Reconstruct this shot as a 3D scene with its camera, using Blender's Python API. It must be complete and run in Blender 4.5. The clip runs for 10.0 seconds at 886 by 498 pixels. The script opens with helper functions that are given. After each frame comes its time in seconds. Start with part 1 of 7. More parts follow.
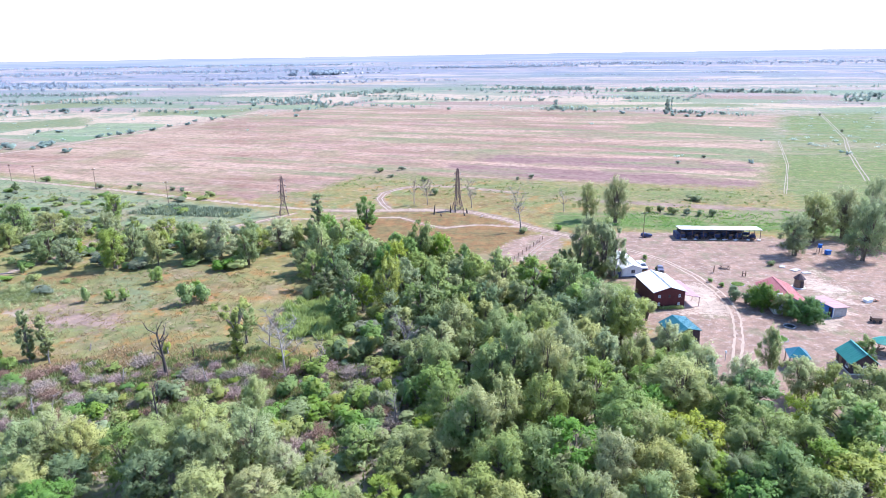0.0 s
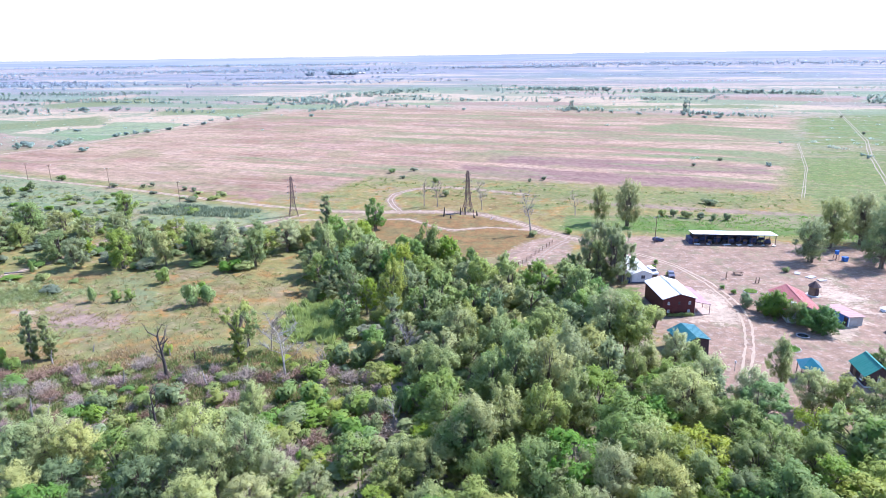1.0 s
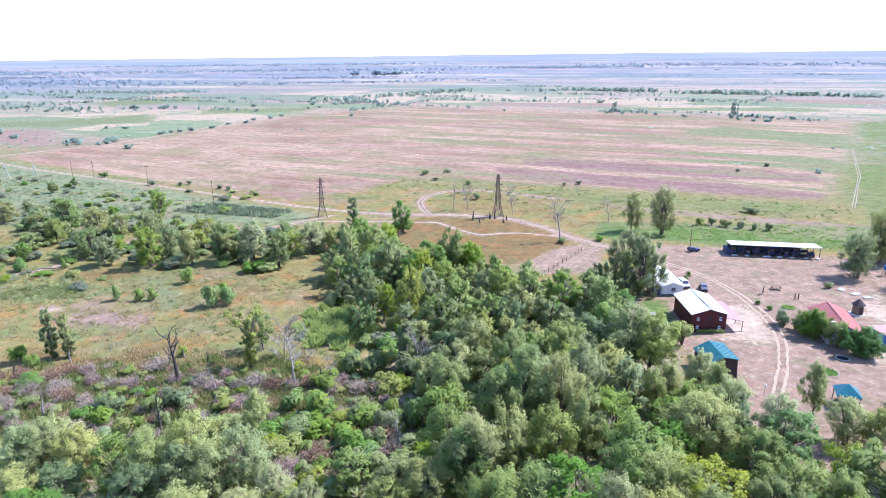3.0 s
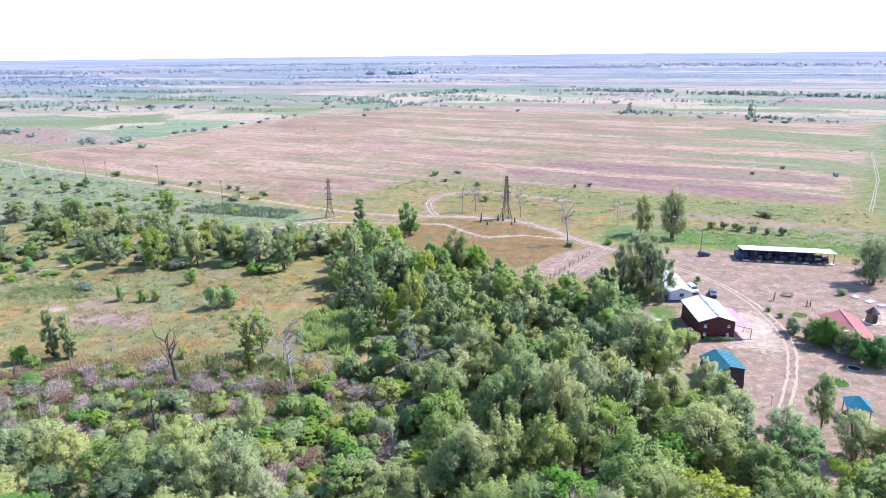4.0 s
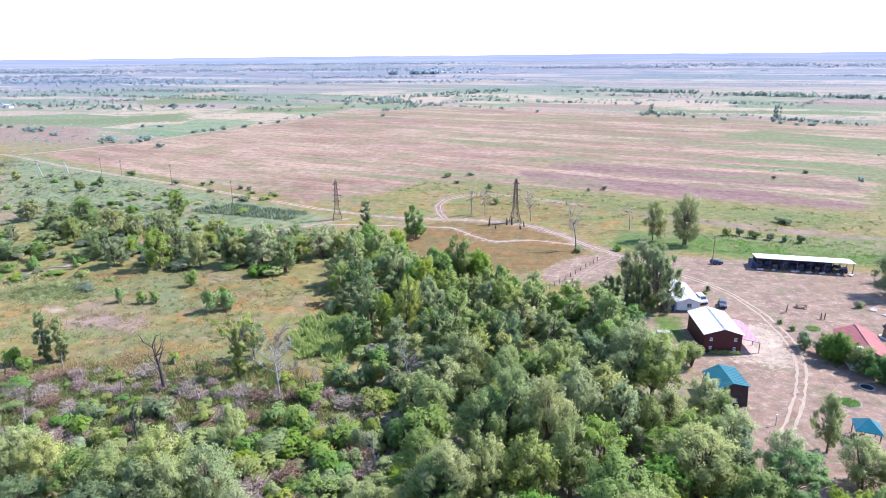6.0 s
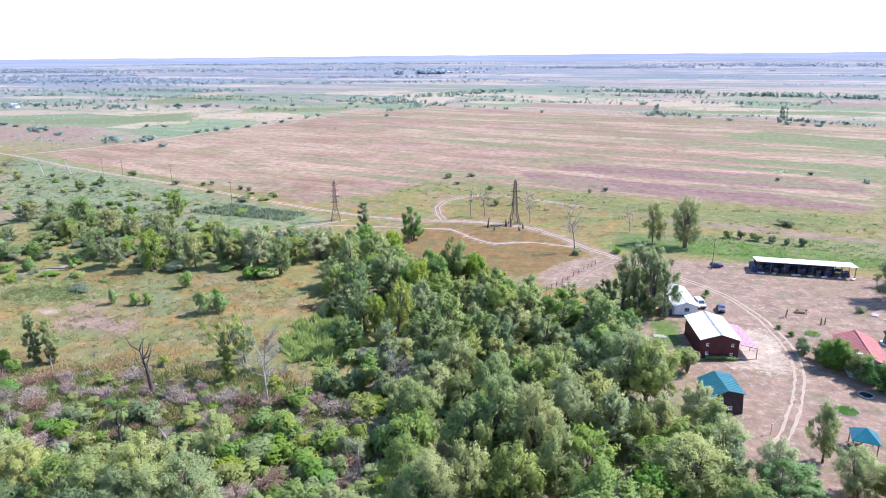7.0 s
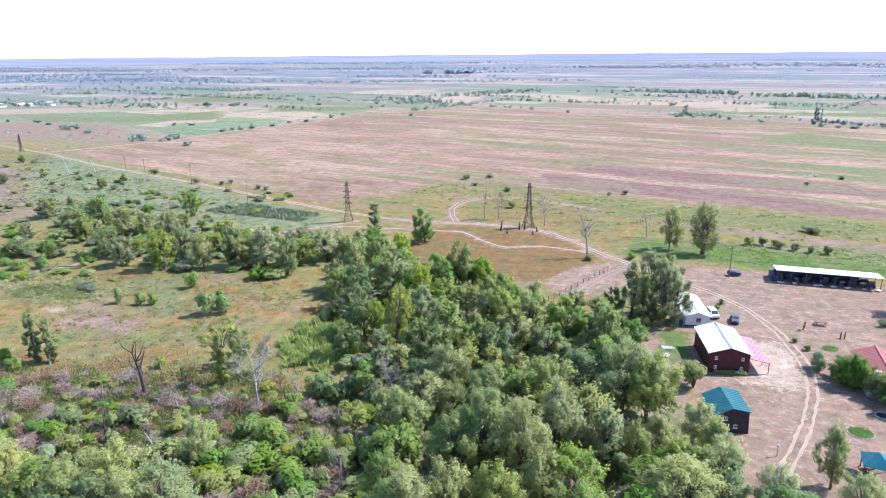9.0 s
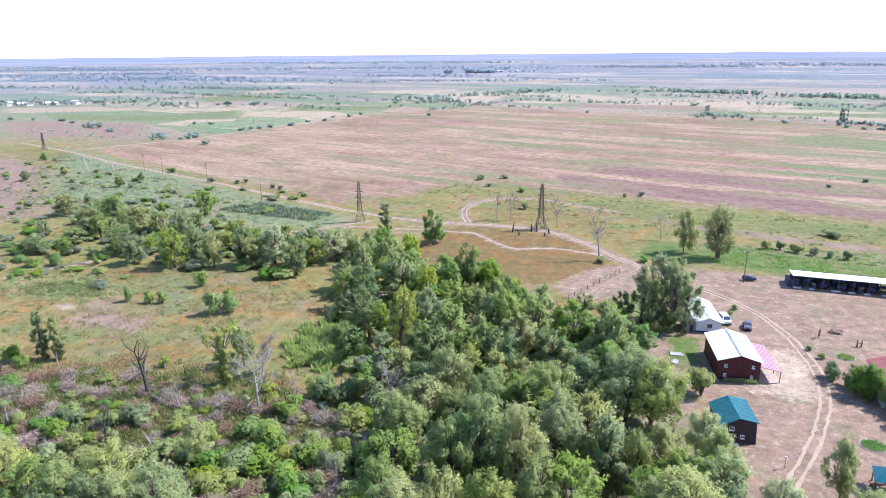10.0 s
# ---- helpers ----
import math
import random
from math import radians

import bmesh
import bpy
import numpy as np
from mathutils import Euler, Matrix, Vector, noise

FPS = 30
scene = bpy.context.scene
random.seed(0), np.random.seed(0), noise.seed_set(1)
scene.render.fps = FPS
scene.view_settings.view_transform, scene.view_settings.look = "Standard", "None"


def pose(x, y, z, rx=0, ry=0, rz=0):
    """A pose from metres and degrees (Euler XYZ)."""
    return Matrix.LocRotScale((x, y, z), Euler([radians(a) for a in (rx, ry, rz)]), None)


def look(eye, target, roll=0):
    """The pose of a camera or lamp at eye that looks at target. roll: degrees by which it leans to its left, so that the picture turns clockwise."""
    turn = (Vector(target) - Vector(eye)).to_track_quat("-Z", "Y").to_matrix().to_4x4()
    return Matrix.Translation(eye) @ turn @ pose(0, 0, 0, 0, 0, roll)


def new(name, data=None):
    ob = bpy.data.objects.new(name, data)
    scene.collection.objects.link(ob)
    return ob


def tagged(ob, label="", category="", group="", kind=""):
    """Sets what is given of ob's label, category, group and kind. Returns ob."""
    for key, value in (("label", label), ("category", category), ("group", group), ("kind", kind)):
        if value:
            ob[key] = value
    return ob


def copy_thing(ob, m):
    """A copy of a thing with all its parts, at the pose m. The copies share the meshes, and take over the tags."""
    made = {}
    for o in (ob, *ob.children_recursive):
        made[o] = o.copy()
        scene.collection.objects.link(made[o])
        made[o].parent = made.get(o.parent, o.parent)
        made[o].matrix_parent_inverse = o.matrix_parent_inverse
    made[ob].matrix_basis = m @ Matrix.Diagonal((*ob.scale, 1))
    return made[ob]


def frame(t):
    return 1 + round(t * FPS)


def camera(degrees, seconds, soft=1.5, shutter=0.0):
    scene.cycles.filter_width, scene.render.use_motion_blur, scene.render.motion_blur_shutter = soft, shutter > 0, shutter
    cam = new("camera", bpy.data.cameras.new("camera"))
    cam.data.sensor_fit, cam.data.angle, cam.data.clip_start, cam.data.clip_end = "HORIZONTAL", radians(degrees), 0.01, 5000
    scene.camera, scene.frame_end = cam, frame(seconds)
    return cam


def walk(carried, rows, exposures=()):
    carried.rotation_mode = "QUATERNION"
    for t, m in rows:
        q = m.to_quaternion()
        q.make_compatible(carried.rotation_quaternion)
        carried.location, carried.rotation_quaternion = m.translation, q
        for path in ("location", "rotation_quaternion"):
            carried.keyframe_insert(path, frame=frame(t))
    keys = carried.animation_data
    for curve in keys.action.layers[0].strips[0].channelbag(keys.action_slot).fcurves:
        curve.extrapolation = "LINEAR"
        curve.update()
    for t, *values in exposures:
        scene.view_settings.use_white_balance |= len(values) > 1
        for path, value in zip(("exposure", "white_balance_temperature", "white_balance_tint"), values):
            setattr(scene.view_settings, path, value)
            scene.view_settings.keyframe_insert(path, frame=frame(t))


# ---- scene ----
cam = camera(69.3, 10.0, soft=0.9)
PATH = [
    (0, (1.054, 1.717, 54.994), (1.004, 11.279, 52.068), -0.88),
    (0.5, (2.224, 2.671, 55.138), (2.049, 12.232, 52.213), -0.84),
    (1, (3.391, 3.641, 55.273), (3.091, 13.199, 52.349), -0.80),
    (1.5, (4.555, 4.625, 55.398), (4.115, 14.178, 52.475), -0.76),
    (2, (5.717, 5.621, 55.515), (5.113, 15.166, 52.593), -0.73),
    (2.5, (6.879, 6.628, 55.624), (6.084, 16.159, 52.702), -0.70),
    (4, (10.366, 9.698, 55.906), (9.186, 19.189, 52.986), -0.62),
    (4.5, (11.532, 10.731, 55.987), (10.247, 20.209, 53.067), -0.60),
    (5, (12.701, 11.768, 56.062), (11.321, 21.232, 53.142), -0.58),
    (5.5, (13.874, 12.805, 56.132), (12.410, 22.257, 53.212), -0.56),
    (7, (17.425, 15.907, 56.313), (15.800, 25.331, 53.391), -0.52),
    (7.5, (18.622, 16.931, 56.366), (16.936, 26.345, 53.443), -0.51),
    (8, (19.827, 17.949, 56.416), (18.051, 27.346, 53.492), -0.50),
    (8.5, (21.041, 18.958, 56.464), (19.160, 28.333, 53.537), -0.50),
    (9, (22.264, 19.956, 56.509), (20.204, 29.293, 53.580), -0.50),
    (9.5, (23.498, 20.942, 56.553), (21.294, 30.245, 53.621), -0.50),
    (10, (24.743, 21.915, 56.595), (22.384, 31.179, 53.661), -0.50),
]
walk(cam, [(t, look(eye, target, roll)) for t, eye, target, roll in PATH], [(0.0, 1.255, 5460.0, 19.0), (10.0, 1.045, 5750.0, 15.0)])

# ---------- light ----------
SUN_TURN, SUN_RISE = 25.0, 48.0
away = Vector((math.cos(radians(SUN_TURN)) * math.cos(radians(SUN_RISE)),
               math.sin(radians(SUN_TURN)) * math.cos(radians(SUN_RISE)), math.sin(radians(SUN_RISE))))
world = bpy.data.worlds.new("summer_sky")
scene.world = world
world.use_nodes = True
sky = world.node_tree.nodes.new("ShaderNodeTexSky")
sky.sky_type, sky.sun_disc = "NISHITA", False
sky.sun_elevation, sky.sun_rotation = radians(SUN_RISE), radians(90 - SUN_TURN)
sky.air_density, sky.dust_density, sky.ozone_density = 1.0, 0.2, 2.0
world.node_tree.nodes["Background"].inputs[1].default_value = 0.15
world.node_tree.links.new(sky.outputs[0], world.node_tree.nodes["Background"].inputs[0])
lamp = new("sun", bpy.data.lights.new("sun", "SUN"))
lamp.data.energy, lamp.data.angle, lamp.data.color = 4.2, radians(0.53), (1.0, 0.95, 0.88)
lamp.matrix_world = look(away * 100, (0, 0, 0))

# ---------- node helpers ----------


def node(nt, kind, inputs=None):
    n = nt.nodes.new(kind)
    for k, v in (inputs or {}).items():
        if isinstance(v, bpy.types.NodeSocket):
            nt.links.new(v, n.inputs[k])
        else:
            n.inputs[k].default_value = v
    return n


def rgb(c):
    return (c[0], c[1], c[2], 1.0)


def mix(nt, fac, a, b, mode="MIX"):
    n = nt.nodes.new("ShaderNodeMix")
    n.data_type, n.blend_type = "RGBA", mode
    if isinstance(fac, bpy.types.NodeSocket):
        nt.links.new(fac, n.inputs[0])
    else:
        n.inputs[0].default_value = fac
    for i, v in ((6, a), (7, b)):
        if isinstance(v, bpy.types.NodeSocket):
            nt.links.new(v, n.inputs[i])
        else:
            n.inputs[i].default_value = rgb(v)
    return n.outputs[2]


def grain(nt, scale, detail=4.0, vec=None, rough=0.55):
    n = node(nt, "ShaderNodeTexNoise", {"Scale": scale, "Detail": detail, "Roughness": rough})
    if vec is not None:
        nt.links.new(vec, n.inputs["Vector"])
    return n.outputs["Fac"]


def span(nt, value, lo, hi, out_lo=0.0, out_hi=1.0):
    n = node(nt, "ShaderNodeMapRange", {"Value": value, "From Min": lo, "From Max": hi, "To Min": out_lo, "To Max": out_hi})
    return n.outputs["Result"]


def calc(nt, op, a, b=0.0):
    n = nt.nodes.new("ShaderNodeMath")
    n.operation = op
    for i, v in ((0, a), (1, b)):
        if isinstance(v, bpy.types.NodeSocket):
            nt.links.new(v, n.inputs[i])
        else:
            n.inputs[i].default_value = v
    return n.outputs[0]


def blank(name, rough=0.8, metal=0.0, spec=0.3):
    m = bpy.data.materials.new(name)
    m.use_nodes = True
    nt = m.node_tree
    p = nt.nodes["Principled BSDF"]
    p.inputs["Roughness"].default_value = rough
    p.inputs["Metallic"].default_value = metal
    p.inputs["Specular IOR Level"].default_value = spec
    return m, nt, p


def surface(name, a, b, scale=2.0, rough=0.8, metal=0.0, bump=0.3, spec=0.3, dirt=None, fine=20.0):
    """Two colours mixed by a broad and a fine grain, a stain colour and a relief."""
    m, nt, p = blank(name, rough, metal, spec)
    co = node(nt, "ShaderNodeTexCoord").outputs["Object"]
    broad = grain(nt, scale, 5, co)
    small = grain(nt, fine, 3, co)
    c = mix(nt, span(nt, broad, 0.35, 0.65), a, b)
    c = mix(nt, span(nt, small, 0.3, 0.8, 0.0, 0.25), c, [x * 0.55 for x in a])
    if dirt:
        c = mix(nt, span(nt, grain(nt, scale * 0.6, 6, co, 0.7), 0.55, 0.75, 0.0, 0.6), c, dirt)
    one = node(nt, "ShaderNodeObjectInfo").outputs["Random"]
    c = mix(nt, span(nt, one, 0, 1, 0, 0.12), c, [x * 0.6 for x in b])
    nt.links.new(c, p.inputs["Base Color"])
    bp = node(nt, "ShaderNodeBump", {"Strength": bump, "Distance": 0.05, "Height": small})
    nt.links.new(bp.outputs[0], p.inputs["Normal"])
    return m


def leaf(name, dark, light, tip, lucid=0.28):
    """Foliage: colour by leaf, by spray and by plant; some light passes through."""
    m, nt, p = blank(name, 0.6, 0.0, 0.25)
    co = node(nt, "ShaderNodeTexCoord").outputs["Object"]
    isl = node(nt, "ShaderNodeNewGeometry").outputs["Random Per Island"]
    one = node(nt, "ShaderNodeObjectInfo").outputs["Random"]
    c = mix(nt, span(nt, grain(nt, 0.45, 3, co), 0.35, 0.65), dark, light)
    c = mix(nt, span(nt, isl, 0.5, 1.0, 0.0, 0.3), c, tip)
    c = mix(nt, span(nt, one, 0.0, 1.0, 0.0, 0.4), c, [x * 0.68 for x in dark])
    hue = node(nt, "ShaderNodeHueSaturation", {"Hue": span(nt, one, 0, 1, 0.465, 0.518), "Saturation": calc(nt, "ADD", span(nt, isl, 0, 1, -0.08, 0.08), span(nt, grain(nt, 7.3, 0, node(nt, "ShaderNodeObjectInfo").outputs["Location"]), 0.3, 0.7, 0.84, 1.14)), "Value": 1.0, "Color": c}).outputs[0]
    nt.links.new(hue, p.inputs["Base Color"])
    tr = node(nt, "ShaderNodeBsdfTranslucent", {"Color": hue})
    sh = node(nt, "ShaderNodeMixShader", {0: lucid, 1: p.outputs[0], 2: tr.outputs[0]})
    nt.links.new(sh.outputs[0], nt.nodes["Material Output"].inputs["Surface"])
    return m


# ---------- materials ----------
LEAF_W = leaf("willow_leaf", (0.29, 0.355, 0.12), (0.43, 0.5, 0.18), (0.56, 0.61, 0.265), 0.5)
LEAF_V = leaf("pale_willow_leaf", (0.38, 0.44, 0.175), (0.51, 0.57, 0.24), (0.61, 0.66, 0.31), 0.5)
LEAF_R = leaf("rusty_leaf", (0.36, 0.25, 0.16), (0.44, 0.32, 0.21), (0.52, 0.4, 0.28), 0.45)
LEAF_O = leaf("olive_leaf", (0.25, 0.3, 0.12), (0.37, 0.43, 0.185), (0.5, 0.55, 0.28), 0.5)
LEAF_P = leaf("poplar_leaf", (0.2, 0.27, 0.1), (0.32, 0.4, 0.15), (0.46, 0.53, 0.22), 0.5)
LEAF_M = leaf("meadow_leaf", (0.35, 0.42, 0.18), (0.46, 0.53, 0.24), (0.55, 0.61, 0.31), 0.5)
LEAF_G = leaf("green_leaf", (0.2, 0.33, 0.07), (0.3, 0.44, 0.1), (0.43, 0.55, 0.17), 0.5)
LEAF_D = leaf("garden_leaf", (0.12, 0.24, 0.05), (0.2, 0.34, 0.075), (0.3, 0.43, 0.11), 0.5)
LEAF_L = leaf("lime_leaf", (0.25, 0.335, 0.065), (0.34, 0.435, 0.09), (0.47, 0.55, 0.17), 0.45)
LEAF_S = leaf("sage_leaf", (0.2, 0.235, 0.13), (0.29, 0.32, 0.19), (0.38, 0.4, 0.28), 0.4)
# foliage of the distance: pale blue haze is painted into these two leaf colours
LEAF_HAZED = leaf("hazed_leaf", (0.32, 0.41, 0.34), (0.4, 0.49, 0.41), (0.48, 0.56, 0.48), 0.5)
LEAF_HAZE_BLUE = leaf("haze_blue_leaf", (0.37, 0.43, 0.5), (0.43, 0.5, 0.57), (0.5, 0.56, 0.62), 0.45)
HERB_LEAF = leaf("tall_herb_leaf", (0.27, 0.4, 0.11), (0.35, 0.48, 0.15), (0.44, 0.55, 0.22), 0.5)
GRASS_G = leaf("herb_blade", (0.21, 0.25, 0.07), (0.3, 0.33, 0.11), (0.4, 0.41, 0.17), 0.5)
GRASS_D = leaf("dry_blade", (0.32, 0.25, 0.1), (0.44, 0.36, 0.17), (0.55, 0.46, 0.27), 0.4)
TWIG = surface("dead_twig", (0.4, 0.32, 0.25), (0.31, 0.25, 0.195), 1.5, 0.9)
MAUVE_TWIG = surface("mauve_twig", (0.43, 0.31, 0.26), (0.34, 0.245, 0.2), 1.5, 0.9)
RUST_TWIG = surface("rusty_twig", (0.33, 0.21, 0.14), (0.26, 0.165, 0.11), 1.5, 0.9)
BARK = surface("bark", (0.13, 0.1, 0.075), (0.2, 0.16, 0.12), 3.0, 0.95, bump=0.8)
DEADWOOD = surface("bleached_wood", (0.34, 0.3, 0.27), (0.2, 0.16, 0.14), 2.0, 0.9, bump=0.7)
SILVERWOOD = surface("silver_deadwood", (0.42, 0.37, 0.33), (0.29, 0.25, 0.22), 2.0, 0.9, bump=0.7)
CHARRED = surface("charred_wood", (0.05, 0.04, 0.038), (0.1, 0.08, 0.07), 2.0, 0.9, bump=0.7)
DUST = surface("pale_dust", (0.44, 0.335, 0.24), (0.35, 0.265, 0.19), 0.35, 0.95, dirt=(0.38, 0.31, 0.24), fine=3.0)
DULL = surface("dull_dirt", (0.43, 0.35, 0.27), (0.35, 0.28, 0.21), 0.35, 0.95, dirt=(0.22, 0.21, 0.12), fine=3.0)
FAINT = surface("overgrown_dirt", (0.33, 0.26, 0.2), (0.26, 0.215, 0.155), 0.35, 0.95, dirt=(0.21, 0.2, 0.12), fine=3.0)
CLAY = surface("packed_clay", (0.5, 0.39, 0.31), (0.4, 0.3, 0.25), 0.3, 0.95, dirt=(0.3, 0.24, 0.18), fine=3.0)
STEEL = surface("rusty_steel", (0.14, 0.09, 0.085), (0.2, 0.13, 0.12), 2.0, 0.7, 0.3)
RED_WALL = surface("oxblood_siding", (0.075, 0.017, 0.018), (0.095, 0.022, 0.022), 1.5, 0.65, dirt=(0.1, 0.03, 0.03))
WHITE_ROOF = surface("white_sheet_roof", (0.84, 0.82, 0.77), (0.76, 0.74, 0.7), 0.8, 0.7, 0.0, dirt=(0.55, 0.54, 0.5))
PINK_ROOF = surface("faded_pink_sheet", (0.42, 0.245, 0.265), (0.37, 0.21, 0.225), 0.8, 0.5, dirt=(0.42, 0.22, 0.22))
TEAL_ROOF = surface("teal_sheet_roof", (0.018, 0.11, 0.12), (0.026, 0.135, 0.145), 0.8, 0.28, dirt=(0.08, 0.2, 0.2))
GREEN_ROOF = surface("sea_green_roof", (0.04, 0.22, 0.16), (0.055, 0.26, 0.19), 0.8, 0.4, dirt=(0.1, 0.22, 0.18))
RED_ROOF = surface("brick_red_roof", (0.37, 0.115, 0.095), (0.42, 0.15, 0.125), 0.8, 0.5, dirt=(0.4, 0.15, 0.12))
BLUSH_ROOF = surface("blush_sheet_roof", (0.42, 0.25, 0.22), (0.36, 0.21, 0.19), 0.8, 0.6, dirt=(0.45, 0.3, 0.26))
DARK_WALL = surface("tarred_boards", (0.045, 0.03, 0.035), (0.07, 0.045, 0.045), 1.5, 0.75)
WHITE_WALL = surface("whitewash", (0.78, 0.77, 0.75), (0.7, 0.69, 0.67), 1.2, 0.9, dirt=(0.55, 0.5, 0.45))
GREY_WALL = surface("grey_boards", (0.42, 0.4, 0.38), (0.32, 0.3, 0.29), 1.5, 0.9)
BLUE_PAINT = surface("blue_paint", (0.03, 0.12, 0.42), (0.04, 0.15, 0.48), 1.5, 0.5)
CYAN_ROOF = surface("turquoise_roof", (0.018, 0.13, 0.17), (0.026, 0.16, 0.2), 1.0, 0.28, dirt=(0.08, 0.28, 0.32))
GREY_ROOF = surface("slate_grey_roof", (0.14, 0.14, 0.15), (0.2, 0.2, 0.2), 1.0, 0.7)
TIMBER = surface("weathered_timber", (0.16, 0.1, 0.07), (0.22, 0.15, 0.1), 2.0, 0.85)
CONCRETE = surface("pale_concrete", (0.62, 0.6, 0.57), (0.5, 0.48, 0.46), 1.0, 0.9, dirt=(0.4, 0.37, 0.34))
CAR_WHITE = surface("white_car_paint", (0.75, 0.75, 0.75), (0.7, 0.7, 0.7), 1.0, 0.3, spec=0.5, bump=0.0)
CAR_SILVER = surface("silver_car_paint", (0.16, 0.15, 0.18), (0.13, 0.12, 0.15), 1.0, 0.3, 0.4, spec=0.5, bump=0.0)
RUBBER = surface("tyre_rubber", (0.03, 0.03, 0.03), (0.045, 0.045, 0.045), 2.0, 0.8)
NAVY = surface("navy_metal", (0.03, 0.04, 0.1), (0.05, 0.06, 0.14), 1.0, 0.6)
IRON = surface("dark_machine_iron", (0.06, 0.06, 0.09), (0.11, 0.1, 0.13), 1.5, 0.7, 0.2, dirt=(0.2, 0.14, 0.1))
ORANGE = surface("orange_plastic", (0.75, 0.2, 0.06), (0.65, 0.16, 0.05), 1.0, 0.5)
WATER = surface("dark_pool_water", (0.03, 0.035, 0.05), (0.04, 0.045, 0.06), 0.5, 0.08, spec=0.5, bump=0.02)
GLASS = surface("window_glass", (0.05, 0.06, 0.08), (0.07, 0.08, 0.1), 0.5, 0.1, spec=0.6, bump=0.0)
WHITE_TRIM = surface("white_trim", (0.8, 0.8, 0.8), (0.74, 0.74, 0.73), 2.0, 0.5)

# ---------- mesh helpers ----------


def put_mesh(name, verts, faces, material, smooth=False):
    me = bpy.data.meshes.new(name)
    me.from_pydata([tuple(v) for v in verts] if not isinstance(verts, np.ndarray) else verts.tolist(), [],
                   faces if not isinstance(faces, np.ndarray) else faces.tolist())
    me.materials.append(material)
    if smooth:
        me.polygons.foreach_set("use_smooth", [True] * len(me.polygons))
    me.update()
    return me


def part(name, shape, material, parent, label="", smooth=False, at=None):
    ob = new(name, put_mesh(name, shape[0], shape[1], material, smooth))
    ob.parent = parent
    if at is not None:
        ob.matrix_basis = at
    return tagged(ob, label)


def thing(name, m, label, category, group=""):
    ob = new(name)
    ob.empty_display_size = 0.3
    ob.matrix_basis = m
    return tagged(ob, label, category, group)


def join(*shapes):
    verts, faces = [], []
    for v, f in shapes:
        k = len(verts)
        verts += [tuple(p) for p in v]
        faces += [tuple(i + k for i in q) for q in f]
    return verts, faces


def box(x0, x1, y0, y1, z0, z1, bevel=0.0):
    b = bevel
    if not b:
        v = [(x0, y0, z0), (x1, y0, z0), (x1, y1, z0), (x0, y1, z0), (x0, y0, z1), (x1, y0, z1), (x1, y1, z1), (x0, y1, z1)]
        return v, [(3, 2, 1, 0), (4, 5, 6, 7), (0, 1, 5, 4), (1, 2, 6, 5), (2, 3, 7, 6), (3, 0, 4, 7)]
    return prism([(x0 + b, y0), (x1 - b, y0), (x1, y0 + b), (x1, y1 - b), (x1 - b, y1), (x0 + b, y1), (x0, y1 - b), (x0, y0 + b)], z0, z1)


def prism(outline, z0, z1, scale=1.0):
    n = len(outline)
    cx, cy = sum(p[0] for p in outline) / n, sum(p[1] for p in outline) / n
    v = [(x, y, z0) for x, y in outline] + [(cx + (x - cx) * scale, cy + (y - cy) * scale, z1) for x, y in outline]
    f = [tuple(range(n - 1, -1, -1)), tuple(range(n, 2 * n))] + [(i, (i + 1) % n, n + (i + 1) % n, n + i) for i in range(n)]
    return v, f


def ring(r, n, squash=1.0, cx=0.0, cy=0.0):
    return [(cx + r * math.cos(2 * math.pi * i / n), cy + r * squash * math.sin(2 * math.pi * i / n)) for i in range(n)]


def moved(shape, m):
    return [tuple(m @ Vector(p)) for p in shape[0]], shape[1]


def beam(a, b, w):
    """A square bar from a to b."""
    a, b = Vector(a), Vector(b)
    d = (b - a).normalized()
    s = d.cross(Vector((0, 0, 1)) if abs(d.z) < 0.95 else Vector((1, 0, 0))).normalized() * w / 2
    u = d.cross(s).normalized() * w / 2
    v = [a - s - u, a + s - u, a + s + u, a - s + u, b - s - u, b + s - u, b + s + u, b - s + u]
    return v, [(3, 2, 1, 0), (4, 5, 6, 7), (0, 1, 5, 4), (1, 2, 6, 5), (2, 3, 7, 6), (3, 0, 4, 7)]


def tube(points, radii, sides=6):
    """A tapered limb along points."""
    pts = [Vector(p) for p in points]
    verts, faces = [], []
    for i, p in enumerate(pts):
        d = (pts[min(i + 1, len(pts) - 1)] - pts[max(i - 1, 0)]).normalized()
        s = d.cross(Vector((0.3, 1, 0.1))).normalized()
        u = d.cross(s).normalized()
        for k in range(sides):
            a = 2 * math.pi * k / sides
            verts.append(p + (s * math.cos(a) + u * math.sin(a)) * radii[i])
    for i in range(len(pts) - 1):
        for k in range(sides):
            a, b = i * sides + k, i * sides + (k + 1) % sides
            faces.append((a, b, b + sides, a + sides))
    faces.append(tuple(range((len(pts) - 1) * sides, len(pts) * sides)))
    return verts, faces


def graft(main, limbs):
    """One mesh of a trunk and its limbs, each limb grown on to the nearest corner of what is there."""
    verts, faces = [tuple(p) for p in main[0]], list(main[1])
    stock = np.array(verts)
    for v, f in limbs:
        near = int(((stock - np.array(v[0])) ** 2).sum(1).argmin())
        k = len(verts) - 1
        verts += [tuple(p) for p in v[1:]]
        faces += [tuple(near if i == 0 else i + k for i in q) for q in f]
    return verts, faces


def slab(quad, thick):
    """A plate under four corner points."""
    low = [(x, y, z - thick) for x, y, z in quad]
    return list(quad) + low, [(0, 1, 2, 3), (7, 6, 5, 4), (0, 4, 5, 1), (1, 5, 6, 2), (2, 6, 7, 3), (3, 7, 4, 0)]


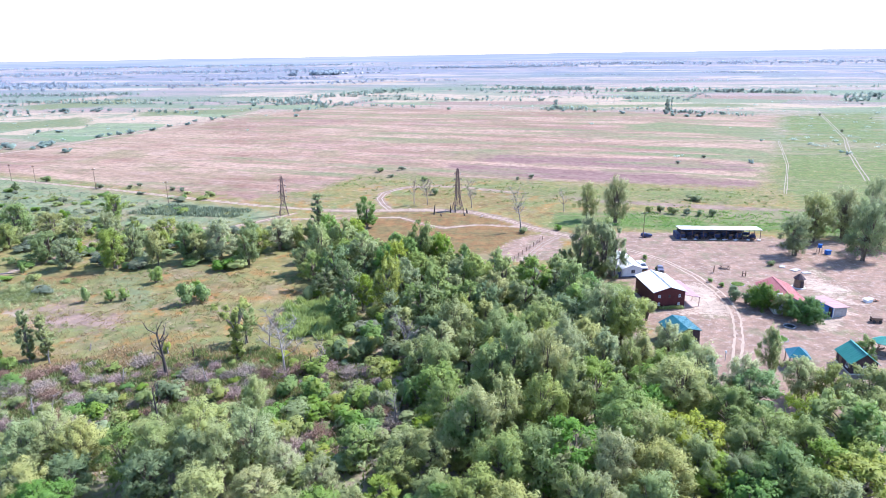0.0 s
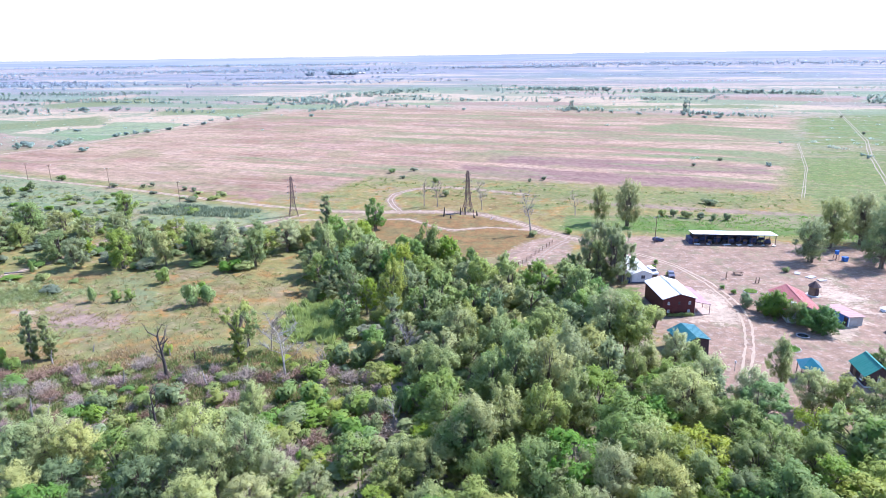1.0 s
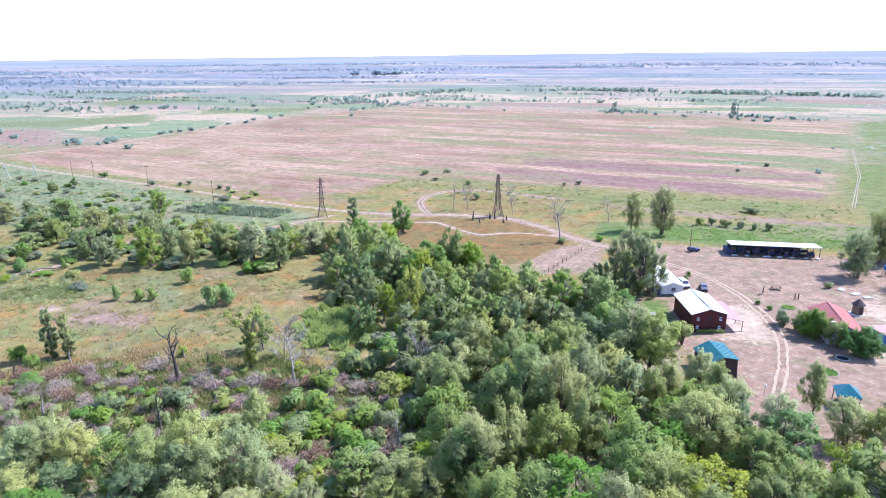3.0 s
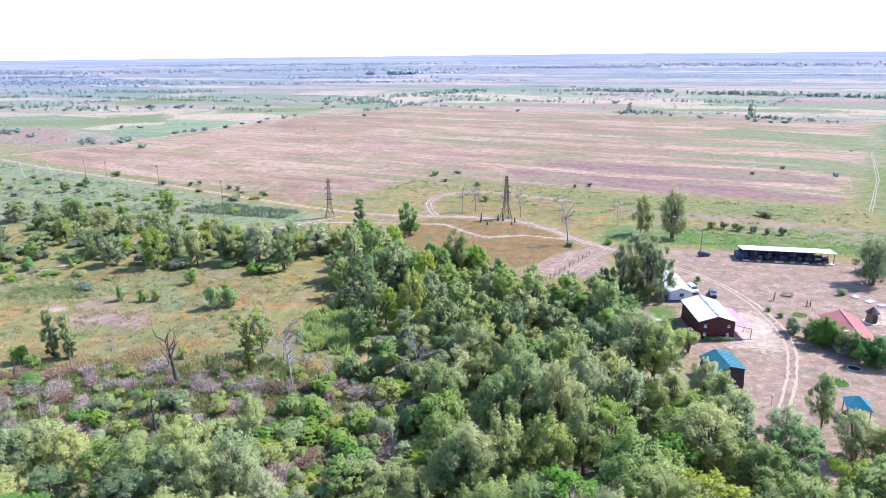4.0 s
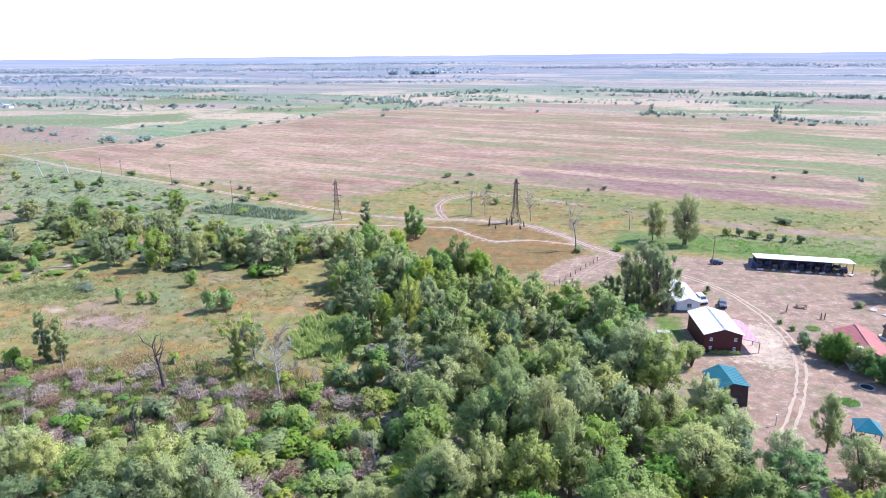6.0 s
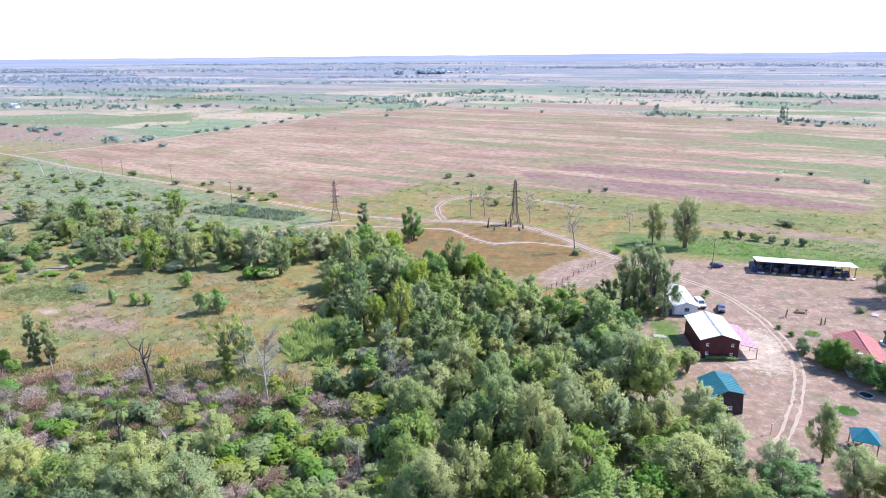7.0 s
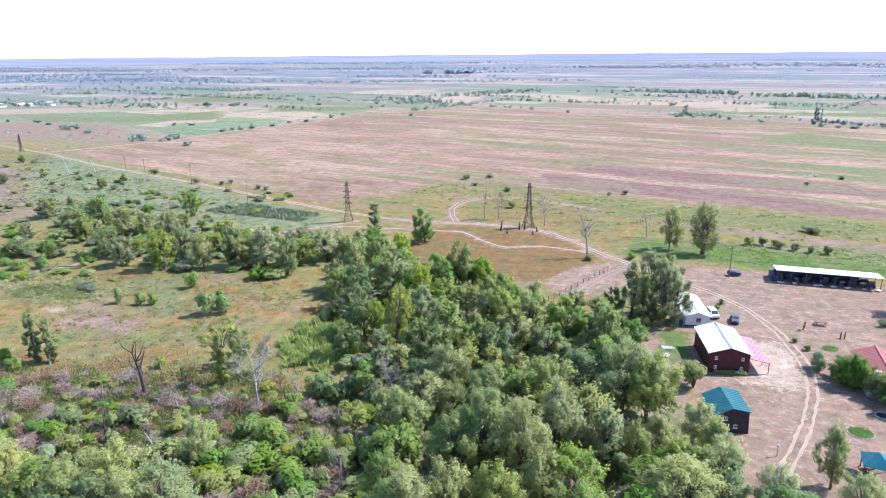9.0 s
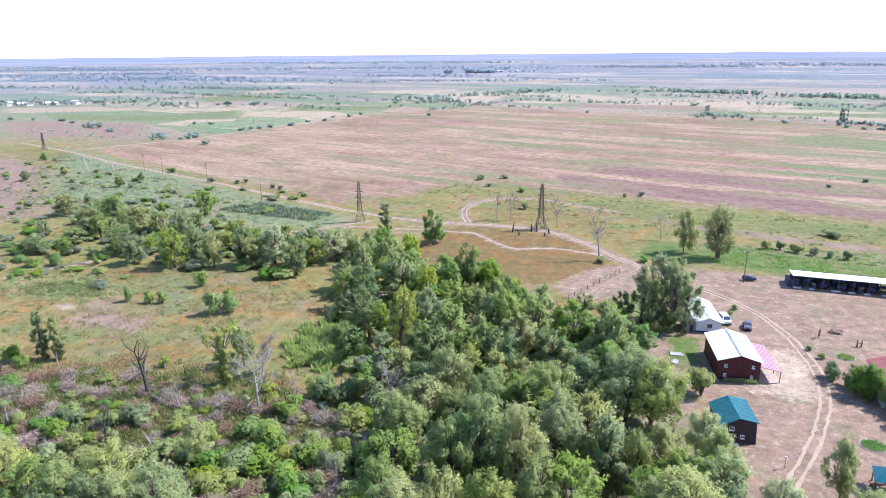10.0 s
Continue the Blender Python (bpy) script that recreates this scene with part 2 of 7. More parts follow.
def sprays(rng, centres, radii, count, size, aspect=0.45, up=0.3, inner=0.18, stretch=(1, 1, 1)):
    """Many small leaf sprays on and in a set of lobes."""
    centres, radii = np.array(centres), np.array(radii)
    pick = rng.choice(len(radii), count, p=radii ** 2 / (radii ** 2).sum())
    d = rng.normal(size=(count, 3))
    d[:, 2] += 0.25
    d /= np.linalg.norm(d, axis=1)[:, None]
    deep = np.where(rng.random(count) < inner, rng.uniform(0.2, 0.8, count), rng.uniform(0.8, 1.12, count))
    p = centres[pick] + d * (radii[pick] * deep)[:, None] * np.array(stretch)
    n = d + np.array((0, 0, 0.3)) + rng.normal(size=(count, 3)) * 0.16
    n /= np.linalg.norm(n, axis=1)[:, None]
    t = rng.normal(size=(count, 3)) + np.array((0, 0, up * 2.5)) + d * 0.5
    t -= n * (t * n).sum(1)[:, None]
    t /= np.linalg.norm(t, axis=1)[:, None] + 1e-6
    b = np.cross(n, t)
    s = size * rng.uniform(0.6, 1.4, count)[:, None]
    v = np.stack([p - t * s * 0.35 + b * s * aspect * 0.5, p - t * s * 0.45 - b * s * aspect * 0.5, p + t * s * 0.6], 1).reshape(-1, 3)
    return v, np.arange(count * 3).reshape(-1, 3)


def rounded(me, centres, v, sky=0.6):
    """Shade leaf sprays as soft clumps: normals that turn away from the nearest of the crown's centres."""
    near = np.full(len(v), 1e9)
    away_from = np.zeros_like(v)
    for c in np.array(centres):
        d = v - c
        r = (d ** 2).sum(1)
        k = r < near
        near[k], away_from[k] = r[k], d[k]
    away_from /= np.linalg.norm(away_from, axis=1)[:, None] + 1e-6
    whole = v - np.array(centres).mean(0)
    whole /= np.linalg.norm(whole, axis=1)[:, None] + 1e-6
    n = away_from * 0.6 + whole * 0.5
    n[:, 2] += sky
    n = n.reshape(-1, 3, 3).mean(1).repeat(3, 0)
    n /= np.linalg.norm(n, axis=1)[:, None] + 1e-6
    me.normals_split_custom_set_from_vertices(n.tolist())


def skyward(me, count, seed):
    """Soft shading for leaf sprays far off: normals that lean upwards."""
    n = np.random.default_rng(seed).normal(size=(count, 3)) * 0.4 + np.array((0.25, -0.1, 0.9))
    me.normals_split_custom_set_from_vertices((n / np.linalg.norm(n, axis=1)[:, None]).repeat(3, 0).tolist())


def blades(rng, xy, high, wide):
    """Upright blades at xy: leaning slender triangles."""
    n = len(xy)
    a = rng.uniform(0, 2 * math.pi, n)
    h = high * rng.uniform(0.5, 1.3, n)
    w = wide * rng.uniform(0.6, 1.4, n)
    lean = rng.normal(size=(n, 2)) * 0.35 * h[:, None]
    base = np.column_stack([xy, np.zeros(n)])
    side = np.column_stack([np.cos(a) * w / 2, np.sin(a) * w / 2, np.zeros(n)])
    top = base + np.column_stack([lean, h])
    v = np.stack([base - side, base + side, top], 1).reshape(-1, 3)
    return v, np.arange(n * 3).reshape(-1, 3)


def inside(poly, x, y):
    """Signed distance to a polygon, positive inside."""
    px, py = np.array(poly, float).T
    qx, qy = np.roll(px, -1), np.roll(py, -1)
    best, odd = np.full(x.shape, 1e9), np.zeros(x.shape, bool)
    for ax, ay, bx, by in zip(px, py, qx, qy):
        ex, ey = bx - ax, by - ay
        k = np.clip(((x - ax) * ex + (y - ay) * ey) / (ex * ex + ey * ey), 0, 1)
        best = np.minimum(best, np.hypot(x - ax - k * ex, y - ay - k * ey))
        if ay != by:
            odd ^= ((ay > y) != (by > y)) & (x < (bx - ax) * (y - ay) / (by - ay) + ax)
    return np.where(odd, best, -best)


def along(line, x, y):
    """Distance to an open line."""
    best = np.full(x.shape, 1e9)
    for (ax, ay), (bx, by) in zip(line, line[1:]):
        ex, ey = bx - ax, by - ay
        k = np.clip(((x - ax) * ex + (y - ay) * ey) / (ex * ex + ey * ey), 0, 1)
        best = np.minimum(best, np.hypot(x - ax - k * ex, y - ay - k * ey))
    return best


def soft(d, w):
    return np.clip(d / w * 0.5 + 0.5, 0, 1)


# ---------- plan ----------
TRACK = [(47.2, 92), (49.7, 98.7), (52, 104.7), (55.3, 110.7), (59.4, 119), (62.9, 128.2), (64.3, 134.1), (65.1, 143), (64.1, 155.4), (61, 166.7), (55.4, 175.9), (49.8, 182.1), (41.4, 191.5), (28.9, 203.8), (21.3, 215.4), (11, 225.6), (-1.5, 230.1), (-15.3, 231.2), (-28.9, 230.4), (-46.1, 233.1)]
ROAD = [(-46.1, 233.1), (-72, 242.3), (-110.1, 260.1), (-150.2, 279.8), (-184.4, 294.4), (-237.9, 318.2), (-290.1, 346.1), (-358.9, 375.7)]
LOOP = [(-19.3, 231.4), (-22.7, 240.6), (-25.2, 250.6), (-24, 262.2), (-16.6, 272.3), (-3, 274.9), (10.3, 270.1), (29.8, 258.7)]
FOOTPATH = [(-61, 217.7), (-54, 219.5), (-30.3, 220.2), (-15.1, 220.1), (-5.7, 209.7), (0.1, 205.2), (12.4, 208.5), (25.7, 204.8)]
LEFT_PATH = [(-171.3, 140.9), (-128.6, 148.3), (-125.6, 155.9), (-118.7, 162.5), (-113.4, 171.7), (-109.2, 185.8), (-109.1, 210.3), (-93.9, 210.5), (-73.4, 208.4), (-65, 215.8), (-53.9, 228)]
CANAL_ROAD = [(181, 271.5), (219.8, 348.6), (252.7, 407.6), (329.5, 573.9), (457, 836.5), (593.5, 1112.5)]
FIELD_ROAD = [(134.7, 249.3), (168.4, 313.3), (207.1, 399.1)]
FAR_ROAD = [(-298, 353.8), (-254.6, 418.9), (-241.9, 479.8), (-232, 516.9), (-209.7, 609), (-184.5, 663.2)]
FIELD = [(-287.7, 360.1), (-237.3, 328.3), (-183.2, 302.3), (-132.3, 280.3), (-77.9, 252.6), (-53.2, 271.9), (-38.4, 302.6), (17.1, 290), (130.8, 260.6), (154.3, 299.8), (207.1, 399.1), (291.5, 552.6), (119, 640.7), (-100.9, 716.2), (-184.6, 654), (-231.7, 499.1), (-254.6, 423.7)]
YARD = [(49.3, 197.6), (43.6, 180.8), (41.7, 163.9), (42.7, 150.7), (40.8, 133.7), (44.7, 122.3), (43.7, 107.2), (45.7, 93.9), (49.6, 81.6), (59.4, 88.2), (71, 91.9), (93.3, 93.6), (136.5, 106.5), (160.2, 141.8), (145.6, 173.8), (125.5, 180.6), (102.5, 187.5), (68.7, 195.5)]
STRIP = [(56.1, 206), (57, 223.8), (95.6, 223.1), (192.8, 217.7), (314.7, 200), (315, 177), (174.1, 184.6), (126.4, 187.1), (101.5, 195), (72.5, 201)]
MOUND = [(17.3, 168), (14.4, 177.4), (22.1, 190.5), (29.9, 196.1), (35.8, 193.2), (34.8, 179.1), (30, 169.7)]

# ---------- ground ----------


def axis(lo, hi, step, end_lo, end_hi, grow=1.07):
    mid = list(np.arange(lo, hi + step / 2, step))
    s, v = step, mid[-1]
    while v < end_hi:
        s *= grow
        v += s
        mid.append(v)
    s, v = step, mid[0]
    while v > end_lo:
        s *= grow
        v -= s
        mid.insert(0, v)
    return np.array(mid)


gx = axis(-190, 175, 2.1, -4900, 4900)
gy = axis(56, 345, 2.0, -4900, 4900, 1.05)
X, Y = np.meshgrid(gx, gy)
R = np.hypot(X, Y)
Z = 0 * R
rows, cols = X.shape
idx = np.arange(rows * cols).reshape(rows, cols)
quads = np.stack([idx[:-1, :-1], idx[:-1, 1:], idx[1:, 1:], idx[1:, :-1]], -1).reshape(-1, 4)

bare = np.maximum(soft(inside(YARD, X, Y), 5), soft(inside(MOUND, X, Y), 3))
for line, w in ((TRACK, 2.6), (ROAD, 1.6), (LOOP, 2.0), (FOOTPATH, 1.4), (LEFT_PATH, 1.4), (FAR_ROAD, 3)):
    bare = np.maximum(bare, 0.8 * np.clip(1.6 - along(line, X, Y) / w, 0, 1))
crop = soft(inside(FIELD, X, Y), np.clip(14 + (Y - 380) * 0.25, 14, 80))
lush = soft(inside(STRIP, X, Y), 6)
lush = np.maximum(lush, 0.3 * soft(inside([(39.8, 122.4), (35.9, 143.2), (40.7, 163.9), (46.5, 163.8), (46.1, 146.9), (44.7, 131.8), (43.7, 122.3)], X, Y), 3))
lush = np.maximum(lush, 0.95 * soft(inside([(198.8, 286.4), (210.2, 312.4), (230.5, 347.3), (300, 347), (270, 286)], X, Y), 6))
lush = np.maximum(lush, 0.62 * soft(inside([(125, 202.7), (126, 263), (195, 389.6), (283, 566), (390.8, 579.8), (284.4, 387.5), (248.6, 279.2), (240, 201.2)], X, Y), 15))
lush = np.maximum(lush, 0.5 * soft(inside([(-58.1, 286.1), (-18.9, 313.3), (39.4, 289.5), (135.5, 259.5), (133.8, 230.8), (58.9, 233.1), (39.5, 248.4), (20.1, 276.9), (-18.9, 283.4), (-48.3, 262.4)], X, Y), 12))
lush = np.maximum(lush, 0.75 * soft(inside([(-34.5, 127), (-36, 138), (-29, 141), (-22, 138), (-17.5, 128), (-22, 119.5), (-31, 121)], X, Y), 5))
lush = np.maximum(lush, 0.25 * soft(inside([(-289.2, 233.7), (-298.2, 339.4), (-187.3, 289.1), (-117.5, 251.5), (-87.8, 234.9), (-117.7, 206.9), (-177.9, 183.9)], X, Y), 18))
lush = np.maximum(lush, 0.35 * soft(inside([(-210, 140), (-120, 140), (-95, 160), (-60, 190), (-70, 205), (-120, 215), (-200, 225), (-260, 200)], X, Y), 14))
wood = soft(inside([(-73.5, 39.1), (-78.3, 89), (-38.6, 100.2), (-13, 96.2), (-11.1, 124.7), (-33.7, 153.5), (-28.7, 170.5), (-4.2, 170.1), (24.1, 154.7), (39.7, 160.1), (40.8, 124.3), (43.8, 91.1), (69.1, 86.2), (83.7, 57.7), (74.1, 38.8)], X, Y), 8)
wood = np.maximum(wood, 0.7 * soft(inside([(-73.3, 91.9), (-70.3, 108.1), (-43.6, 111.7), (-28.8, 104), (-23.8, 91.5)], X, Y), 8))

band = np.maximum(0, 0.8 * soft(inside([(50, 250), (71, 242.6), (86.2, 236.2), (112.3, 227.8), (160, 216), (160, 208), (109.3, 220.8), (83.9, 229.3), (69.1, 234.2), (50, 241)], X, Y), 4))
weedy = np.clip((X + 190 + (Y - 300) * 0.3) / 520, 0.14, 0.42)
for plot in ([(10, 334), (73.3, 312.9), (111.3, 299.5), (143, 282.6), (138.9, 272.3), (109.1, 291.2), (72, 305.4), (10, 326)], [(20, 388), (85.4, 367.3), (127.6, 358.4), (170.8, 333.5), (163.4, 314.5), (124, 345), (83.7, 357.8), (20, 376)],
             [(171.9, 520.6), (213.7, 478.6), (244.2, 436.2), (222.9, 394.1), (202.5, 402.2), (182.2, 436.8), (120, 480)], [(137.6, 381.2), (168, 372.8), (181.4, 347.6), (173.3, 331.2), (146.2, 351), (90, 390)]):
    weedy = np.maximum(weedy, 1.35 * soft(inside(plot, X, Y), 7))
plough = soft(inside([(0, 336), (72, 306.4), (109.1, 292.2), (136.4, 272.4), (124.9, 254.5), (95.3, 268.3), (66.5, 281.6), (10, 304)], X, Y), 7)
plough = np.maximum(plough, 0.85 * soft(inside([(20, 368), (81, 346.5), (118.1, 336.3), (150.4, 317.7), (149.6, 295.4), (118.7, 302.6), (74.4, 316.8), (15, 340)], X, Y), 7))
weedy = weedy * (1 - 0.8 * plough)
rusty = soft(inside([(-36, 203), (-20, 229), (8, 226), (22, 214), (30, 200), (14, 176), (-6, 176), (-30, 190)], X, Y), 8)
rusty = np.maximum(rusty, 0.5 * soft(inside([(-22, 234), (-24, 262), (-5, 274), (28, 258), (34, 234), (44, 214), (30, 208), (12, 230)], X, Y), 8))
sage = soft(inside([(-300, 358), (-183, 296), (-152, 277), (-100, 250), (-62, 230), (-62, 214), (-110, 212), (-150, 198), (-198, 230), (-246, 283)], X, Y), 14)
umber, straw, moss = band, 0 * X, 0 * X
for spot in ([(-97.2, 137.5), (-90.1, 142.5), (-75, 136.3), (-67.1, 129.4), (-73.3, 125.3), (-84.9, 126.7)], [(-332, 333), (-255, 296), (-208, 243), (-165, 205), (-210, 190), (-300, 240)],
             [(-508, 495), (-439, 506), (-346, 416), (-378, 396), (-454, 445)], [(-439, 506), (-352, 500), (-286, 399), (-342, 416)], [(-40, 780), (120, 760), (150, 700), (0, 720)], [(300, 830), (460, 760), (420, 700), (280, 770)]):
    umber = np.maximum(umber, 0.85 * soft(inside(spot, X, Y), 8 if spot[0][1] < 300 else 16))
for spot in ([(-99.6, 137), (-94.3, 139), (-91.5, 136.4), (-94.6, 133.3)], [(-570, 774), (-510, 1030), (-460, 938), (-523, 804)], [(-649, 623), (-550, 655), (-429, 633), (-494, 599), (-582, 562)], [(-433, 923), (-382, 821), (-420, 790), (-480, 860)],
             [(180, 562), (240, 545), (288, 517), (283, 500), (236, 526), (178, 548)], [(180, 645), (280, 625), (338, 590), (330, 575), (272, 606), (176, 630)], [(60, 1110), (300, 1030), (460, 930), (440, 900), (280, 990), (60, 1070)], [(-230, 1250), (-80, 1400), (-40, 1360), (-190, 1210)]):
    straw = np.maximum(straw, 0.9 * soft(inside(spot, X, Y), 3 if spot[0][1] < 300 else 16))
for spot in ([(-529, 565), (-411, 570), (-351, 650), (-294, 552), (-393, 514), (-471, 512)], [(-523, 804), (-433, 923), (-382, 821), (-461, 723)], [(-330, 700), (-200, 720), (-190, 660), (-300, 630)], [(90, 700), (300, 690), (330, 640), (120, 660)], [(-118.3, 143.3), (-112, 150.6), (-98.8, 153.6), (-92.6, 143.7), (-108.1, 140.2)], [(-90.3, 159.6), (-80.8, 161.8), (-66.4, 143), (-68.5, 134.8)]):
    moss = np.maximum(moss, 0.8 * soft(inside(spot, X, Y), 6 if spot[0][1] < 300 else 16))
for spot in ([(-117.3, 157.8), (-104.5, 165.2), (-93.2, 167.7), (-86.2, 164.8), (-90.2, 155.5), (-108.2, 152.5)], [(-130, 140), (-119.3, 148.9), (-112.2, 137.5), (-120, 130)], [(-70, 157), (-60, 155), (-50, 158), (-46, 150), (-57.8, 148), (-66, 150)], [(-93, 116), (-88, 120), (-70, 116), (-60, 122), (-50, 116), (-60, 108), (-87, 109)]):
    rusty = np.maximum(rusty, 0.7 * soft(inside(spot, X, Y), 7))
lush = np.maximum(lush, 0.9 * soft(inside([(33, 203.5), (58.1, 200.9), (73, 197.5), (100.6, 197.4), (105, 208.9), (78.1, 221.3), (62.1, 224.2), (40.5, 224.3)], X, Y), 4))
lush = np.maximum(lush, 0.9 * soft(inside([(39.5, 150.7), (46, 151), (45.2, 139.9), (40.9, 134.4), (38.7, 138.6)], X, Y), 2))
bare = np.maximum(bare, soft(inside([(34, 153), (42, 146), (41, 121), (37.5, 121), (36, 142)], X, Y), 3))
for plot in ([(74.4, 181.8), (81.8, 183.4), (80.8, 178.5), (72.7, 176.3)], [(81.9, 181.9), (89.4, 182), (86.5, 172.4), (80.4, 175.4)], [(54.3, 178.8), (58.7, 179.4), (57.3, 174.5), (53.7, 175.2)], [(82.5, 150.3), (86.5, 150.9), (85.2, 147.9), (82.2, 148.1)], [(78, 120), (84, 124), (88, 121), (84, 117)]):
    lush = np.maximum(lush, 0.5 * soft(inside(plot, X, Y), 4))
lush = np.maximum(lush, 0.8 * soft(inside([(42, 151.5), (46.2, 152.2), (44.9, 140.8), (41.1, 143)], X, Y), 3))
pale = soft(inside([(53.8, 132), (54, 146), (57, 150), (61.5, 150), (63, 141), (62.5, 132), (58, 127)], X, Y), 6)
pale = np.maximum(pale, 0.35 * soft(inside([(14, 168), (20, 186), (27, 195), (33, 193), (31, 178), (24, 166)], X, Y), 4))
pale = np.maximum(pale, 0.6 * soft(inside([(84, 150), (90, 160), (97, 158), (100, 140), (90, 128), (84, 122), (78, 118), (70, 119), (72, 126), (88, 134)], X, Y), 5))


def mask(me, name, values):
    a = me.attributes.new(name, "FLOAT", "POINT")
    a.data.foreach_set("value", values.astype(np.float32).ravel())


m, nt, p = blank("steppe_ground", 0.95, 0.0, 0.1)
pos = node(nt, "ShaderNodeNewGeometry").outputs["Position"]


def lay(turn, long, wide, off=(0.0, 0.0)):
    """Ground coordinates in cells long by wide metres, turned to the lie of the fields."""
    n = nt.nodes.new("ShaderNodeMapping")
    n.vector_type = "TEXTURE"
    nt.links.new(pos, n.inputs["Vector"])
    n.inputs["Location"].default_value = (off[0], off[1], 0)
    n.inputs["Rotation"].default_value = (0, 0, radians(turn))
    n.inputs["Scale"].default_value = (long, wide, 1.0)
    return n.outputs[0]


att = {}
for k in ("bare", "crop", "lush", "wood", "away", "remote", "pale", "weedy", "rusty", "sage", "plough", "umber", "straw", "moss"):
    a = nt.nodes.new("ShaderNodeAttribute")
    a.attribute_name = k
    att[k] = a.outputs["Fac"]
n_big, n_mid = grain(nt, 0.022, 6, pos, 0.6), grain(nt, 0.12, 6, pos, 0.6)
n_small, n_fine = grain(nt, 0.7, 5, pos, 0.65), grain(nt, 4.0, 4, pos, 0.7)


def ragged(a, amount=0.9):
    """A mask with its edge broken up by grain."""
    e = calc(nt, "ADD", calc(nt, "MULTIPLY", calc(nt, "SUBTRACT", n_mid, 0.5), amount), calc(nt, "MULTIPLY", calc(nt, "SUBTRACT", n_small, 0.5), amount))
    return span(nt, calc(nt, "ADD", a, e), 0.38, 0.62)


# meadow: ochre, olive, with rust and bare spots
n_patch, n_rust = grain(nt, 0.045, 8, pos, 0.7), grain(nt, 0.12, 9, pos, 0.74)
n_speck = grain(nt, 0.35, 8, pos, 0.72)
c = mix(nt, span(nt, n_mid, 0.4, 0.6), (0.19, 0.175, 0.06), (0.27, 0.205, 0.085))
c = mix(nt, span(nt, n_big, 0.5, 0.58, 0, 0.85), c, (0.15, 0.155, 0.06))
c = mix(nt, span(nt, n_patch, 0.51, 0.6, 0.0, 0.7), c, (0.26, 0.19, 0.12))
c = mix(nt, span(nt, n_rust, 0.52, 0.6, 0.0, 0.8), c, (0.29, 0.145, 0.045))
c = mix(nt, span(nt, n_patch, 0.46, 0.38, 0.0, 0.85), c, (0.15, 0.185, 0.07))
c = mix(nt, span(nt, n_small, 0.52, 0.64, 0.0, 0.6), c, (0.135, 0.15, 0.055))
c = mix(nt, span(nt, n_speck, 0.42, 0.36, 0.0, 0.7), c, (0.35, 0.27, 0.19))
# rust-brown meadow by the pylon
r = mix(nt, span(nt, n_rust, 0.42, 0.58), (0.22, 0.12, 0.05), (0.165, 0.125, 0.052))
r = mix(nt, span(nt, n_speck, 0.55, 0.64, 0, 0.7), r, (0.11, 0.115, 0.045))
c = mix(nt, ragged(att["rusty"]), c, r)
# grey-green scrub of wormwood and low willow
q = mix(nt, span(nt, n_mid, 0.42, 0.58), (0.16, 0.2, 0.105), (0.215, 0.225, 0.12))
q = mix(nt, span(nt, n_patch, 0.52, 0.6, 0, 0.8), q, (0.25, 0.205, 0.125))
q = mix(nt, span(nt, n_speck, 0.54, 0.64, 0, 0.7), q, (0.1, 0.14, 0.07))
c = mix(nt, ragged(att["sage"]), c, q)
# distant country: plots of stubble, fallow, pasture and scrub (f), hazed with distance (h)
plots = node(nt, "ShaderNodeTexVoronoi", {"Vector": lay(-14, 420, 70), "Scale": 1.0, "Randomness": 0.9})
wedge = node(nt, "ShaderNodeTexVoronoi", {"Vector": lay(-20, 150, 55, (90, 40)), "Scale": 1.0, "Randomness": 1.0})
tone = node(nt, "ShaderNodeSeparateColor", {0: plots.outputs["Color"]}).outputs
tint = node(nt, "ShaderNodeSeparateColor", {0: wedge.outputs["Color"]}).outputs
n_wide, n_drift = grain(nt, 0.008, 8, pos, 0.66), grain(nt, 1.0, 8, lay(-12, 260, 30), 0.66)
n_tuft = grain(nt, 1.0, 8, lay(-10, 30, 9), 0.72)
f = mix(nt, span(nt, n_drift, 0.42, 0.58), (0.2, 0.215, 0.125), (0.31, 0.235, 0.185))
f = mix(nt, span(nt, tone[0], 0.56, 0.58, 0, 0.8), f, (0.17, 0.21, 0.115))
f = mix(nt, span(nt, tone[1], 0.7, 0.72, 0, 0.85), f, (0.36, 0.26, 0.205))
f = mix(nt, span(nt, tone[2], 0.84, 0.85, 0, 0.9), f, (0.42, 0.325, 0.23))
f = mix(nt, span(nt, tint[0], 0.78, 0.8, 0, 0.75), f, (0.145, 0.22, 0.105))
f = mix(nt, span(nt, tint[1], 0.85, 0.87, 0, 0.6), f, (0.27, 0.2, 0.19))
f = mix(nt, span(nt, n_wide, 0.53, 0.57, 0, 0.75), f, (0.165, 0.2, 0.12))
# h: lilac-blue haze of the far distance, painted into the ground colour
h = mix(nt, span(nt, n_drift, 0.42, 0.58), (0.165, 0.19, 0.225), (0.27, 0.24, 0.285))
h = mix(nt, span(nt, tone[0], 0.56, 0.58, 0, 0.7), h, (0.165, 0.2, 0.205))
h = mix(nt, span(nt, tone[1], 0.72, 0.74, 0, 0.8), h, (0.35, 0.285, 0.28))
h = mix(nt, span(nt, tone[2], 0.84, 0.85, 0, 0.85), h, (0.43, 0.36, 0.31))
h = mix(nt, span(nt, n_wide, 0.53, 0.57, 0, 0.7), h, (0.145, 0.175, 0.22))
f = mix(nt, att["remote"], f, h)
f = mix(nt, span(nt, n_tuft, 0.53, 0.6, 0, 0.7), f, (0.135, 0.17, 0.12))
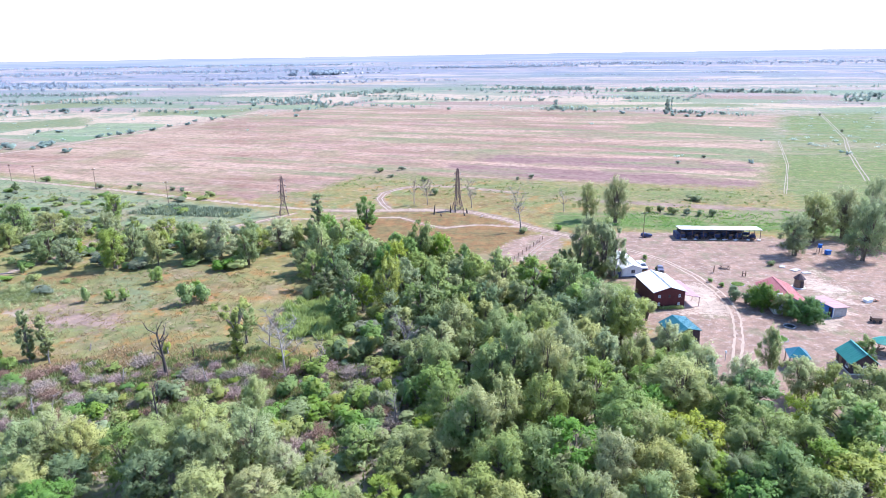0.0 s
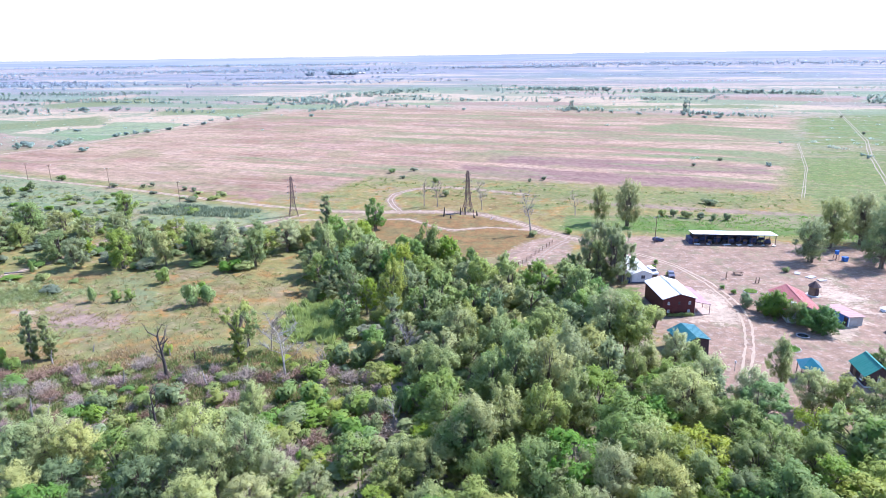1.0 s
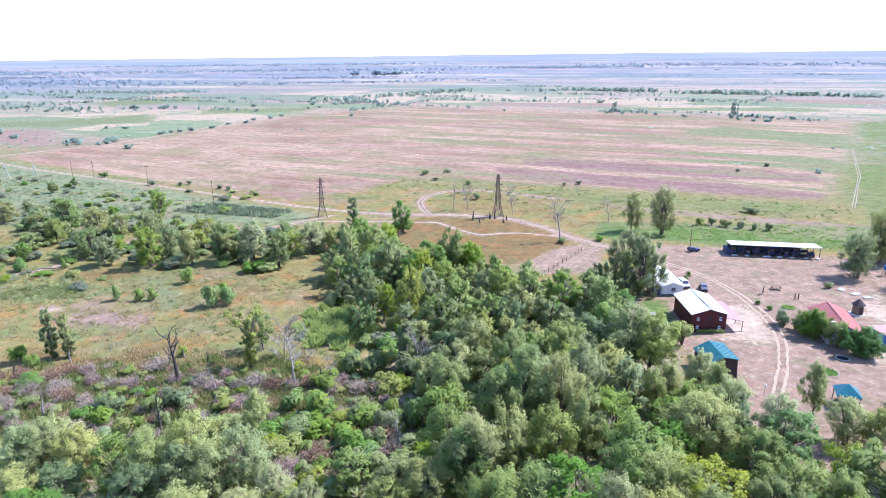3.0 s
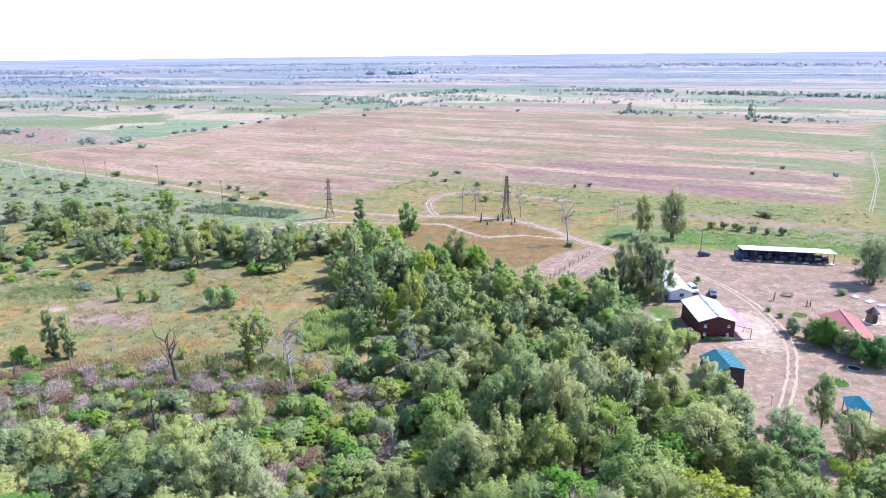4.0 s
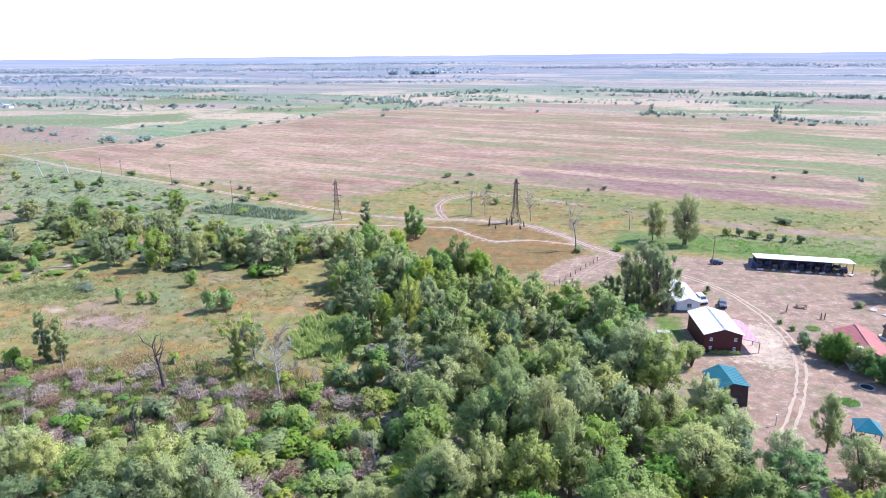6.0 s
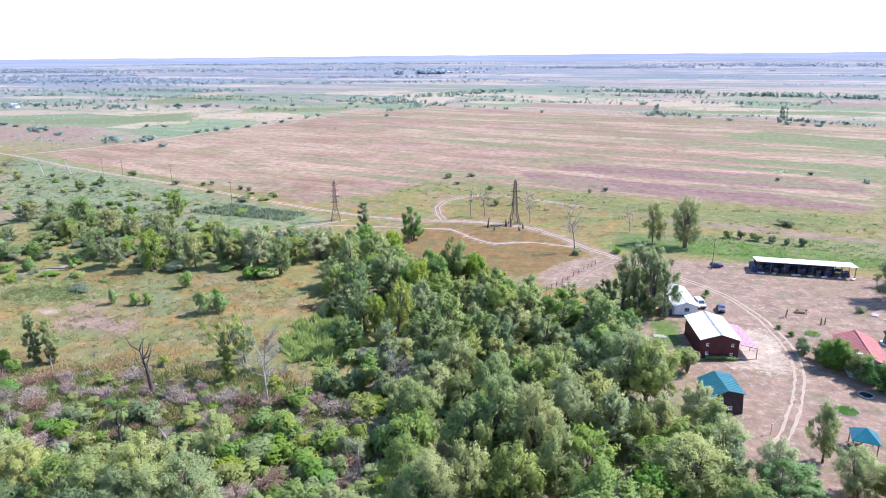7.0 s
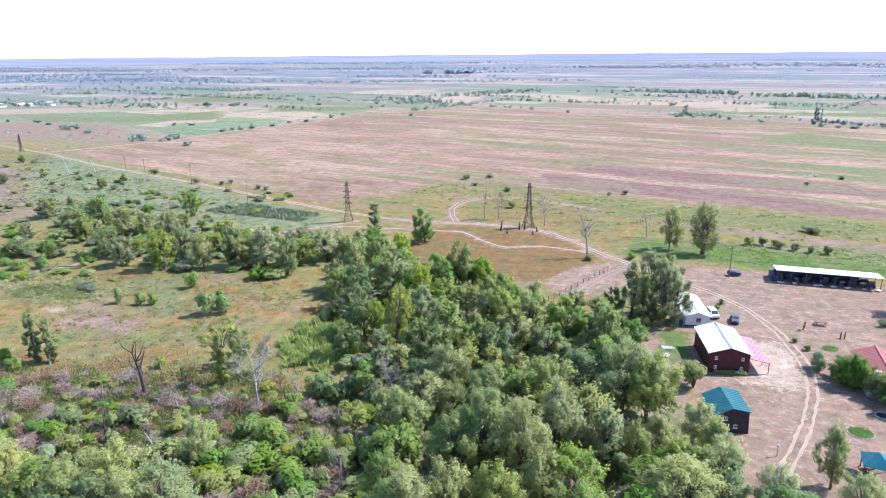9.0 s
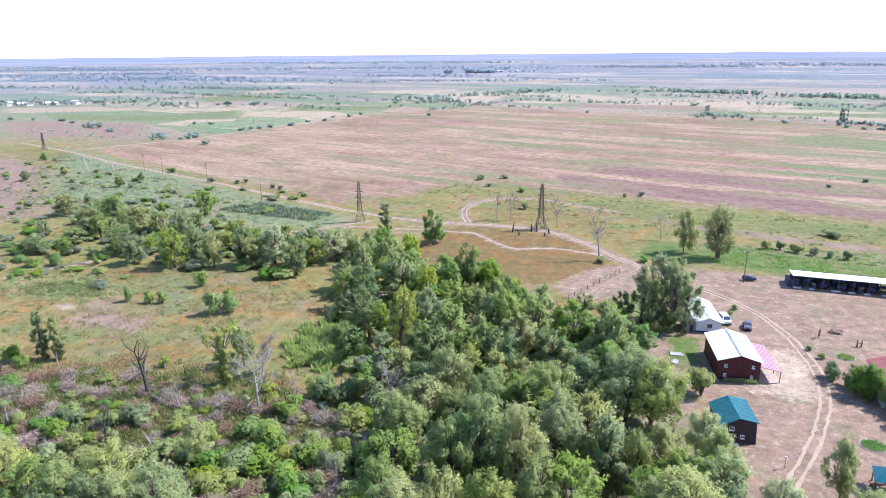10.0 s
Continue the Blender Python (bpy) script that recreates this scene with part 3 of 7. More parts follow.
f = mix(nt, span(nt, n_tuft, 0.44, 0.37, 0, 0.45), f, (0.37, 0.3, 0.26))
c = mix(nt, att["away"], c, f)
# single plots and patches
u = mix(nt, span(nt, n_rust, 0.4, 0.6), (0.225, 0.155, 0.125), (0.285, 0.2, 0.155))
k = mix(nt, span(nt, n_rust, 0.4, 0.6), (0.4, 0.3, 0.225), (0.31, 0.245, 0.185))
o = mix(nt, span(nt, n_rust, 0.4, 0.6), (0.135, 0.175, 0.09), (0.18, 0.185, 0.09))
c = mix(nt, ragged(att["umber"], 1.2), c, u)
c = mix(nt, ragged(att["straw"], 1.0), c, k)
c = mix(nt, ragged(att["moss"], 1.2), c, o)
# ploughed field with weedy stripes
n_band, n_weed = grain(nt, 1.0, 8, lay(-20, 150, 34), 0.68), grain(nt, 1.0, 8, lay(-20, 170, 20, (50, 9)), 0.68)
n_row, n_fleck = grain(nt, 1.0, 7, lay(-21, 95, 9), 0.7), grain(nt, 1.0, 8, lay(-20, 34, 10), 0.75)
d = mix(nt, span(nt, n_band, 0.42, 0.58), (0.235, 0.145, 0.1), (0.41, 0.28, 0.2))
d = mix(nt, span(nt, n_row, 0.52, 0.62, 0, 0.5), d, (0.39, 0.285, 0.215))
d = mix(nt, span(nt, n_row, 0.47, 0.38, 0, 0.5), d, (0.2, 0.13, 0.1))
d = mix(nt, span(nt, n_rust, 0.52, 0.6, 0, 0.5), d, (0.215, 0.15, 0.105))
d = mix(nt, span(nt, n_patch, 0.46, 0.4, 0, 0.45), d, (0.385, 0.29, 0.22))
d = mix(nt, span(nt, n_wide, 0.49, 0.57, 0, 0.5), d, (0.37, 0.28, 0.19))
d = mix(nt, span(nt, n_wide, 0.46, 0.4, 0, 0.5), d, (0.265, 0.17, 0.14))
soil = mix(nt, span(nt, n_fleck, 0.4, 0.6), (0.17, 0.1, 0.085), (0.29, 0.19, 0.165))
d = mix(nt, ragged(att["plough"], 0.8), d, soil)
more = calc(nt, "ADD", n_weed, calc(nt, "MULTIPLY", calc(nt, "SUBTRACT", att["weedy"], 0.45), 0.24))
d = mix(nt, span(nt, more, 0.5, 0.57, 0, 0.85), d, (0.19, 0.195, 0.1))
d = mix(nt, span(nt, more, 0.57, 0.66, 0, 0.75), d, (0.145, 0.185, 0.085))
d = mix(nt, span(nt, n_big, 0.54, 0.62, 0, 0.6), d, (0.225, 0.195, 0.105))
d = mix(nt, span(nt, n_fleck, 0.53, 0.6, 0, 0.75), d, (0.19, 0.165, 0.09))
d = mix(nt, span(nt, n_fleck, 0.44, 0.36, 0, 0.5), d, (0.37, 0.275, 0.225))
d = mix(nt, span(nt, n_mid, 0.55, 0.68, 0, 0.45), d, (0.22, 0.14, 0.12))
d = node(nt, "ShaderNodeHueSaturation", {"Hue": 0.494, "Saturation": 1.03, "Value": 0.98, "Color": d}).outputs[0]
c = mix(nt, ragged(att["crop"]), c, d)
# lush weeds
g = mix(nt, span(nt, n_mid, 0.4, 0.6), (0.085, 0.155, 0.032), (0.125, 0.168, 0.05))
g = mix(nt, span(nt, n_small, 0.45, 0.65, 0, 0.6), g, (0.155, 0.148, 0.06))
g = mix(nt, span(nt, n_rust, 0.54, 0.62, 0, 0.6), g, (0.21, 0.165, 0.085))
g = mix(nt, span(nt, n_drift, 0.52, 0.6, 0, 0.6), g, (0.25, 0.2, 0.125))
g = mix(nt, span(nt, n_tuft, 0.54, 0.62, 0, 0.5), g, (0.09, 0.13, 0.05))
# wood floor
w = mix(nt, span(nt, n_mid, 0.4, 0.6), (0.19, 0.165, 0.095), (0.3, 0.24, 0.185))
w = mix(nt, span(nt, n_small, 0.47, 0.6, 0, 0.75), w, (0.15, 0.195, 0.065))
w = mix(nt, span(nt, n_speck, 0.52, 0.62, 0, 0.6), w, (0.15, 0.18, 0.06))
c = mix(nt, ragged(att["wood"], 1.0), c, w)
# trodden earth
e = mix(nt, span(nt, n_mid, 0.38, 0.62), (0.32, 0.21, 0.155), (0.245, 0.165, 0.12))
e = mix(nt, span(nt, n_small, 0.52, 0.66, 0, 0.75), e, (0.42, 0.335, 0.28))
e = mix(nt, span(nt, grain(nt, 0.16, 7, pos, 0.68), 0.53, 0.63, 0, 0.75), e, (0.2, 0.18, 0.105))
n_crust = grain(nt, 1.1, 6, pos, 0.7)
e = mix(nt, span(nt, calc(nt, "ADD", att["pale"], calc(nt, "ADD", calc(nt, "SUBTRACT", n_crust, 0.5), calc(nt, "MULTIPLY", calc(nt, "SUBTRACT", n_mid, 0.5), 1.6))), 0.45, 0.62, 0, 0.85), e, (0.5, 0.395, 0.3))
e = mix(nt, span(nt, grain(nt, 1.0, 6, lay(-8, 9, 2.4), 0.7), 0.54, 0.66, 0, 0.35), e, (0.2, 0.15, 0.12))
e = mix(nt, span(nt, grain(nt, 0.9, 9, pos, 0.75), 0.53, 0.6, 0, 0.55), e, (0.235, 0.165, 0.125))
e = mix(nt, span(nt, grain(nt, 1.7, 7, pos, 0.7), 0.42, 0.36, 0, 0.6), e, (0.47, 0.37, 0.3))
c = mix(nt, ragged(att["bare"], 1.0), c, e)
c = mix(nt, ragged(att["lush"], 1.3), c, g)
c = mix(nt, span(nt, n_fine, 0.35, 0.75, 0.0, 0.35), c, (0.14, 0.12, 0.08))
mottle = span(nt, grain(nt, 0.3, 9, pos, 0.78), 0.34, 0.66, 0.62, 1.24)
c = node(nt, "ShaderNodeHueSaturation", {"Hue": 0.5, "Saturation": 1.05, "Value": mottle, "Color": c}).outputs[0]
nt.links.new(c, p.inputs["Base Color"])
bp = node(nt, "ShaderNodeBump", {"Strength": 0.6, "Distance": 0.25, "Height": calc(nt, "ADD", n_small, calc(nt, "MULTIPLY", n_fine, 0.4))})
nt.links.new(bp.outputs[0], p.inputs["Normal"])
GROUND = m
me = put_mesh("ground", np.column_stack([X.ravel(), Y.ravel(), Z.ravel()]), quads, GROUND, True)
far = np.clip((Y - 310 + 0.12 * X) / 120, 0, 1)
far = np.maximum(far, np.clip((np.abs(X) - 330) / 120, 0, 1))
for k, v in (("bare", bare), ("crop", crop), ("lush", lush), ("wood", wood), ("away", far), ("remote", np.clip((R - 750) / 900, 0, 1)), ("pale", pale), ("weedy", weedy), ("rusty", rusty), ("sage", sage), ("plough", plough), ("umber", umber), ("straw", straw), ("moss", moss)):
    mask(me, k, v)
tagged(new("ground", me), "dry floodplain steppe with fields, weeds and trodden earth", "ground", kind="structure")


def ribbon(line, width, offset=0.0, z=0.03, seed=1, step=0.9):
    """A ragged strip along a line, for a wheel rut or a path."""
    rng = np.random.default_rng(seed)
    pts = []
    for (ax, ay), (bx, by) in zip(line, line[1:]):
        n = max(1, int(math.hypot(bx - ax, by - ay) / step))
        pts += [(ax + (bx - ax) * i / n, ay + (by - ay) * i / n) for i in range(n)]
    pts.append(line[-1])
    q = np.array(pts)
    for _ in range(6):
        q[1:-1] = (q[:-2] + 2 * q[1:-1] + q[2:]) / 4
    d = np.gradient(q, axis=0)
    d /= np.linalg.norm(d, axis=1)[:, None]
    nrm = np.column_stack([-d[:, 1], d[:, 0]])
    n = len(q)
    sway = np.convolve(rng.normal(size=n + 24), np.ones(25) / 25, "valid")[:n] * 0.5
    l = q + nrm * (offset + sway + width / 2 * (1 + rng.normal(size=n) * 0.34))[:, None]
    r = q + nrm * (offset + sway - width / 2 * (1 + rng.normal(size=n) * 0.34))[:, None]
    v = [(x, y, z) for x, y in l] + [(x, y, z) for x, y in r]
    return v, [(i, n + i, n + i + 1, i + 1) for i in range(n - 1)]


for k, (name, line, w, gap, label) in enumerate((
        ("track_yard", TRACK, 0.5, 0.66, "pale dusty wheel track curving through the yard"),
        ("track_steppe", ROAD, 0.6, 0.75, "pale dirt road along the edge of the ploughed field"),
        ("track_loop", LOOP, 0.35, 0.85, "looping wheel track over weedy grass"),
        ("track_field", FIELD_ROAD, 0.3, 0.4, "wheel track beside the field"),
        ("track_far", FAR_ROAD, 0.9, 1.1, "dirt road lined with shrubs"),
        ("track_canal", CANAL_ROAD, 0.5, 0.8, "dirt road beside an overgrown ditch"))):
    s = join(ribbon(line, w, gap, 0.03, k), ribbon(line, w, -gap, 0.03, k + 40))
    tagged(new(name, put_mesh(name, s[0], s[1], FAINT if name in ("track_field", "track_canal") else DULL if name == "track_loop" else DUST)), label, "dirt track", kind="structure")
BANK = [(15.5, 164), (20, 176), (25, 186), (31, 194)]
s = join(*[ribbon([(x + k, y) for x, y in BANK], 0.3, 0.0, 0.03, 90 + j) for j, k in enumerate((4.6, 6.4))])
tagged(new("track_bank", put_mesh("track_bank", s[0], s[1], FAINT)), "rutted vehicle tracks on a bare clay bank", "dirt track", kind="structure")
for k, (name, line, w) in enumerate((("path_meadow", FOOTPATH, 0.7), ("path_wood", LEFT_PATH, 0.7))):
    s = ribbon(line, w, 0, 0.03, 80 + k)
    tagged(new(name, put_mesh(name, s[0], s[1], DUST)), "narrow trodden path of pale earth", "path", kind="structure")

# upright strip at the horizon that glows in a painted haze blue
m, nt, p = blank("painted_blue_haze", 1.0, 0.0, 0.0)
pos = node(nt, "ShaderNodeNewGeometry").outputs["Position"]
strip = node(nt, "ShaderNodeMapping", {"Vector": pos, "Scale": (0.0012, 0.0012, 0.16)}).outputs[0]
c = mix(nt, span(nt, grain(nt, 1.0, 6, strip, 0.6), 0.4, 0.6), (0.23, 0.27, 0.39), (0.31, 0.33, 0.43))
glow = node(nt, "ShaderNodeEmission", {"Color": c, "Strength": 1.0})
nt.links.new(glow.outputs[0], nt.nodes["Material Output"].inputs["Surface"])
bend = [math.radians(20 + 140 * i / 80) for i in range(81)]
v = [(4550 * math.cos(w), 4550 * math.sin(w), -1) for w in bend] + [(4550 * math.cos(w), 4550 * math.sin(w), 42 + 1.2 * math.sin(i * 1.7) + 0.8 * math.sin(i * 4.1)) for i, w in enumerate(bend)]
tagged(new("backdrop", put_mesh("backdrop", v, [(i, i + 1, i + 82, i + 81) for i in range(80)], m)), "upright glowing strip painted as the hazy blue plain", "backdrop", kind="structure")

# ---------- trees ----------


def crown_lobes(rng, high, wide, low, count, kind):
    """Lobes of a crown: centre and radius. low: where the crown begins."""
    cs, rs = [], []
    for i in range(count):
        k = (i + 0.5) / count
        z = low + (high - low) * (0.1 + 0.82 * k)
        if kind == "spire":
            reach = wide / 2 * (0.35 + 0.55 * math.sin(math.pi * min(1, 0.15 + k * 0.8)))
        else:
            reach = wide / 2 * math.sqrt(max(0.05, 1 - (1.75 * k - 0.75) ** 2)) * 0.82
        a = i * 2.4 + rng.uniform(-0.6, 0.6)
        d = reach * (rng.uniform(0.2, 0.7) if kind == "spire" else rng.uniform(0.4, 1.18))
        cs.append((d * math.cos(a), d * math.sin(a), z * rng.uniform(0.86, 1.05)))
        rs.append(wide * (rng.uniform(0.14, 0.2) if kind == "spire" else rng.uniform(0.09, 0.24)))
    return cs, rs


def make_tree(name, seed, high, wide, low, lobes, count, size, foliage, label, kind="round", stems=1, aspect=0.42, up=0.4, shape=None, sky=0.28):
    """A tree: tapered stems with limbs, and a crown of leaf sprays."""
    rng = np.random.default_rng(seed)
    top = thing(name, Matrix.Translation((0, 0, -500)), label, "tree")
    cs, rs = shape or crown_lobes(rng, high, wide, low, lobes, kind)
    limbs = []
    for s in range(stems):
        a = rng.uniform(0, 6.28)
        sx, sy = (0.25 * stems - 0.25) * math.cos(a), (0.25 * stems - 0.25) * math.sin(a)
        lean = np.array([math.cos(a), math.sin(a)]) * wide * (0.12 if stems > 1 else 0.03)
        pts = [(sx + lean[0] * k * k + rng.normal() * 0.08, sy + lean[1] * k * k + rng.normal() * 0.08, high * 0.8 * k) for k in np.linspace(0, 1, 6)]
        pts[0] = (sx, sy, -0.1)
        r0 = high * 0.02 / math.sqrt(stems) + 0.06
        limbs.append(tube(pts, [r0 * (1.25 - 1.1 * k) for k in np.linspace(0, 1, 6)], 7))
        for i in range(s, len(cs), stems):
            c = cs[i]
            b = pts[min(4, 1 + int(4 * c[2] / high * 0.75))]
            mid = ((b[0] + c[0]) / 2, (b[1] + c[1]) / 2, (b[2] + c[2]) / 2 + 0.2)
            limbs.append(tube([b, mid, c], [r0 * 0.42, r0 * 0.28, r0 * 0.1], 5))
    part("trunk", graft(limbs[0], limbs[1:]), BARK, top, smooth=True)
    tufts, sizes = [], []
    for c, r in zip(cs, rs):
        out = Vector((c[0], c[1], 0)) * (0.6 / (wide / 2))
        for _ in range(5):
            d = (Vector(rng.normal(size=3)) * 0.6 + out + Vector((0, 0, 0.8))).normalized()
            for reach, k in ((0.4, 0.42), (0.85, 0.32), (1.25, 0.2)):
                tufts.append(tuple(Vector(c) + d * r * reach * rng.uniform(0.85, 1.15)))
                sizes.append(r * k * rng.uniform(0.8, 1.2))
    v, f = sprays(rng, tufts + cs, sizes + [r * 0.55 for r in rs], count, size, aspect, up, 0.12, stretch=(1.15, 1.15, 1.1))
    v[:, 2] = np.maximum(v[:, 2], 0.05)
    rounded(part("crown", (v, f), foliage, top, smooth=True).data, tufts[1::3] + cs, v, sky)
    return top


def make_bush(name, seed, lobes, count, size, foliage, label, tall=1.0):
    """A shrub one metre high and one metre wide, of leaf sprays on short stems."""
    rng = np.random.default_rng(seed)
    cs = [(rng.uniform(-0.3, 0.3), rng.uniform(-0.3, 0.3), rng.uniform(0.22, 0.72)) for _ in range(lobes)]
    rs = [rng.uniform(0.11, 0.24) for _ in range(lobes)]
    v, f = sprays(rng, cs, rs, count, size, 0.5, 0.4, 0.15)
    v[:, 2] = np.maximum(v[:, 2], 0.0)
    top = thing(name, Matrix.Translation((0, 0, -500)), label, "shrub")
    stems = [tube([(0, 0, -0.02), (c[0] * 0.4, c[1] * 0.4, c[2] * 0.6), c], [0.03, 0.02, 0.008], 4) for c in cs]
    part("stem", graft(stems[0], stems[1:]), BARK, top)
    rounded(part("foliage", (v, f), foliage, top, smooth=True).data, cs, v)
    return top


def make_dead(name, seed, high, wide, twigs, wood, label, split=0.45, stout=0.014):
    """A leafless tree: bent trunk, forks and bare twigs."""
    rng = np.random.default_rng(seed)
    top = thing(name, Matrix.Translation((0, 0, -500)), label, "dead tree")
    a = rng.uniform(0, 6.28)
    bend = high * 0.12
    pts = [(bend * k * k * math.cos(a), bend * k * k * math.sin(a), high * 0.7 * k) for k in np.linspace(0, 1, 6)]
    pts[0] = (0, 0, -0.1)
    trunk = [tube(pts, [high * stout * (1.2 - k) + 0.03 for k in np.linspace(0, 1, 6)], 7)]
    small = []
    for i in range(11):
        b = Vector(pts[2 + i % 4]) if split < 0.6 else Vector(pts[3 + i % 3])
        w = rng.uniform(0, 6.28)
        e = b + Vector((math.cos(w) * wide * 0.45, math.sin(w) * wide * 0.45, rng.uniform(0.12, 0.34) * high)) * rng.uniform(0.6, 1.1)
        mid = (b + e) / 2 + Vector((rng.normal() * 0.2, rng.normal() * 0.2, -0.1 * high * 0.3))
        trunk.append(tube([b, mid, e], [high * stout * 0.5, high * stout * 0.34, high * 0.002], 5))
        for _ in range(twigs):
            s = mid.lerp(e, rng.uniform(0, 1))
            q = s + Vector((rng.normal(), rng.normal(), abs(rng.normal()))) * high * 0.07
            small.append(tube([s, q], [0.035, 0.01], 3))
    part("trunk", graft(trunk[0], trunk[1:]), wood, top, smooth=True)
    if small:
        part("fine_branching", join(*small), wood, top)["kind"] = "stuff"
    return top


def make_brush(name, seed, count, label, wood):
    """A dead shrub one metre across: a haze of slender bare twigs."""
    rng = np.random.default_rng(seed)
    a, r = rng.uniform(0, 6.28, count), 0.34 * np.sqrt(rng.random(count))
    base = np.column_stack([r * np.cos(a), r * np.sin(a), np.zeros(count)])
    rise = rng.uniform(0.35, 1.0, count) * (1 - 1.2 * r)
    tip = base * 1.3 + np.column_stack([rng.normal(size=(count, 2)) * 0.13, rise])
    starts, ends = [base], [tip]
    for _ in range(3):
        k = rng.uniform(0.35, 0.95, count)[:, None]
        fork = base + (tip - base) * k
        starts.append(fork)
        ends.append(fork + np.column_stack([rng.normal(size=(count, 2)) * 0.13, rng.uniform(-0.04, 0.2, count)]))
    p, q = np.vstack(starts), np.vstack(ends)
    p[:, 2], q[:, 2] = np.maximum(p[:, 2], 0), np.maximum(q[:, 2], 0.02)
    side = np.cross(q - p, rng.normal(size=p.shape))
    side *= (rng.uniform(0.006, 0.012, len(p)) / (np.linalg.norm(side, axis=1) + 1e-6))[:, None]
    v = np.stack([p - side, p + side, q], 1).reshape(-1, 3)
    top = thing(name, Matrix.Translation((0, 0, -500)), label, "dead shrub")
    part("bare_spray", (v, np.arange(len(v)).reshape(-1, 3)), wood, top)["kind"] = "stuff"
    return top


def place(kinds, spots, unit, seed, group="", lean=0.0, wider=1.0):
    """Copies at (x, y, height, width); unit: the model's own height and width."""
    rng = np.random.default_rng(seed)
    for i, (x, y, h, w) in enumerate(spots):
        src = kinds[int(rng.integers(len(kinds)))]
        k = Matrix.Diagonal((w / unit[1] * wider, w / unit[1] * wider * rng.uniform(0.9, 1.1), h / unit[0], 1))
        ob = copy_thing(src, pose(x, y, 0, rng.normal() * lean, rng.normal() * lean, rng.uniform(0, 360)) @ k)
        if group:
            ob["group"] = group


def fill(poly, gap, count, taken, h0, h1, seed):
    """Spots inside poly that keep off the trees already there."""
    rng = np.random.default_rng(seed)
    px, py = np.array(poly).T
    out, seen = [], [t[:2] for t in taken]
    for _ in range(count * 40):
        x, y = rng.uniform(px.min(), px.max()), rng.uniform(py.min(), py.max())
        if len(out) < count and inside(poly, np.array(x), np.array(y)) > 0 and min((x - p) ** 2 + (y - q) ** 2 for p, q in seen) > gap * gap:
            h = rng.uniform(h0, h1)
            out.append((round(x, 1), round(y, 1), h, h * rng.uniform(0.6, 0.85)))
            seen.append((x, y))
    return out


WILLOWS = [make_tree("willow_tree", 11 + i, 11, 8, 1.0 + i * 0.3, 36, 15500, 0.32, LEAF_W, "silvery green willow tree with a loose rounded crown", stems=1 + i % 3, aspect=0.4, up=0.5) for i in range(4)]
PALE_WILLOWS = [make_tree("pale_willow", 21 + i, 11, 8, 0.3, 36, 15000, 0.31, LEAF_V, "pale yellowish green willow with a feathery crown", stems=2 + i, aspect=0.42, up=0.5, sky=0.6) for i in range(2)]
POPLARS = [make_tree("poplar_tree", 31 + i, 11, 7, 0.9 + i * 0.5, 30, 12500, 0.33, LEAF_P, "dark green poplar tree with a dense uneven crown", stems=1 + i % 2) for i in range(3)]
GREENS = [make_tree("elm_tree", 51 + i, 10, 7, 0.9, 26, 11000, 0.34, LEAF_G, "fresh green broadleaf tree with a full crown", stems=2) for i in range(2)]
LIMES = [make_tree("maple_tree", 61 + i, 10, 6, 1.2, 24, 5600, 0.34, LEAF_L, "yellow-green young tree with an airy crown", stems=2) for i in range(2)]
SPIRES = [make_tree("tall_poplar", 71 + i, 13, 4.5, -1.2, 26, 7500, 0.36, LEAF_O, "slender grey-green poplar tree with a tall narrow crown", "spire") for i in range(2)]
LIGHT_WILLOWS = [make_tree("young_willow", 75 + i, 10, 7, 0.3, 26, 5200, 0.52, LEAF_W, "young silvery green willow tree in the wood", stems=2, aspect=0.4, up=0.6) for i in range(2)]
LIGHT_POPLARS = [make_tree("young_poplar", 78 + i, 10, 7, 0.3, 26, 5200, 0.5, LEAF_P if i else LEAF_G, "young green poplar tree in the wood", stems=1) for i in range(2)]
LIGHT_OLIVES = [make_tree("olive_willow", 174 + i, 10, 7, 0.0, 28, 6000, 0.44, (LEAF_M, LEAF_W, LEAF_L, LEAF_O)[i], "pale green willow with a ragged crown down to the grass", stems=3, aspect=0.42, up=0.5, sky=0.7) for i in range(4)]
LIGHT_LIMES = [make_tree("young_maple", 68 + i, 10, 7, 0.3, 20, 4000, 0.53, LEAF_L, "young yellow-green tree in the wood", stems=2) for i in range(1)]
GARDEN = [make_tree("garden_maple", 171 + i, 6, 8, 0.0, 40, 13000, 0.33, (LEAF_D, LEAF_L)[i], ("dense dark green garden tree with a rounded crown", "dense yellow-green garden tree with a rounded crown")[i], stems=2, aspect=0.6) for i in range(2)]
BROAD = [make_tree("broad_poplar", 161 + i, 12, 9, 0.1, 46, 12000, 0.36, LEAF_O, "large grey-green poplar with a broad crown down to the ground", stems=3) for i in range(2)]
AIRY = [make_tree("grey_poplar", 141 + i, 13, 8, -0.8, 20, 10500, 0.34, LEAF_O, "tall grey-green poplar with an open ragged crown", stems=2 + i) for i in range(2)]
BUSHES = [make_bush("green_bush", 81 + i, 14, 1050, 0.115, LEAF_G, "leafy green bush on dry grass") for i in range(3)]
LIGHT_BUSHES = [make_bush("thicket_bush", 86 + i, 14, 1300, 0.105, LEAF_W, "pale green willow bush in the thicket") for i in range(2)]
SCRUB = [make_bush("scrub_bush", 88 + i, 10, 520, 0.18, (LEAF_G, LEAF_M, LEAF_W, LEAF_S)[i], "low green bush of the scrub") for i in range(4)]
DARK_BUSHES = [make_bush("dark_bush", 91 + i, 12, 1100, 0.11, LEAF_P, "dense dark green bush") for i in range(2)]
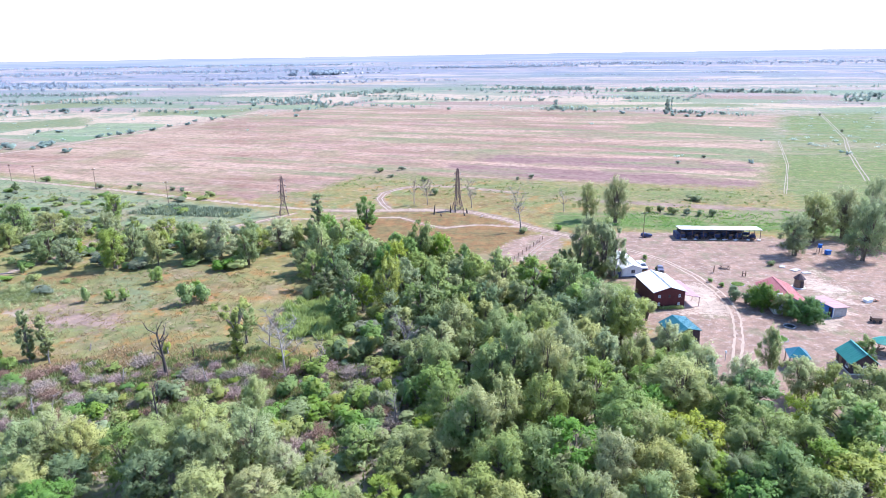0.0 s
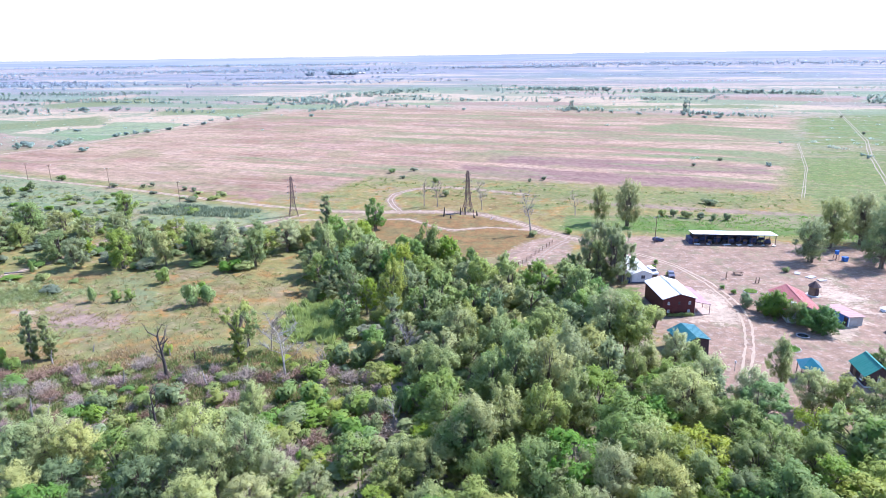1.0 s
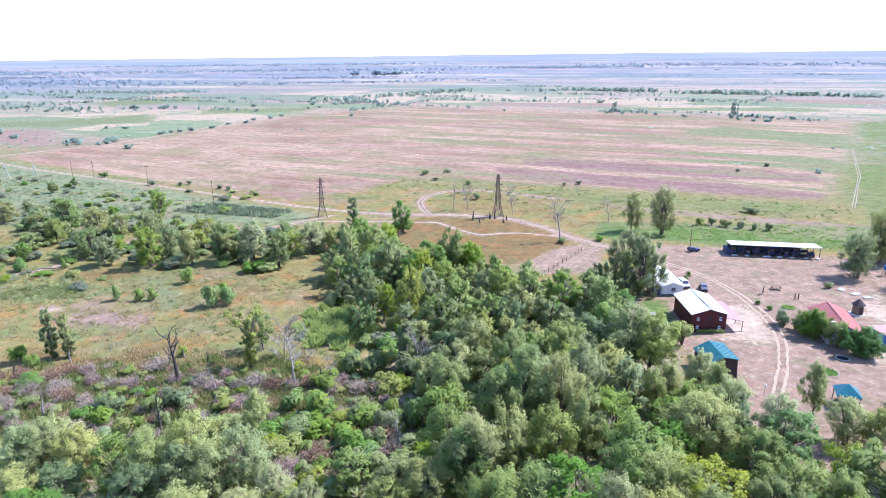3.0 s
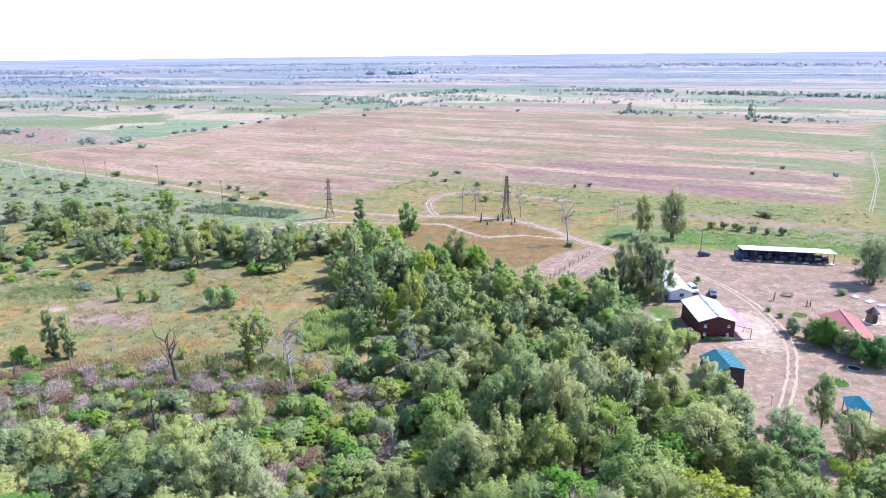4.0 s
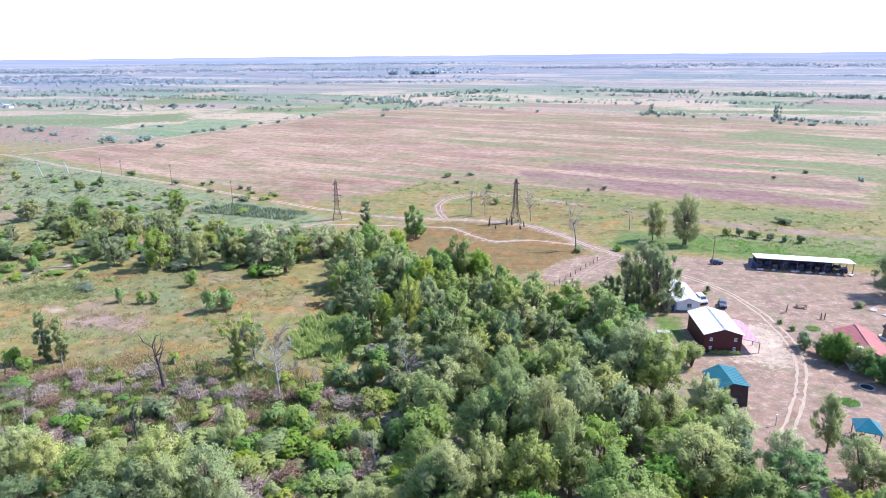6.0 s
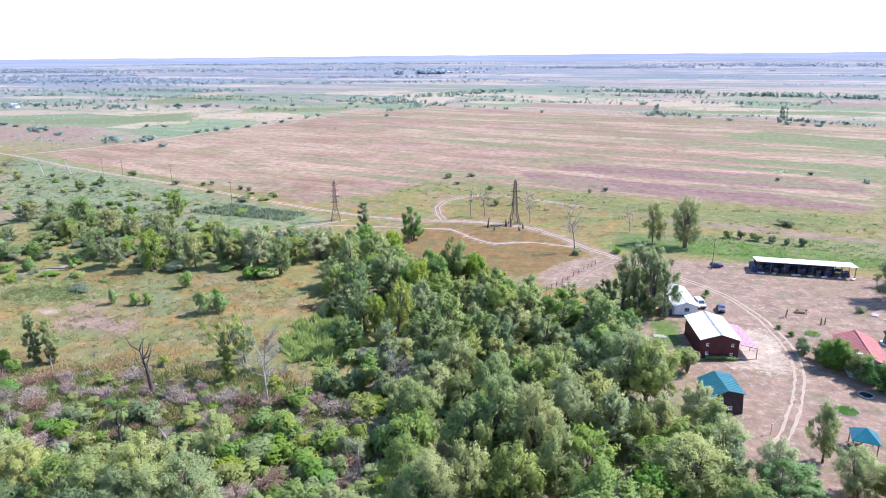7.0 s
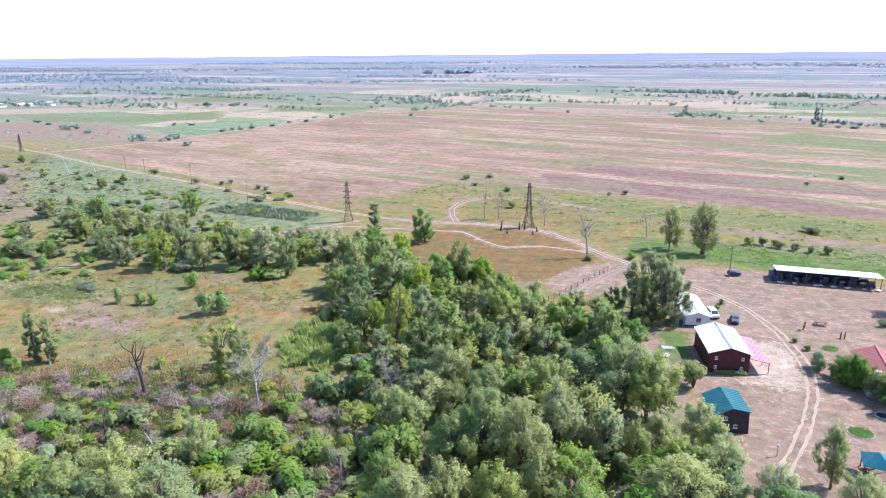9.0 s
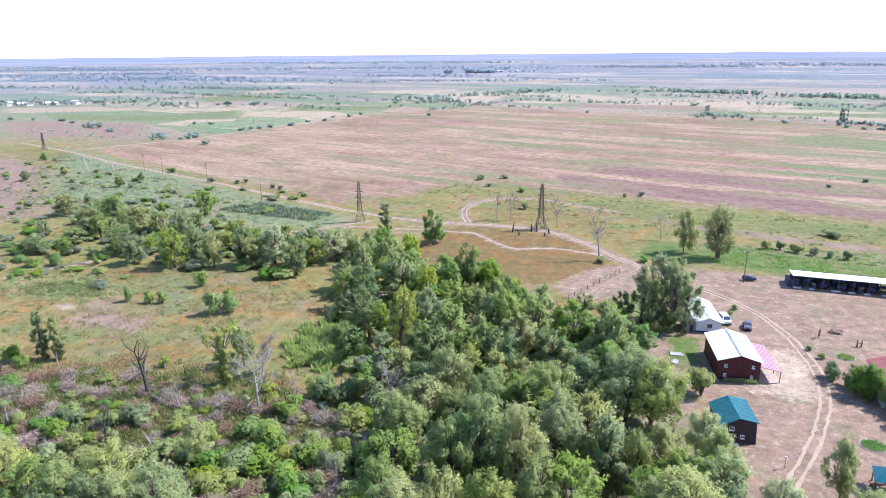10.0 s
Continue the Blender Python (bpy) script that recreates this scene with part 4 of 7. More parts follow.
LIME_BUSHES = [make_bush("lime_bush", 96 + i, 12, 1100, 0.11, LEAF_L, "bright yellow-green bush in the thicket") for i in range(2)]
SAGE_BUSHES = [make_bush("sage_bush", 101 + i, 12, 1100, 0.11, LEAF_S, "silvery grey-green oleaster bush") for i in range(2)]
FAR_BUSHES = [make_bush("field_shrub", 105 + i, 9, 420, 0.2, LEAF_HAZED, "shrub on the distant steppe with haze painted into its green") for i in range(3)]
BRUSH = [make_brush("dead_brush", 111 + i, 260, "leafless mauve-grey dead shrub among weeds", (TWIG, MAUVE_TWIG, RUST_TWIG)[i]) for i in range(3)]
LOW_BUSHES = [make_bush("low_bush", 121 + i, 11, 520, 0.15, (LEAF_G, LEAF_M, LEAF_W, LEAF_L)[i], "low loose green bush in the thicket") for i in range(4)]
column = [((0.5 * math.sin(k * 2.1), 0.5 * math.cos(k * 2.1), 1.2 + 0.62 * k), 0.85) for k in range(12)]
tips = [((3.2 * math.cos(w) * q, 3.2 * math.sin(w) * q, z), 0.75) for w, q, z in ((0.2, 1, 10.2), (1.3, 0.7, 11.3), (2.4, 0.6, 10.6), (3.3, 1.15, 10.4), (4.2, 0.7, 9.6), (5.2, 0.9, 10.9), (0.7, 0.4, 9.4), (3.6, 0.55, 9.0), (2.9, 0.9, 9.7), (5.8, 0.6, 9.8))]
RAGGED = [make_tree("ragged_poplar", 151, 12, 6, 0.5, 0, 8500, 0.34, LEAF_L, "lone poplar with a leafy stem and ragged yellow-green top", shape=([c for c, _ in column + tips], [r for _, r in column + tips]))]
MODELS = PALE_WILLOWS + GARDEN + BROAD + LIGHT_OLIVES + SCRUB + AIRY + LIGHT_LIMES + LIGHT_BUSHES + FAR_BUSHES + LIGHT_WILLOWS + LIGHT_POPLARS + WILLOWS + POPLARS + GREENS + LIMES + SPIRES + BUSHES + DARK_BUSHES + LIME_BUSHES + SAGE_BUSHES + BRUSH + LOW_BUSHES + RAGGED

# x, y, height, width, stand by stand
WILLOWS_WEST = [(-53.9, 78.5, 9.5, 7.7), (-49.5, 77.8, 8.6, 6.9), (-56.6, 75.9, 8.6, 6.9), (-51.4, 68.5, 7.7, 6.9), (-37.5, 75.3, 9.5, 6.9), (-33.1, 78.5, 10.3, 7.7), (-25.3, 76.6, 10.3, 7.7), (-28.5, 73.7, 9.5, 6), (-28.6, 65.6, 8.6, 7.7), (-23.4, 69.5, 6.2, 6.4), (-21.3, 75.1, 6.2, 4.8), (-18.7, 66.5, 5, 4.8), (-28.6, 88.7, 8.6, 4.3)]
WILLOWS_MIDDLE = [(-0.7, 75.6, 7.4, 7.2), (-5.1, 75.9, 6.8, 5.6), (-6.1, 72.7, 6.2, 6.4), (-15.7, 71.9, 5.6, 4.8), (-10.2, 66, 5.6, 5.6), (-0.6, 67, 6.8, 7.2), (6.9, 69.7, 11, 8), (5.4, 78.3, 12, 9), (3.8, 77.1, 11, 7), (14.2, 82, 12, 7), (9.4, 80.5, 12, 8), (12.6, 70.8, 11, 9), (3.9, 63.7, 9, 8), (7.7, 62.6, 9, 8), (16.3, 64.5, 9, 7), (0.8, 84.2, 10, 7)]
WILLOWS_SOUTH = [(24.6, 76.6, 12, 10), (26.7, 73.7, 11, 8), (20.9, 70.6, 11, 8), (29.7, 73.9, 10, 7), (32.5, 69.6, 9, 7), (26.5, 68.4, 10, 8), (23.7, 63.3, 9, 8), (18, 63.4, 9, 6), (43.3, 74.9, 10, 9), (47.8, 73.6, 9, 7), (41.2, 64, 9, 8), (61.4, 81.1, 9, 6)]
WILLOWS_CORE = [(-32.2, 164.3, 12, 6), (-26.2, 169.1, 13, 7), (-20.3, 158.1, 12, 8), (-7.9, 139.6, 11, 7), (-1.3, 128.7, 12, 8), (13.6, 153.7, 8, 6), (13.7, 138.6, 11, 8), (27.2, 143.5, 9, 7), (28.7, 134, 11, 8), (2.5, 113.4, 11, 7), (10.1, 109, 11, 7), (18.4, 110.5, 12, 9), (11.5, 93.4, 14, 9), (16.6, 92.4, 14, 8), (21.1, 99.8, 12, 8), (7.8, 91.1, 12, 7), (-0.1, 98.3, 10, 7), (19.9, 86.9, 12, 8)]
WILLOWS_HOUSES = [(34.5, 157, 13.5, 6.5), (38, 159.5, 15.5, 7), (40.8, 155.5, 15, 7), (43.4, 155, 13, 5.5), (36.8, 153.2, 12, 6), (41.5, 160.5, 14, 6), (30.5, 116.3, 13, 11), (34.3, 114.1, 12, 9), (31.7, 99.4, 9, 4)]
WILLOWS_HUT = [(35.3, 102.4, 8, 5), (41.4, 107.6, 8.5, 5.5), (36.4, 89.8, 11, 10), (42.2, 95.6, 9.5, 6.5), (41.9, 101.6, 8.5, 5), (47.3, 91.2, 10, 6), (57.1, 102.2, 9, 4.2), (58.5, 94.5, 8, 6), (61.8, 92.5, 7.5, 5.5)]
POPLARS_CORE = [(-37, 71.3, 8, 7), (-32.7, 73.5, 9, 6), (15.1, 68.9, 9, 7), (41.8, 83.2, 9, 8), (40, 73.2, 9, 7), (40.7, 66.9, 10, 9), (44.5, 61.9, 9, 7), (63.6, 86.7, 10, 8), (37, 68.6, 8, 6), (-26.1, 149.3, 11, 7), (-5.5, 165, 13, 7), (-5.6, 166.9, 10, 6), (-20.2, 136.1, 11, 7), (-9.6, 113.4, 13, 5), (-4.8, 123.8, 10, 8), (-2.3, 113.6, 8, 6), (23.7, 116.5, 10, 8), (4.9, 105.7, 8, 6), (-21.3, 126.2, 8, 6), (5.3, 155, 9, 6), (9.1, 124.9, 10, 6), (17.7, 128.9, 9, 8)]
POPLARS_EAST = [(30.5, 156, 7, 5), (76.5, 107.2, 5, 4), (-41.2, 207.9, 12, 4.5), (-47.5, 71.4, 7, 6)]
GREENS_ALL = [(-48, 66, 8, 6), (-7.6, 69, 5, 4.8), (16.2, 71.4, 11, 8), (-3.8, 63.8, 5.6, 5.6), (33.6, 68.7, 8, 6), (54.9, 77.5, 11, 9), (56.6, 75.2, 10, 7), (36.1, 63.8, 8, 7), (0, 64.3, 7, 5), (7.5, 140.1, 12, 6), (20.8, 139.5, 10, 7), (13, 112.2, 9, 4), (47.3, 88.1, 9, 7), (-25.1, 204.2, 11, 5), (-24.9, 207.6, 5, 5)]
LIMES_ALL = [(-41.5, 74.4, 9, 6), (-14.8, 65.6, 5.6, 6.4), (33.1, 75.1, 10, 7), (24.2, 88.7, 11, 7), (-11, 147.7, 12, 6), (-12.1, 131, 14, 5), (-17.7, 135, 9, 4), (-31.4, 151, 9, 4), (-39.2, 119.1, 8, 4), (51, 80.9, 9, 5), (46.5, 69.3, 9, 6), (49.2, 65.9, 9, 8), (52.2, 69.2, 9, 5), (3.4, 76.8, 6, 4), (-7.8, 63.9, 4.3, 3.2)]
WILLOWS_MEADOW = [(-136, 200.7, 11, 8), (-122.6, 194.9, 10, 7), (-102.9, 168, 9, 6), (-115.5, 196.5, 8, 5), (-100.2, 187.6, 12, 6), (-89.2, 167.1, 11, 6), (-86.7, 173.7, 11, 5), (-78.9, 169.9, 10, 5), (-68.6, 172.7, 9, 6), (-168.1, 211.9, 8, 7), (-63.3, 175.8, 11, 7), (-53.2, 169.3, 11, 5)]
POPLARS_MEADOW = [(-136.7, 188.1, 7, 6), (-111.9, 175.4, 9, 8), (-116.6, 223.3, 9, 6), (-71.4, 173.4, 12, 5), (-53.7, 179.8, 7, 7), (-48.1, 183.1, 9, 7), (-78.6, 112.6, 12, 3.3), (-75.6, 113.2, 10.5, 3.2), (-135.2, 181.3, 5, 6), (-139.3, 170.6, 5, 7), (-131.7, 187.6, 8, 5)]
SHRUBS_MEADOW = [(-123.4, 161.5, 4, 4), (-112.3, 164, 4, 1.5), (-125.6, 148.9, 2, 2), (-120.9, 152.3, 2.5, 4), (-83.9, 142.8, 4.5, 2.5), (-78.2, 142.6, 3.5, 2.5), (-75.2, 143.3, 3.5, 2.5), (-73, 155.2, 5, 4), (-59.4, 140.6, 6.5, 4.5), (-55.9, 142.4, 5, 4.5), (-58.1, 144.3, 5, 3), (-13.1, 115.9, 5, 5), (-143.8, 167.8, 3, 6), (-129.7, 160, 3, 6), (-167.5, 195.9, 2.5, 4), (-84.3, 110.3, 4, 4), (-80.1, 108.9, 3, 3), (-74.7, 101.4, 3, 5), (-21.3, 96.6, 5, 6)]
SHRUBS_WOOD = [(-14.6, 93.4, 5, 3), (-9.7, 92.5, 5, 3), (-5.5, 93.2, 6, 2.5), (-19.5, 111.7, 5, 4.5), (-3.9, 107.8, 5, 5), (-8.7, 110.2, 5, 6), (-15.1, 110.4, 5, 5), (-11.4, 104.8, 4, 5), (-20.7, 95.3, 5, 5), (-45.6, 96.9, 4, 5), (-54.9, 94.4, 4, 4), (-22.6, 105.1, 4, 5), (-26.7, 89.6, 4, 5), (-14.1, 87.7, 4, 5), (-10.9, 83.2, 4, 5)]
SHRUBS_FIELD = [(-186, 298.6, 3, 5), (-151.5, 280.3, 2.5, 4), (-137.5, 279.1, 2, 3), (-134.6, 282.4, 2, 3), (-116.4, 273.1, 2, 3), (-111.1, 270.4, 2, 3), (-30.7, 310.8, 2.5, 5), (-20.1, 315.9, 2, 4), (-24.1, 296.2, 1.5, 4), (40.1, 289.6, 2, 3.5), (33.4, 284.9, 2, 2), (94.8, 239.4, 2.5, 6), (72.8, 222, 3, 3), (76.6, 221.7, 3, 3), (80.7, 219.7, 3, 4), (84.6, 217.8, 2.5, 3), (88.5, 216, 2.5, 3), (92.6, 215.3, 3, 3), (-8, 287.4, 2, 4), (-3, 257.2, 3, 4), (25.8, 197.7, 2, 4)]
SHRUBS_YARD = [(65.9, 150.5, 1.2, 1.4), (67.3, 147.1, 1.4, 1.7), (55.6, 169.5, 1.5, 1.6), (54.1, 166.1, 1.2, 1.6), (55.9, 160.2, 0.9, 1.2), (37.2, 200.3, 2, 3)]
SHRUBS_REDHOUSE = [(66.9, 138.2, 3.8, 4.2), (68.2, 136.2, 3, 3), (86.8, 162.7, 1.6, 2.6), (82, 131.1, 1, 1)]
HEDGE_WEST = [(-513.1, 510.7), (-486.6, 509.8), (-451.1, 505.5), (-377.1, 459.8), (-348.5, 445.3), (-428.8, 494.7), (-280.9, 406.9), (-277, 413.7), (-261, 410.5), (-258.9, 417.1), (-231.2, 395.8), (-314.5, 504.8), (-299.9, 507.3), (-249.6, 470.4), (-246.1, 478.7), (-241.4, 483.5), (-236.4, 492.4), (-228.3, 510.6), (-226.3, 538.2), (-215.6, 549.6), (-220.6, 579.7), (-207, 587.3), (-204.7, 610.5), (-550.1, 671.5), (-509.2, 669), (-488.7, 671.9), (-466.3, 667.1), (-452.9, 669), (-439.5, 670.9), (-436.3, 687.6), (-417.5, 698.6), (-394.5, 685.3), (-387, 702.8), (-369.1, 697.1), (-360, 706.6)]
HEDGE_NORTH = [(-205.3, 696.9), (-197.7, 713.4), (-190.5, 755.6), (-184.4, 783.3), (-174.3, 784.6), (-134.2, 730.2), (-136.3, 754.4), (-118.7, 765.3), (-217, 752), (-116.9, 919.2), (-105.7, 896.7), (-91, 960.1), (-67.2, 962.7), (-45.7, 991.9), (9.9, 1011.5), (56.6, 976), (138.9, 1053), (107, 637.8), (101.6, 631.7), (114.4, 623.6), (141.8, 613.6), (163.4, 594.6), (198.8, 583.8), (199.9, 568.2), (208.1, 558.4), (218.5, 556.6), (-267, 791.5), (-277.2, 726.5), (-136.9, 609.7), (55.7, 833.3), (5.9, 661.2)]
TREES_EAST = [(197.1, 400.4), (154.7, 323), (209, 735.6), (137.4, 339.1), (118.3, 322.8), (267.4, 435.6), (461.3, 773.8), (462.2, 753.4), (458.1, 725.9), (415.9, 653.1), (498.5, 764.8), (426.8, 689.5), (315.8, 549.2), (153.8, 319.6), (217.4, 351.2), (214.6, 341.4)]

NEAR = 118
place(LIGHT_OLIVES, WILLOWS_MEADOW + [s for s in POPLARS_MEADOW if s[1] > 150], (10, 7), 28, "willow trees of the meadow", 2.5, 1.25)
place(PALE_WILLOWS + WILLOWS[:1], WILLOWS_HUT, (11, 8), 18, "willow trees by the houses", 3, 1.0)
place(PALE_WILLOWS, WILLOWS_WEST, (11, 8), 17, "willow trees of the wood", 3, 0.95)
for spots in (WILLOWS_MIDDLE, WILLOWS_SOUTH, WILLOWS_CORE):
    place(WILLOWS, [s for s in spots if s[1] < NEAR], (11, 8), len(spots), "willow trees of the wood", 2.5, 0.95)
    place(LIGHT_WILLOWS, [s for s in spots if s[1] >= NEAR], (10, 7), len(spots), "willow trees of the wood", 2.5, 1.05)
place(AIRY, [s for s in WILLOWS_HOUSES if s[1] > 150], (13, 8), 9, "tall poplar trees by the houses", 2.5, 1.1)
place(WILLOWS, [s for s in WILLOWS_HOUSES if s[1] <= 150], (11, 8), 9, "tall willow trees by the houses", 2.5, 1.0)
for spots in (POPLARS_CORE, POPLARS_EAST, [s for s in POPLARS_MEADOW if s[1] < 150]):
    wide = [s for s in spots if s[3] > s[2] * 0.42]
    place(POPLARS, [s for s in wide if s[1] < NEAR or s[0] > 90], (11, 7), 5 + len(spots), "poplar trees of the wood", 2.5, 0.95)
    place(LIGHT_POPLARS[1:], [s for s in wide if s[1] >= NEAR and s[0] <= 90], (10, 7), 6 + len(spots), "poplar trees of the wood", 2.5, 1.05)
    place(SPIRES, [s for s in spots if s[3] <= s[2] * 0.42], (13, 4.5), 9 + len(spots), "slender poplar trees", 1.5, 1.15)
place(BROAD, [(49, 212.4, 12.5, 6), (57.5, 208.9, 15, 8.5), (97.1, 170.5, 11.5, 8.5), (109, 183.5, 14.5, 9), (120, 187, 15, 9), (112.5, 165.5, 16, 10.5), (124, 176, 16, 10), (131, 190, 17, 10)], (12, 9), 29, "tall trees at the edge of the yard", 2, 1.0)
place(GREENS, GREENS_ALL, (10, 7), 3, "green trees of the wood", 2.5, 1.2)
place(LIMES, LIMES_ALL, (10, 6), 4, "yellow-green trees of the wood", 3, 1.15)
place(RAGGED, [(-38.4, 111.5, 12, 6.4)], (12, 6), 26, "lone trees of the thicket")
place(LIME_BUSHES, [(-19.3, 111.4, 4.6, 5.0), (-8.9, 95.2, 5.4, 2.6), (-13.0, 94.6, 4.6, 4.6), (-16.5, 93.4, 3.6, 3.8), (-53.8, 115.6, 2.4, 2.2), (-9.5, 106.5, 2.6, 4.2), (-4.5, 108, 3, 4)], (1, 1), 27, "bright bushes of the thicket")
place(BUSHES, SHRUBS_MEADOW, (1, 1), 12, "bushes of the meadow")
place(BUSHES + LIME_BUSHES + DARK_BUSHES, SHRUBS_WOOD, (1, 1), 13, "bushes of the wood")
place(DARK_BUSHES + SAGE_BUSHES, SHRUBS_FIELD, (1, 1), 14, "bushes by the field")
place(LIGHT_BUSHES, [(43.3, 127.3, 5.6, 4.6)], (1, 1), 23, "bushes of the yard")
place(BUSHES, SHRUBS_YARD, (1, 1), 15, "bushes of the yard")
place(GARDEN[:1], [(70.8, 133.3, 5.2, 6.4), (76.3, 125.8, 4.9, 6.8)], (6, 8), 24, "trees beside the red-roofed house")
place(GARDEN[1:], [(73.2, 129.4, 4.3, 5.0)], (6, 8), 25, "trees beside the red-roofed house")
place(DARK_BUSHES, SHRUBS_REDHOUSE, (1, 1), 16, "bushes beside the red-roofed house")
rng = np.random.default_rng(21)
place(FAR_BUSHES, [(x, y, rng.uniform(2.2, 4), rng.uniform(4, 8)) for x, y in HEDGE_WEST], (1, 1), 17, "shrubs along the far roads")
place(FAR_BUSHES, [(x, y, rng.uniform(2.2, 4), rng.uniform(4, 8)) for x, y in HEDGE_NORTH], (1, 1), 18, "shrubs of the far fields")
place(FAR_BUSHES, [(x + rng.normal() * 4, y + rng.normal() * 3, rng.uniform(3.5, 5.5), rng.uniform(5, 8)) for x, y in ((-381, 467), (-283, 420), (-267, 430), (-588, 706), (-409, 711), (-377, 715)) for _ in range(3)], (1, 1), 20, "clumps of shrubs on the steppe")
place(FAR_BUSHES + SAGE_BUSHES, [(x, y, rng.uniform(1.4, 2.4), rng.uniform(2, 3.6)) for x, y in TREES_EAST], (1, 1), 19, "shrubs by the ditch")


TAKEN = WILLOWS_HUT + WILLOWS_WEST + WILLOWS_MIDDLE + WILLOWS_SOUTH + WILLOWS_CORE + WILLOWS_HOUSES + POPLARS_CORE + POPLARS_EAST + GREENS_ALL + LIMES_ALL + WILLOWS_MEADOW + POPLARS_MEADOW
WOOD = [(-52, 190), (-30, 186), (-2, 172), (12, 160), (30, 156), (36, 160), (37, 128), (31, 110), (38, 98), (43, 88), (30, 84), (0, 88), (-6, 102), (-10, 118), (-16, 132), (-30, 146), (-46, 172)]
SOUTH = [(-20, 56), (-20, 80), (40, 84), (75, 82), (78, 56)]
BAND = [(-150, 176), (-125, 168), (-75, 166), (-50, 165), (-42, 176), (-46, 198), (-80, 200), (-118, 214), (-160, 214)]
for poly, gap, n, h0, h1, seed in ((WOOD, 4.4, 66, 5.5, 10.5, 91), (SOUTH, 6.2, 16, 4.5, 7.5, 93), (BAND, 6, 22, 3.5, 8, 92)):
    spots = [(x, y, min(h, 5.5), min(w, 4.2)) if x > 5 and y > 144 else (x, y, h, w) for x, y, h, w in fill(poly, gap, n, TAKEN, h0, h1, seed)]
    place(LIGHT_OLIVES + LIGHT_LIMES if poly is BAND else LIGHT_WILLOWS + LIGHT_POPLARS + LIGHT_POPLARS[:1] + LIGHT_LIMES, spots, (10, 7), seed, "young trees of the wood", 3, 1.15)

# dead trees
SNAGS = ((24.9, 199.1, 14, 5, 16, DEADWOOD, "tall bare dead tree beside the dirt track", 0.7),
         (-49.5, 105.2, 13, 5, 3, CHARRED, "black charred dead tree with a forked top", 0.5),
         (-28.1, 105.1, 12, 8, 26, SILVERWOOD, "bleached leafless tree with many bare branches", 0.5),
         (-7.0, 88.2, 7, 3, 2, DEADWOOD, "grey dead tree with broken forks", 0.5),
         (-6.4, 109.4, 10, 5, 12, DEADWOOD, "pale dead tree with a bare bushy top", 0.7),
         (-22, 106, 7, 3, 6, DEADWOOD, "short dark dead tree", 0.5),
         (-10.9, 239.7, 12, 4, 9, TWIG, "leafless grey sapling in the meadow", 0.4),
         (-5.8, 239.2, 11, 6, 22, TWIG, "leafless grey tree in the meadow", 0.4),
         (10.7, 232.9, 11, 5, 30, TWIG, "leafless grey tree beside the pylon", 0.4),
         (43.3, 224.7, 10, 5, 8, TWIG, "leafless grey tree in weeds", 0.4),
         (-54.5, 81, 10, 5, 10, DEADWOOD, "bare grey willow at the edge of the wood", 0.4),
         (-34, 117, 9, 5, 30, TWIG, "leafless grey shrub tree behind the bleached tree", 0.4),
         (-44.4, 89.8, 8, 3, 2, CHARRED, "thin black dead trunk", 0.5))
for i, (x, y, h, w, tw, wood_mat, label, split) in enumerate(SNAGS):
    ob = make_dead("dead_tree", 130 + i, h, w, tw, wood_mat, label, split, 0.021 if wood_mat is CHARRED else 0.014)
    ob.matrix_basis = pose(x, y, 0, 0, 0, 40 * i)

STEMS = ((-66.9, 106.8, 1.8, 0), (-56.5, 103.1, 3.1, 0), (-69.3, 116.5, 1.6, 0), (-53.2, 114.8, 1.5, 0), (-47.7, 113.2, 2.5, 1), (-74.1, 111.1, 3.0, 0), (-39.2, 118.5, 1.9, 0), (-80.9, 105.0, 2.6, 1), (-82.5, 108.6, 1.9, 1), (-47.0, 103.1, 1.4, 1),
         (-27.2, 88.8, 5.9, 0), (-41.1, 102.5, 3.3, 0), (-54.1, 110.1, 1.9, 1), (-22.9, 87.2, 2.4, 0), (-46.8, 92.3, 2.8, 1), (-65.6, 92.3, 3.7, 0), (-36.8, 90.4, 4.2, 0), (-4.0, 108.2, 1.8, 0), (-23.3, 105.7, 3.7, 1))
rng = np.random.default_rng(35)
for x, y, h, burnt in STEMS:
    q = thing("dead_tree", pose(x, y, 0, rng.normal() * 8, rng.normal() * 8, rng.uniform(0, 360)), "black charred snag in the dry meadow" if burnt else "bleached broken dead stem in the dry meadow", "dead tree", "snags of the meadow")
    k = 0.07 + 0.018 * h
    part("stem", tube([(0, 0, -0.1), (0.05 * h, 0, h * 0.5), (0.02 * h, 0.06 * h, h)], [k * 1.5, k, k * 0.4], 6), CHARRED if burnt else SILVERWOOD, q)
    part("branch", tube([(0.05 * h, 0, h * 0.55), (0.2 * h, 0.12 * h, h * 0.8)], [k * 0.6, k * 0.15], 5), CHARRED if burnt else SILVERWOOD, q)

rng = np.random.default_rng(31)
BRUSH_BELT = [(-84, 104), (-66, 110), (-48, 110), (-36, 106), (-22, 108), (-10, 104), (-8, 92), (-20, 84), (-36, 88), (-56, 88), (-74, 88)]
place(BRUSH, [(x, y, h, h * rng.uniform(0.9, 1.7)) for x, y, h, w in fill(BRUSH_BELT, 3.2, 95, [(0, 0)], 1.2, 3.2, 132)], (1, 1), 32, "dead shrubs of the thicket")
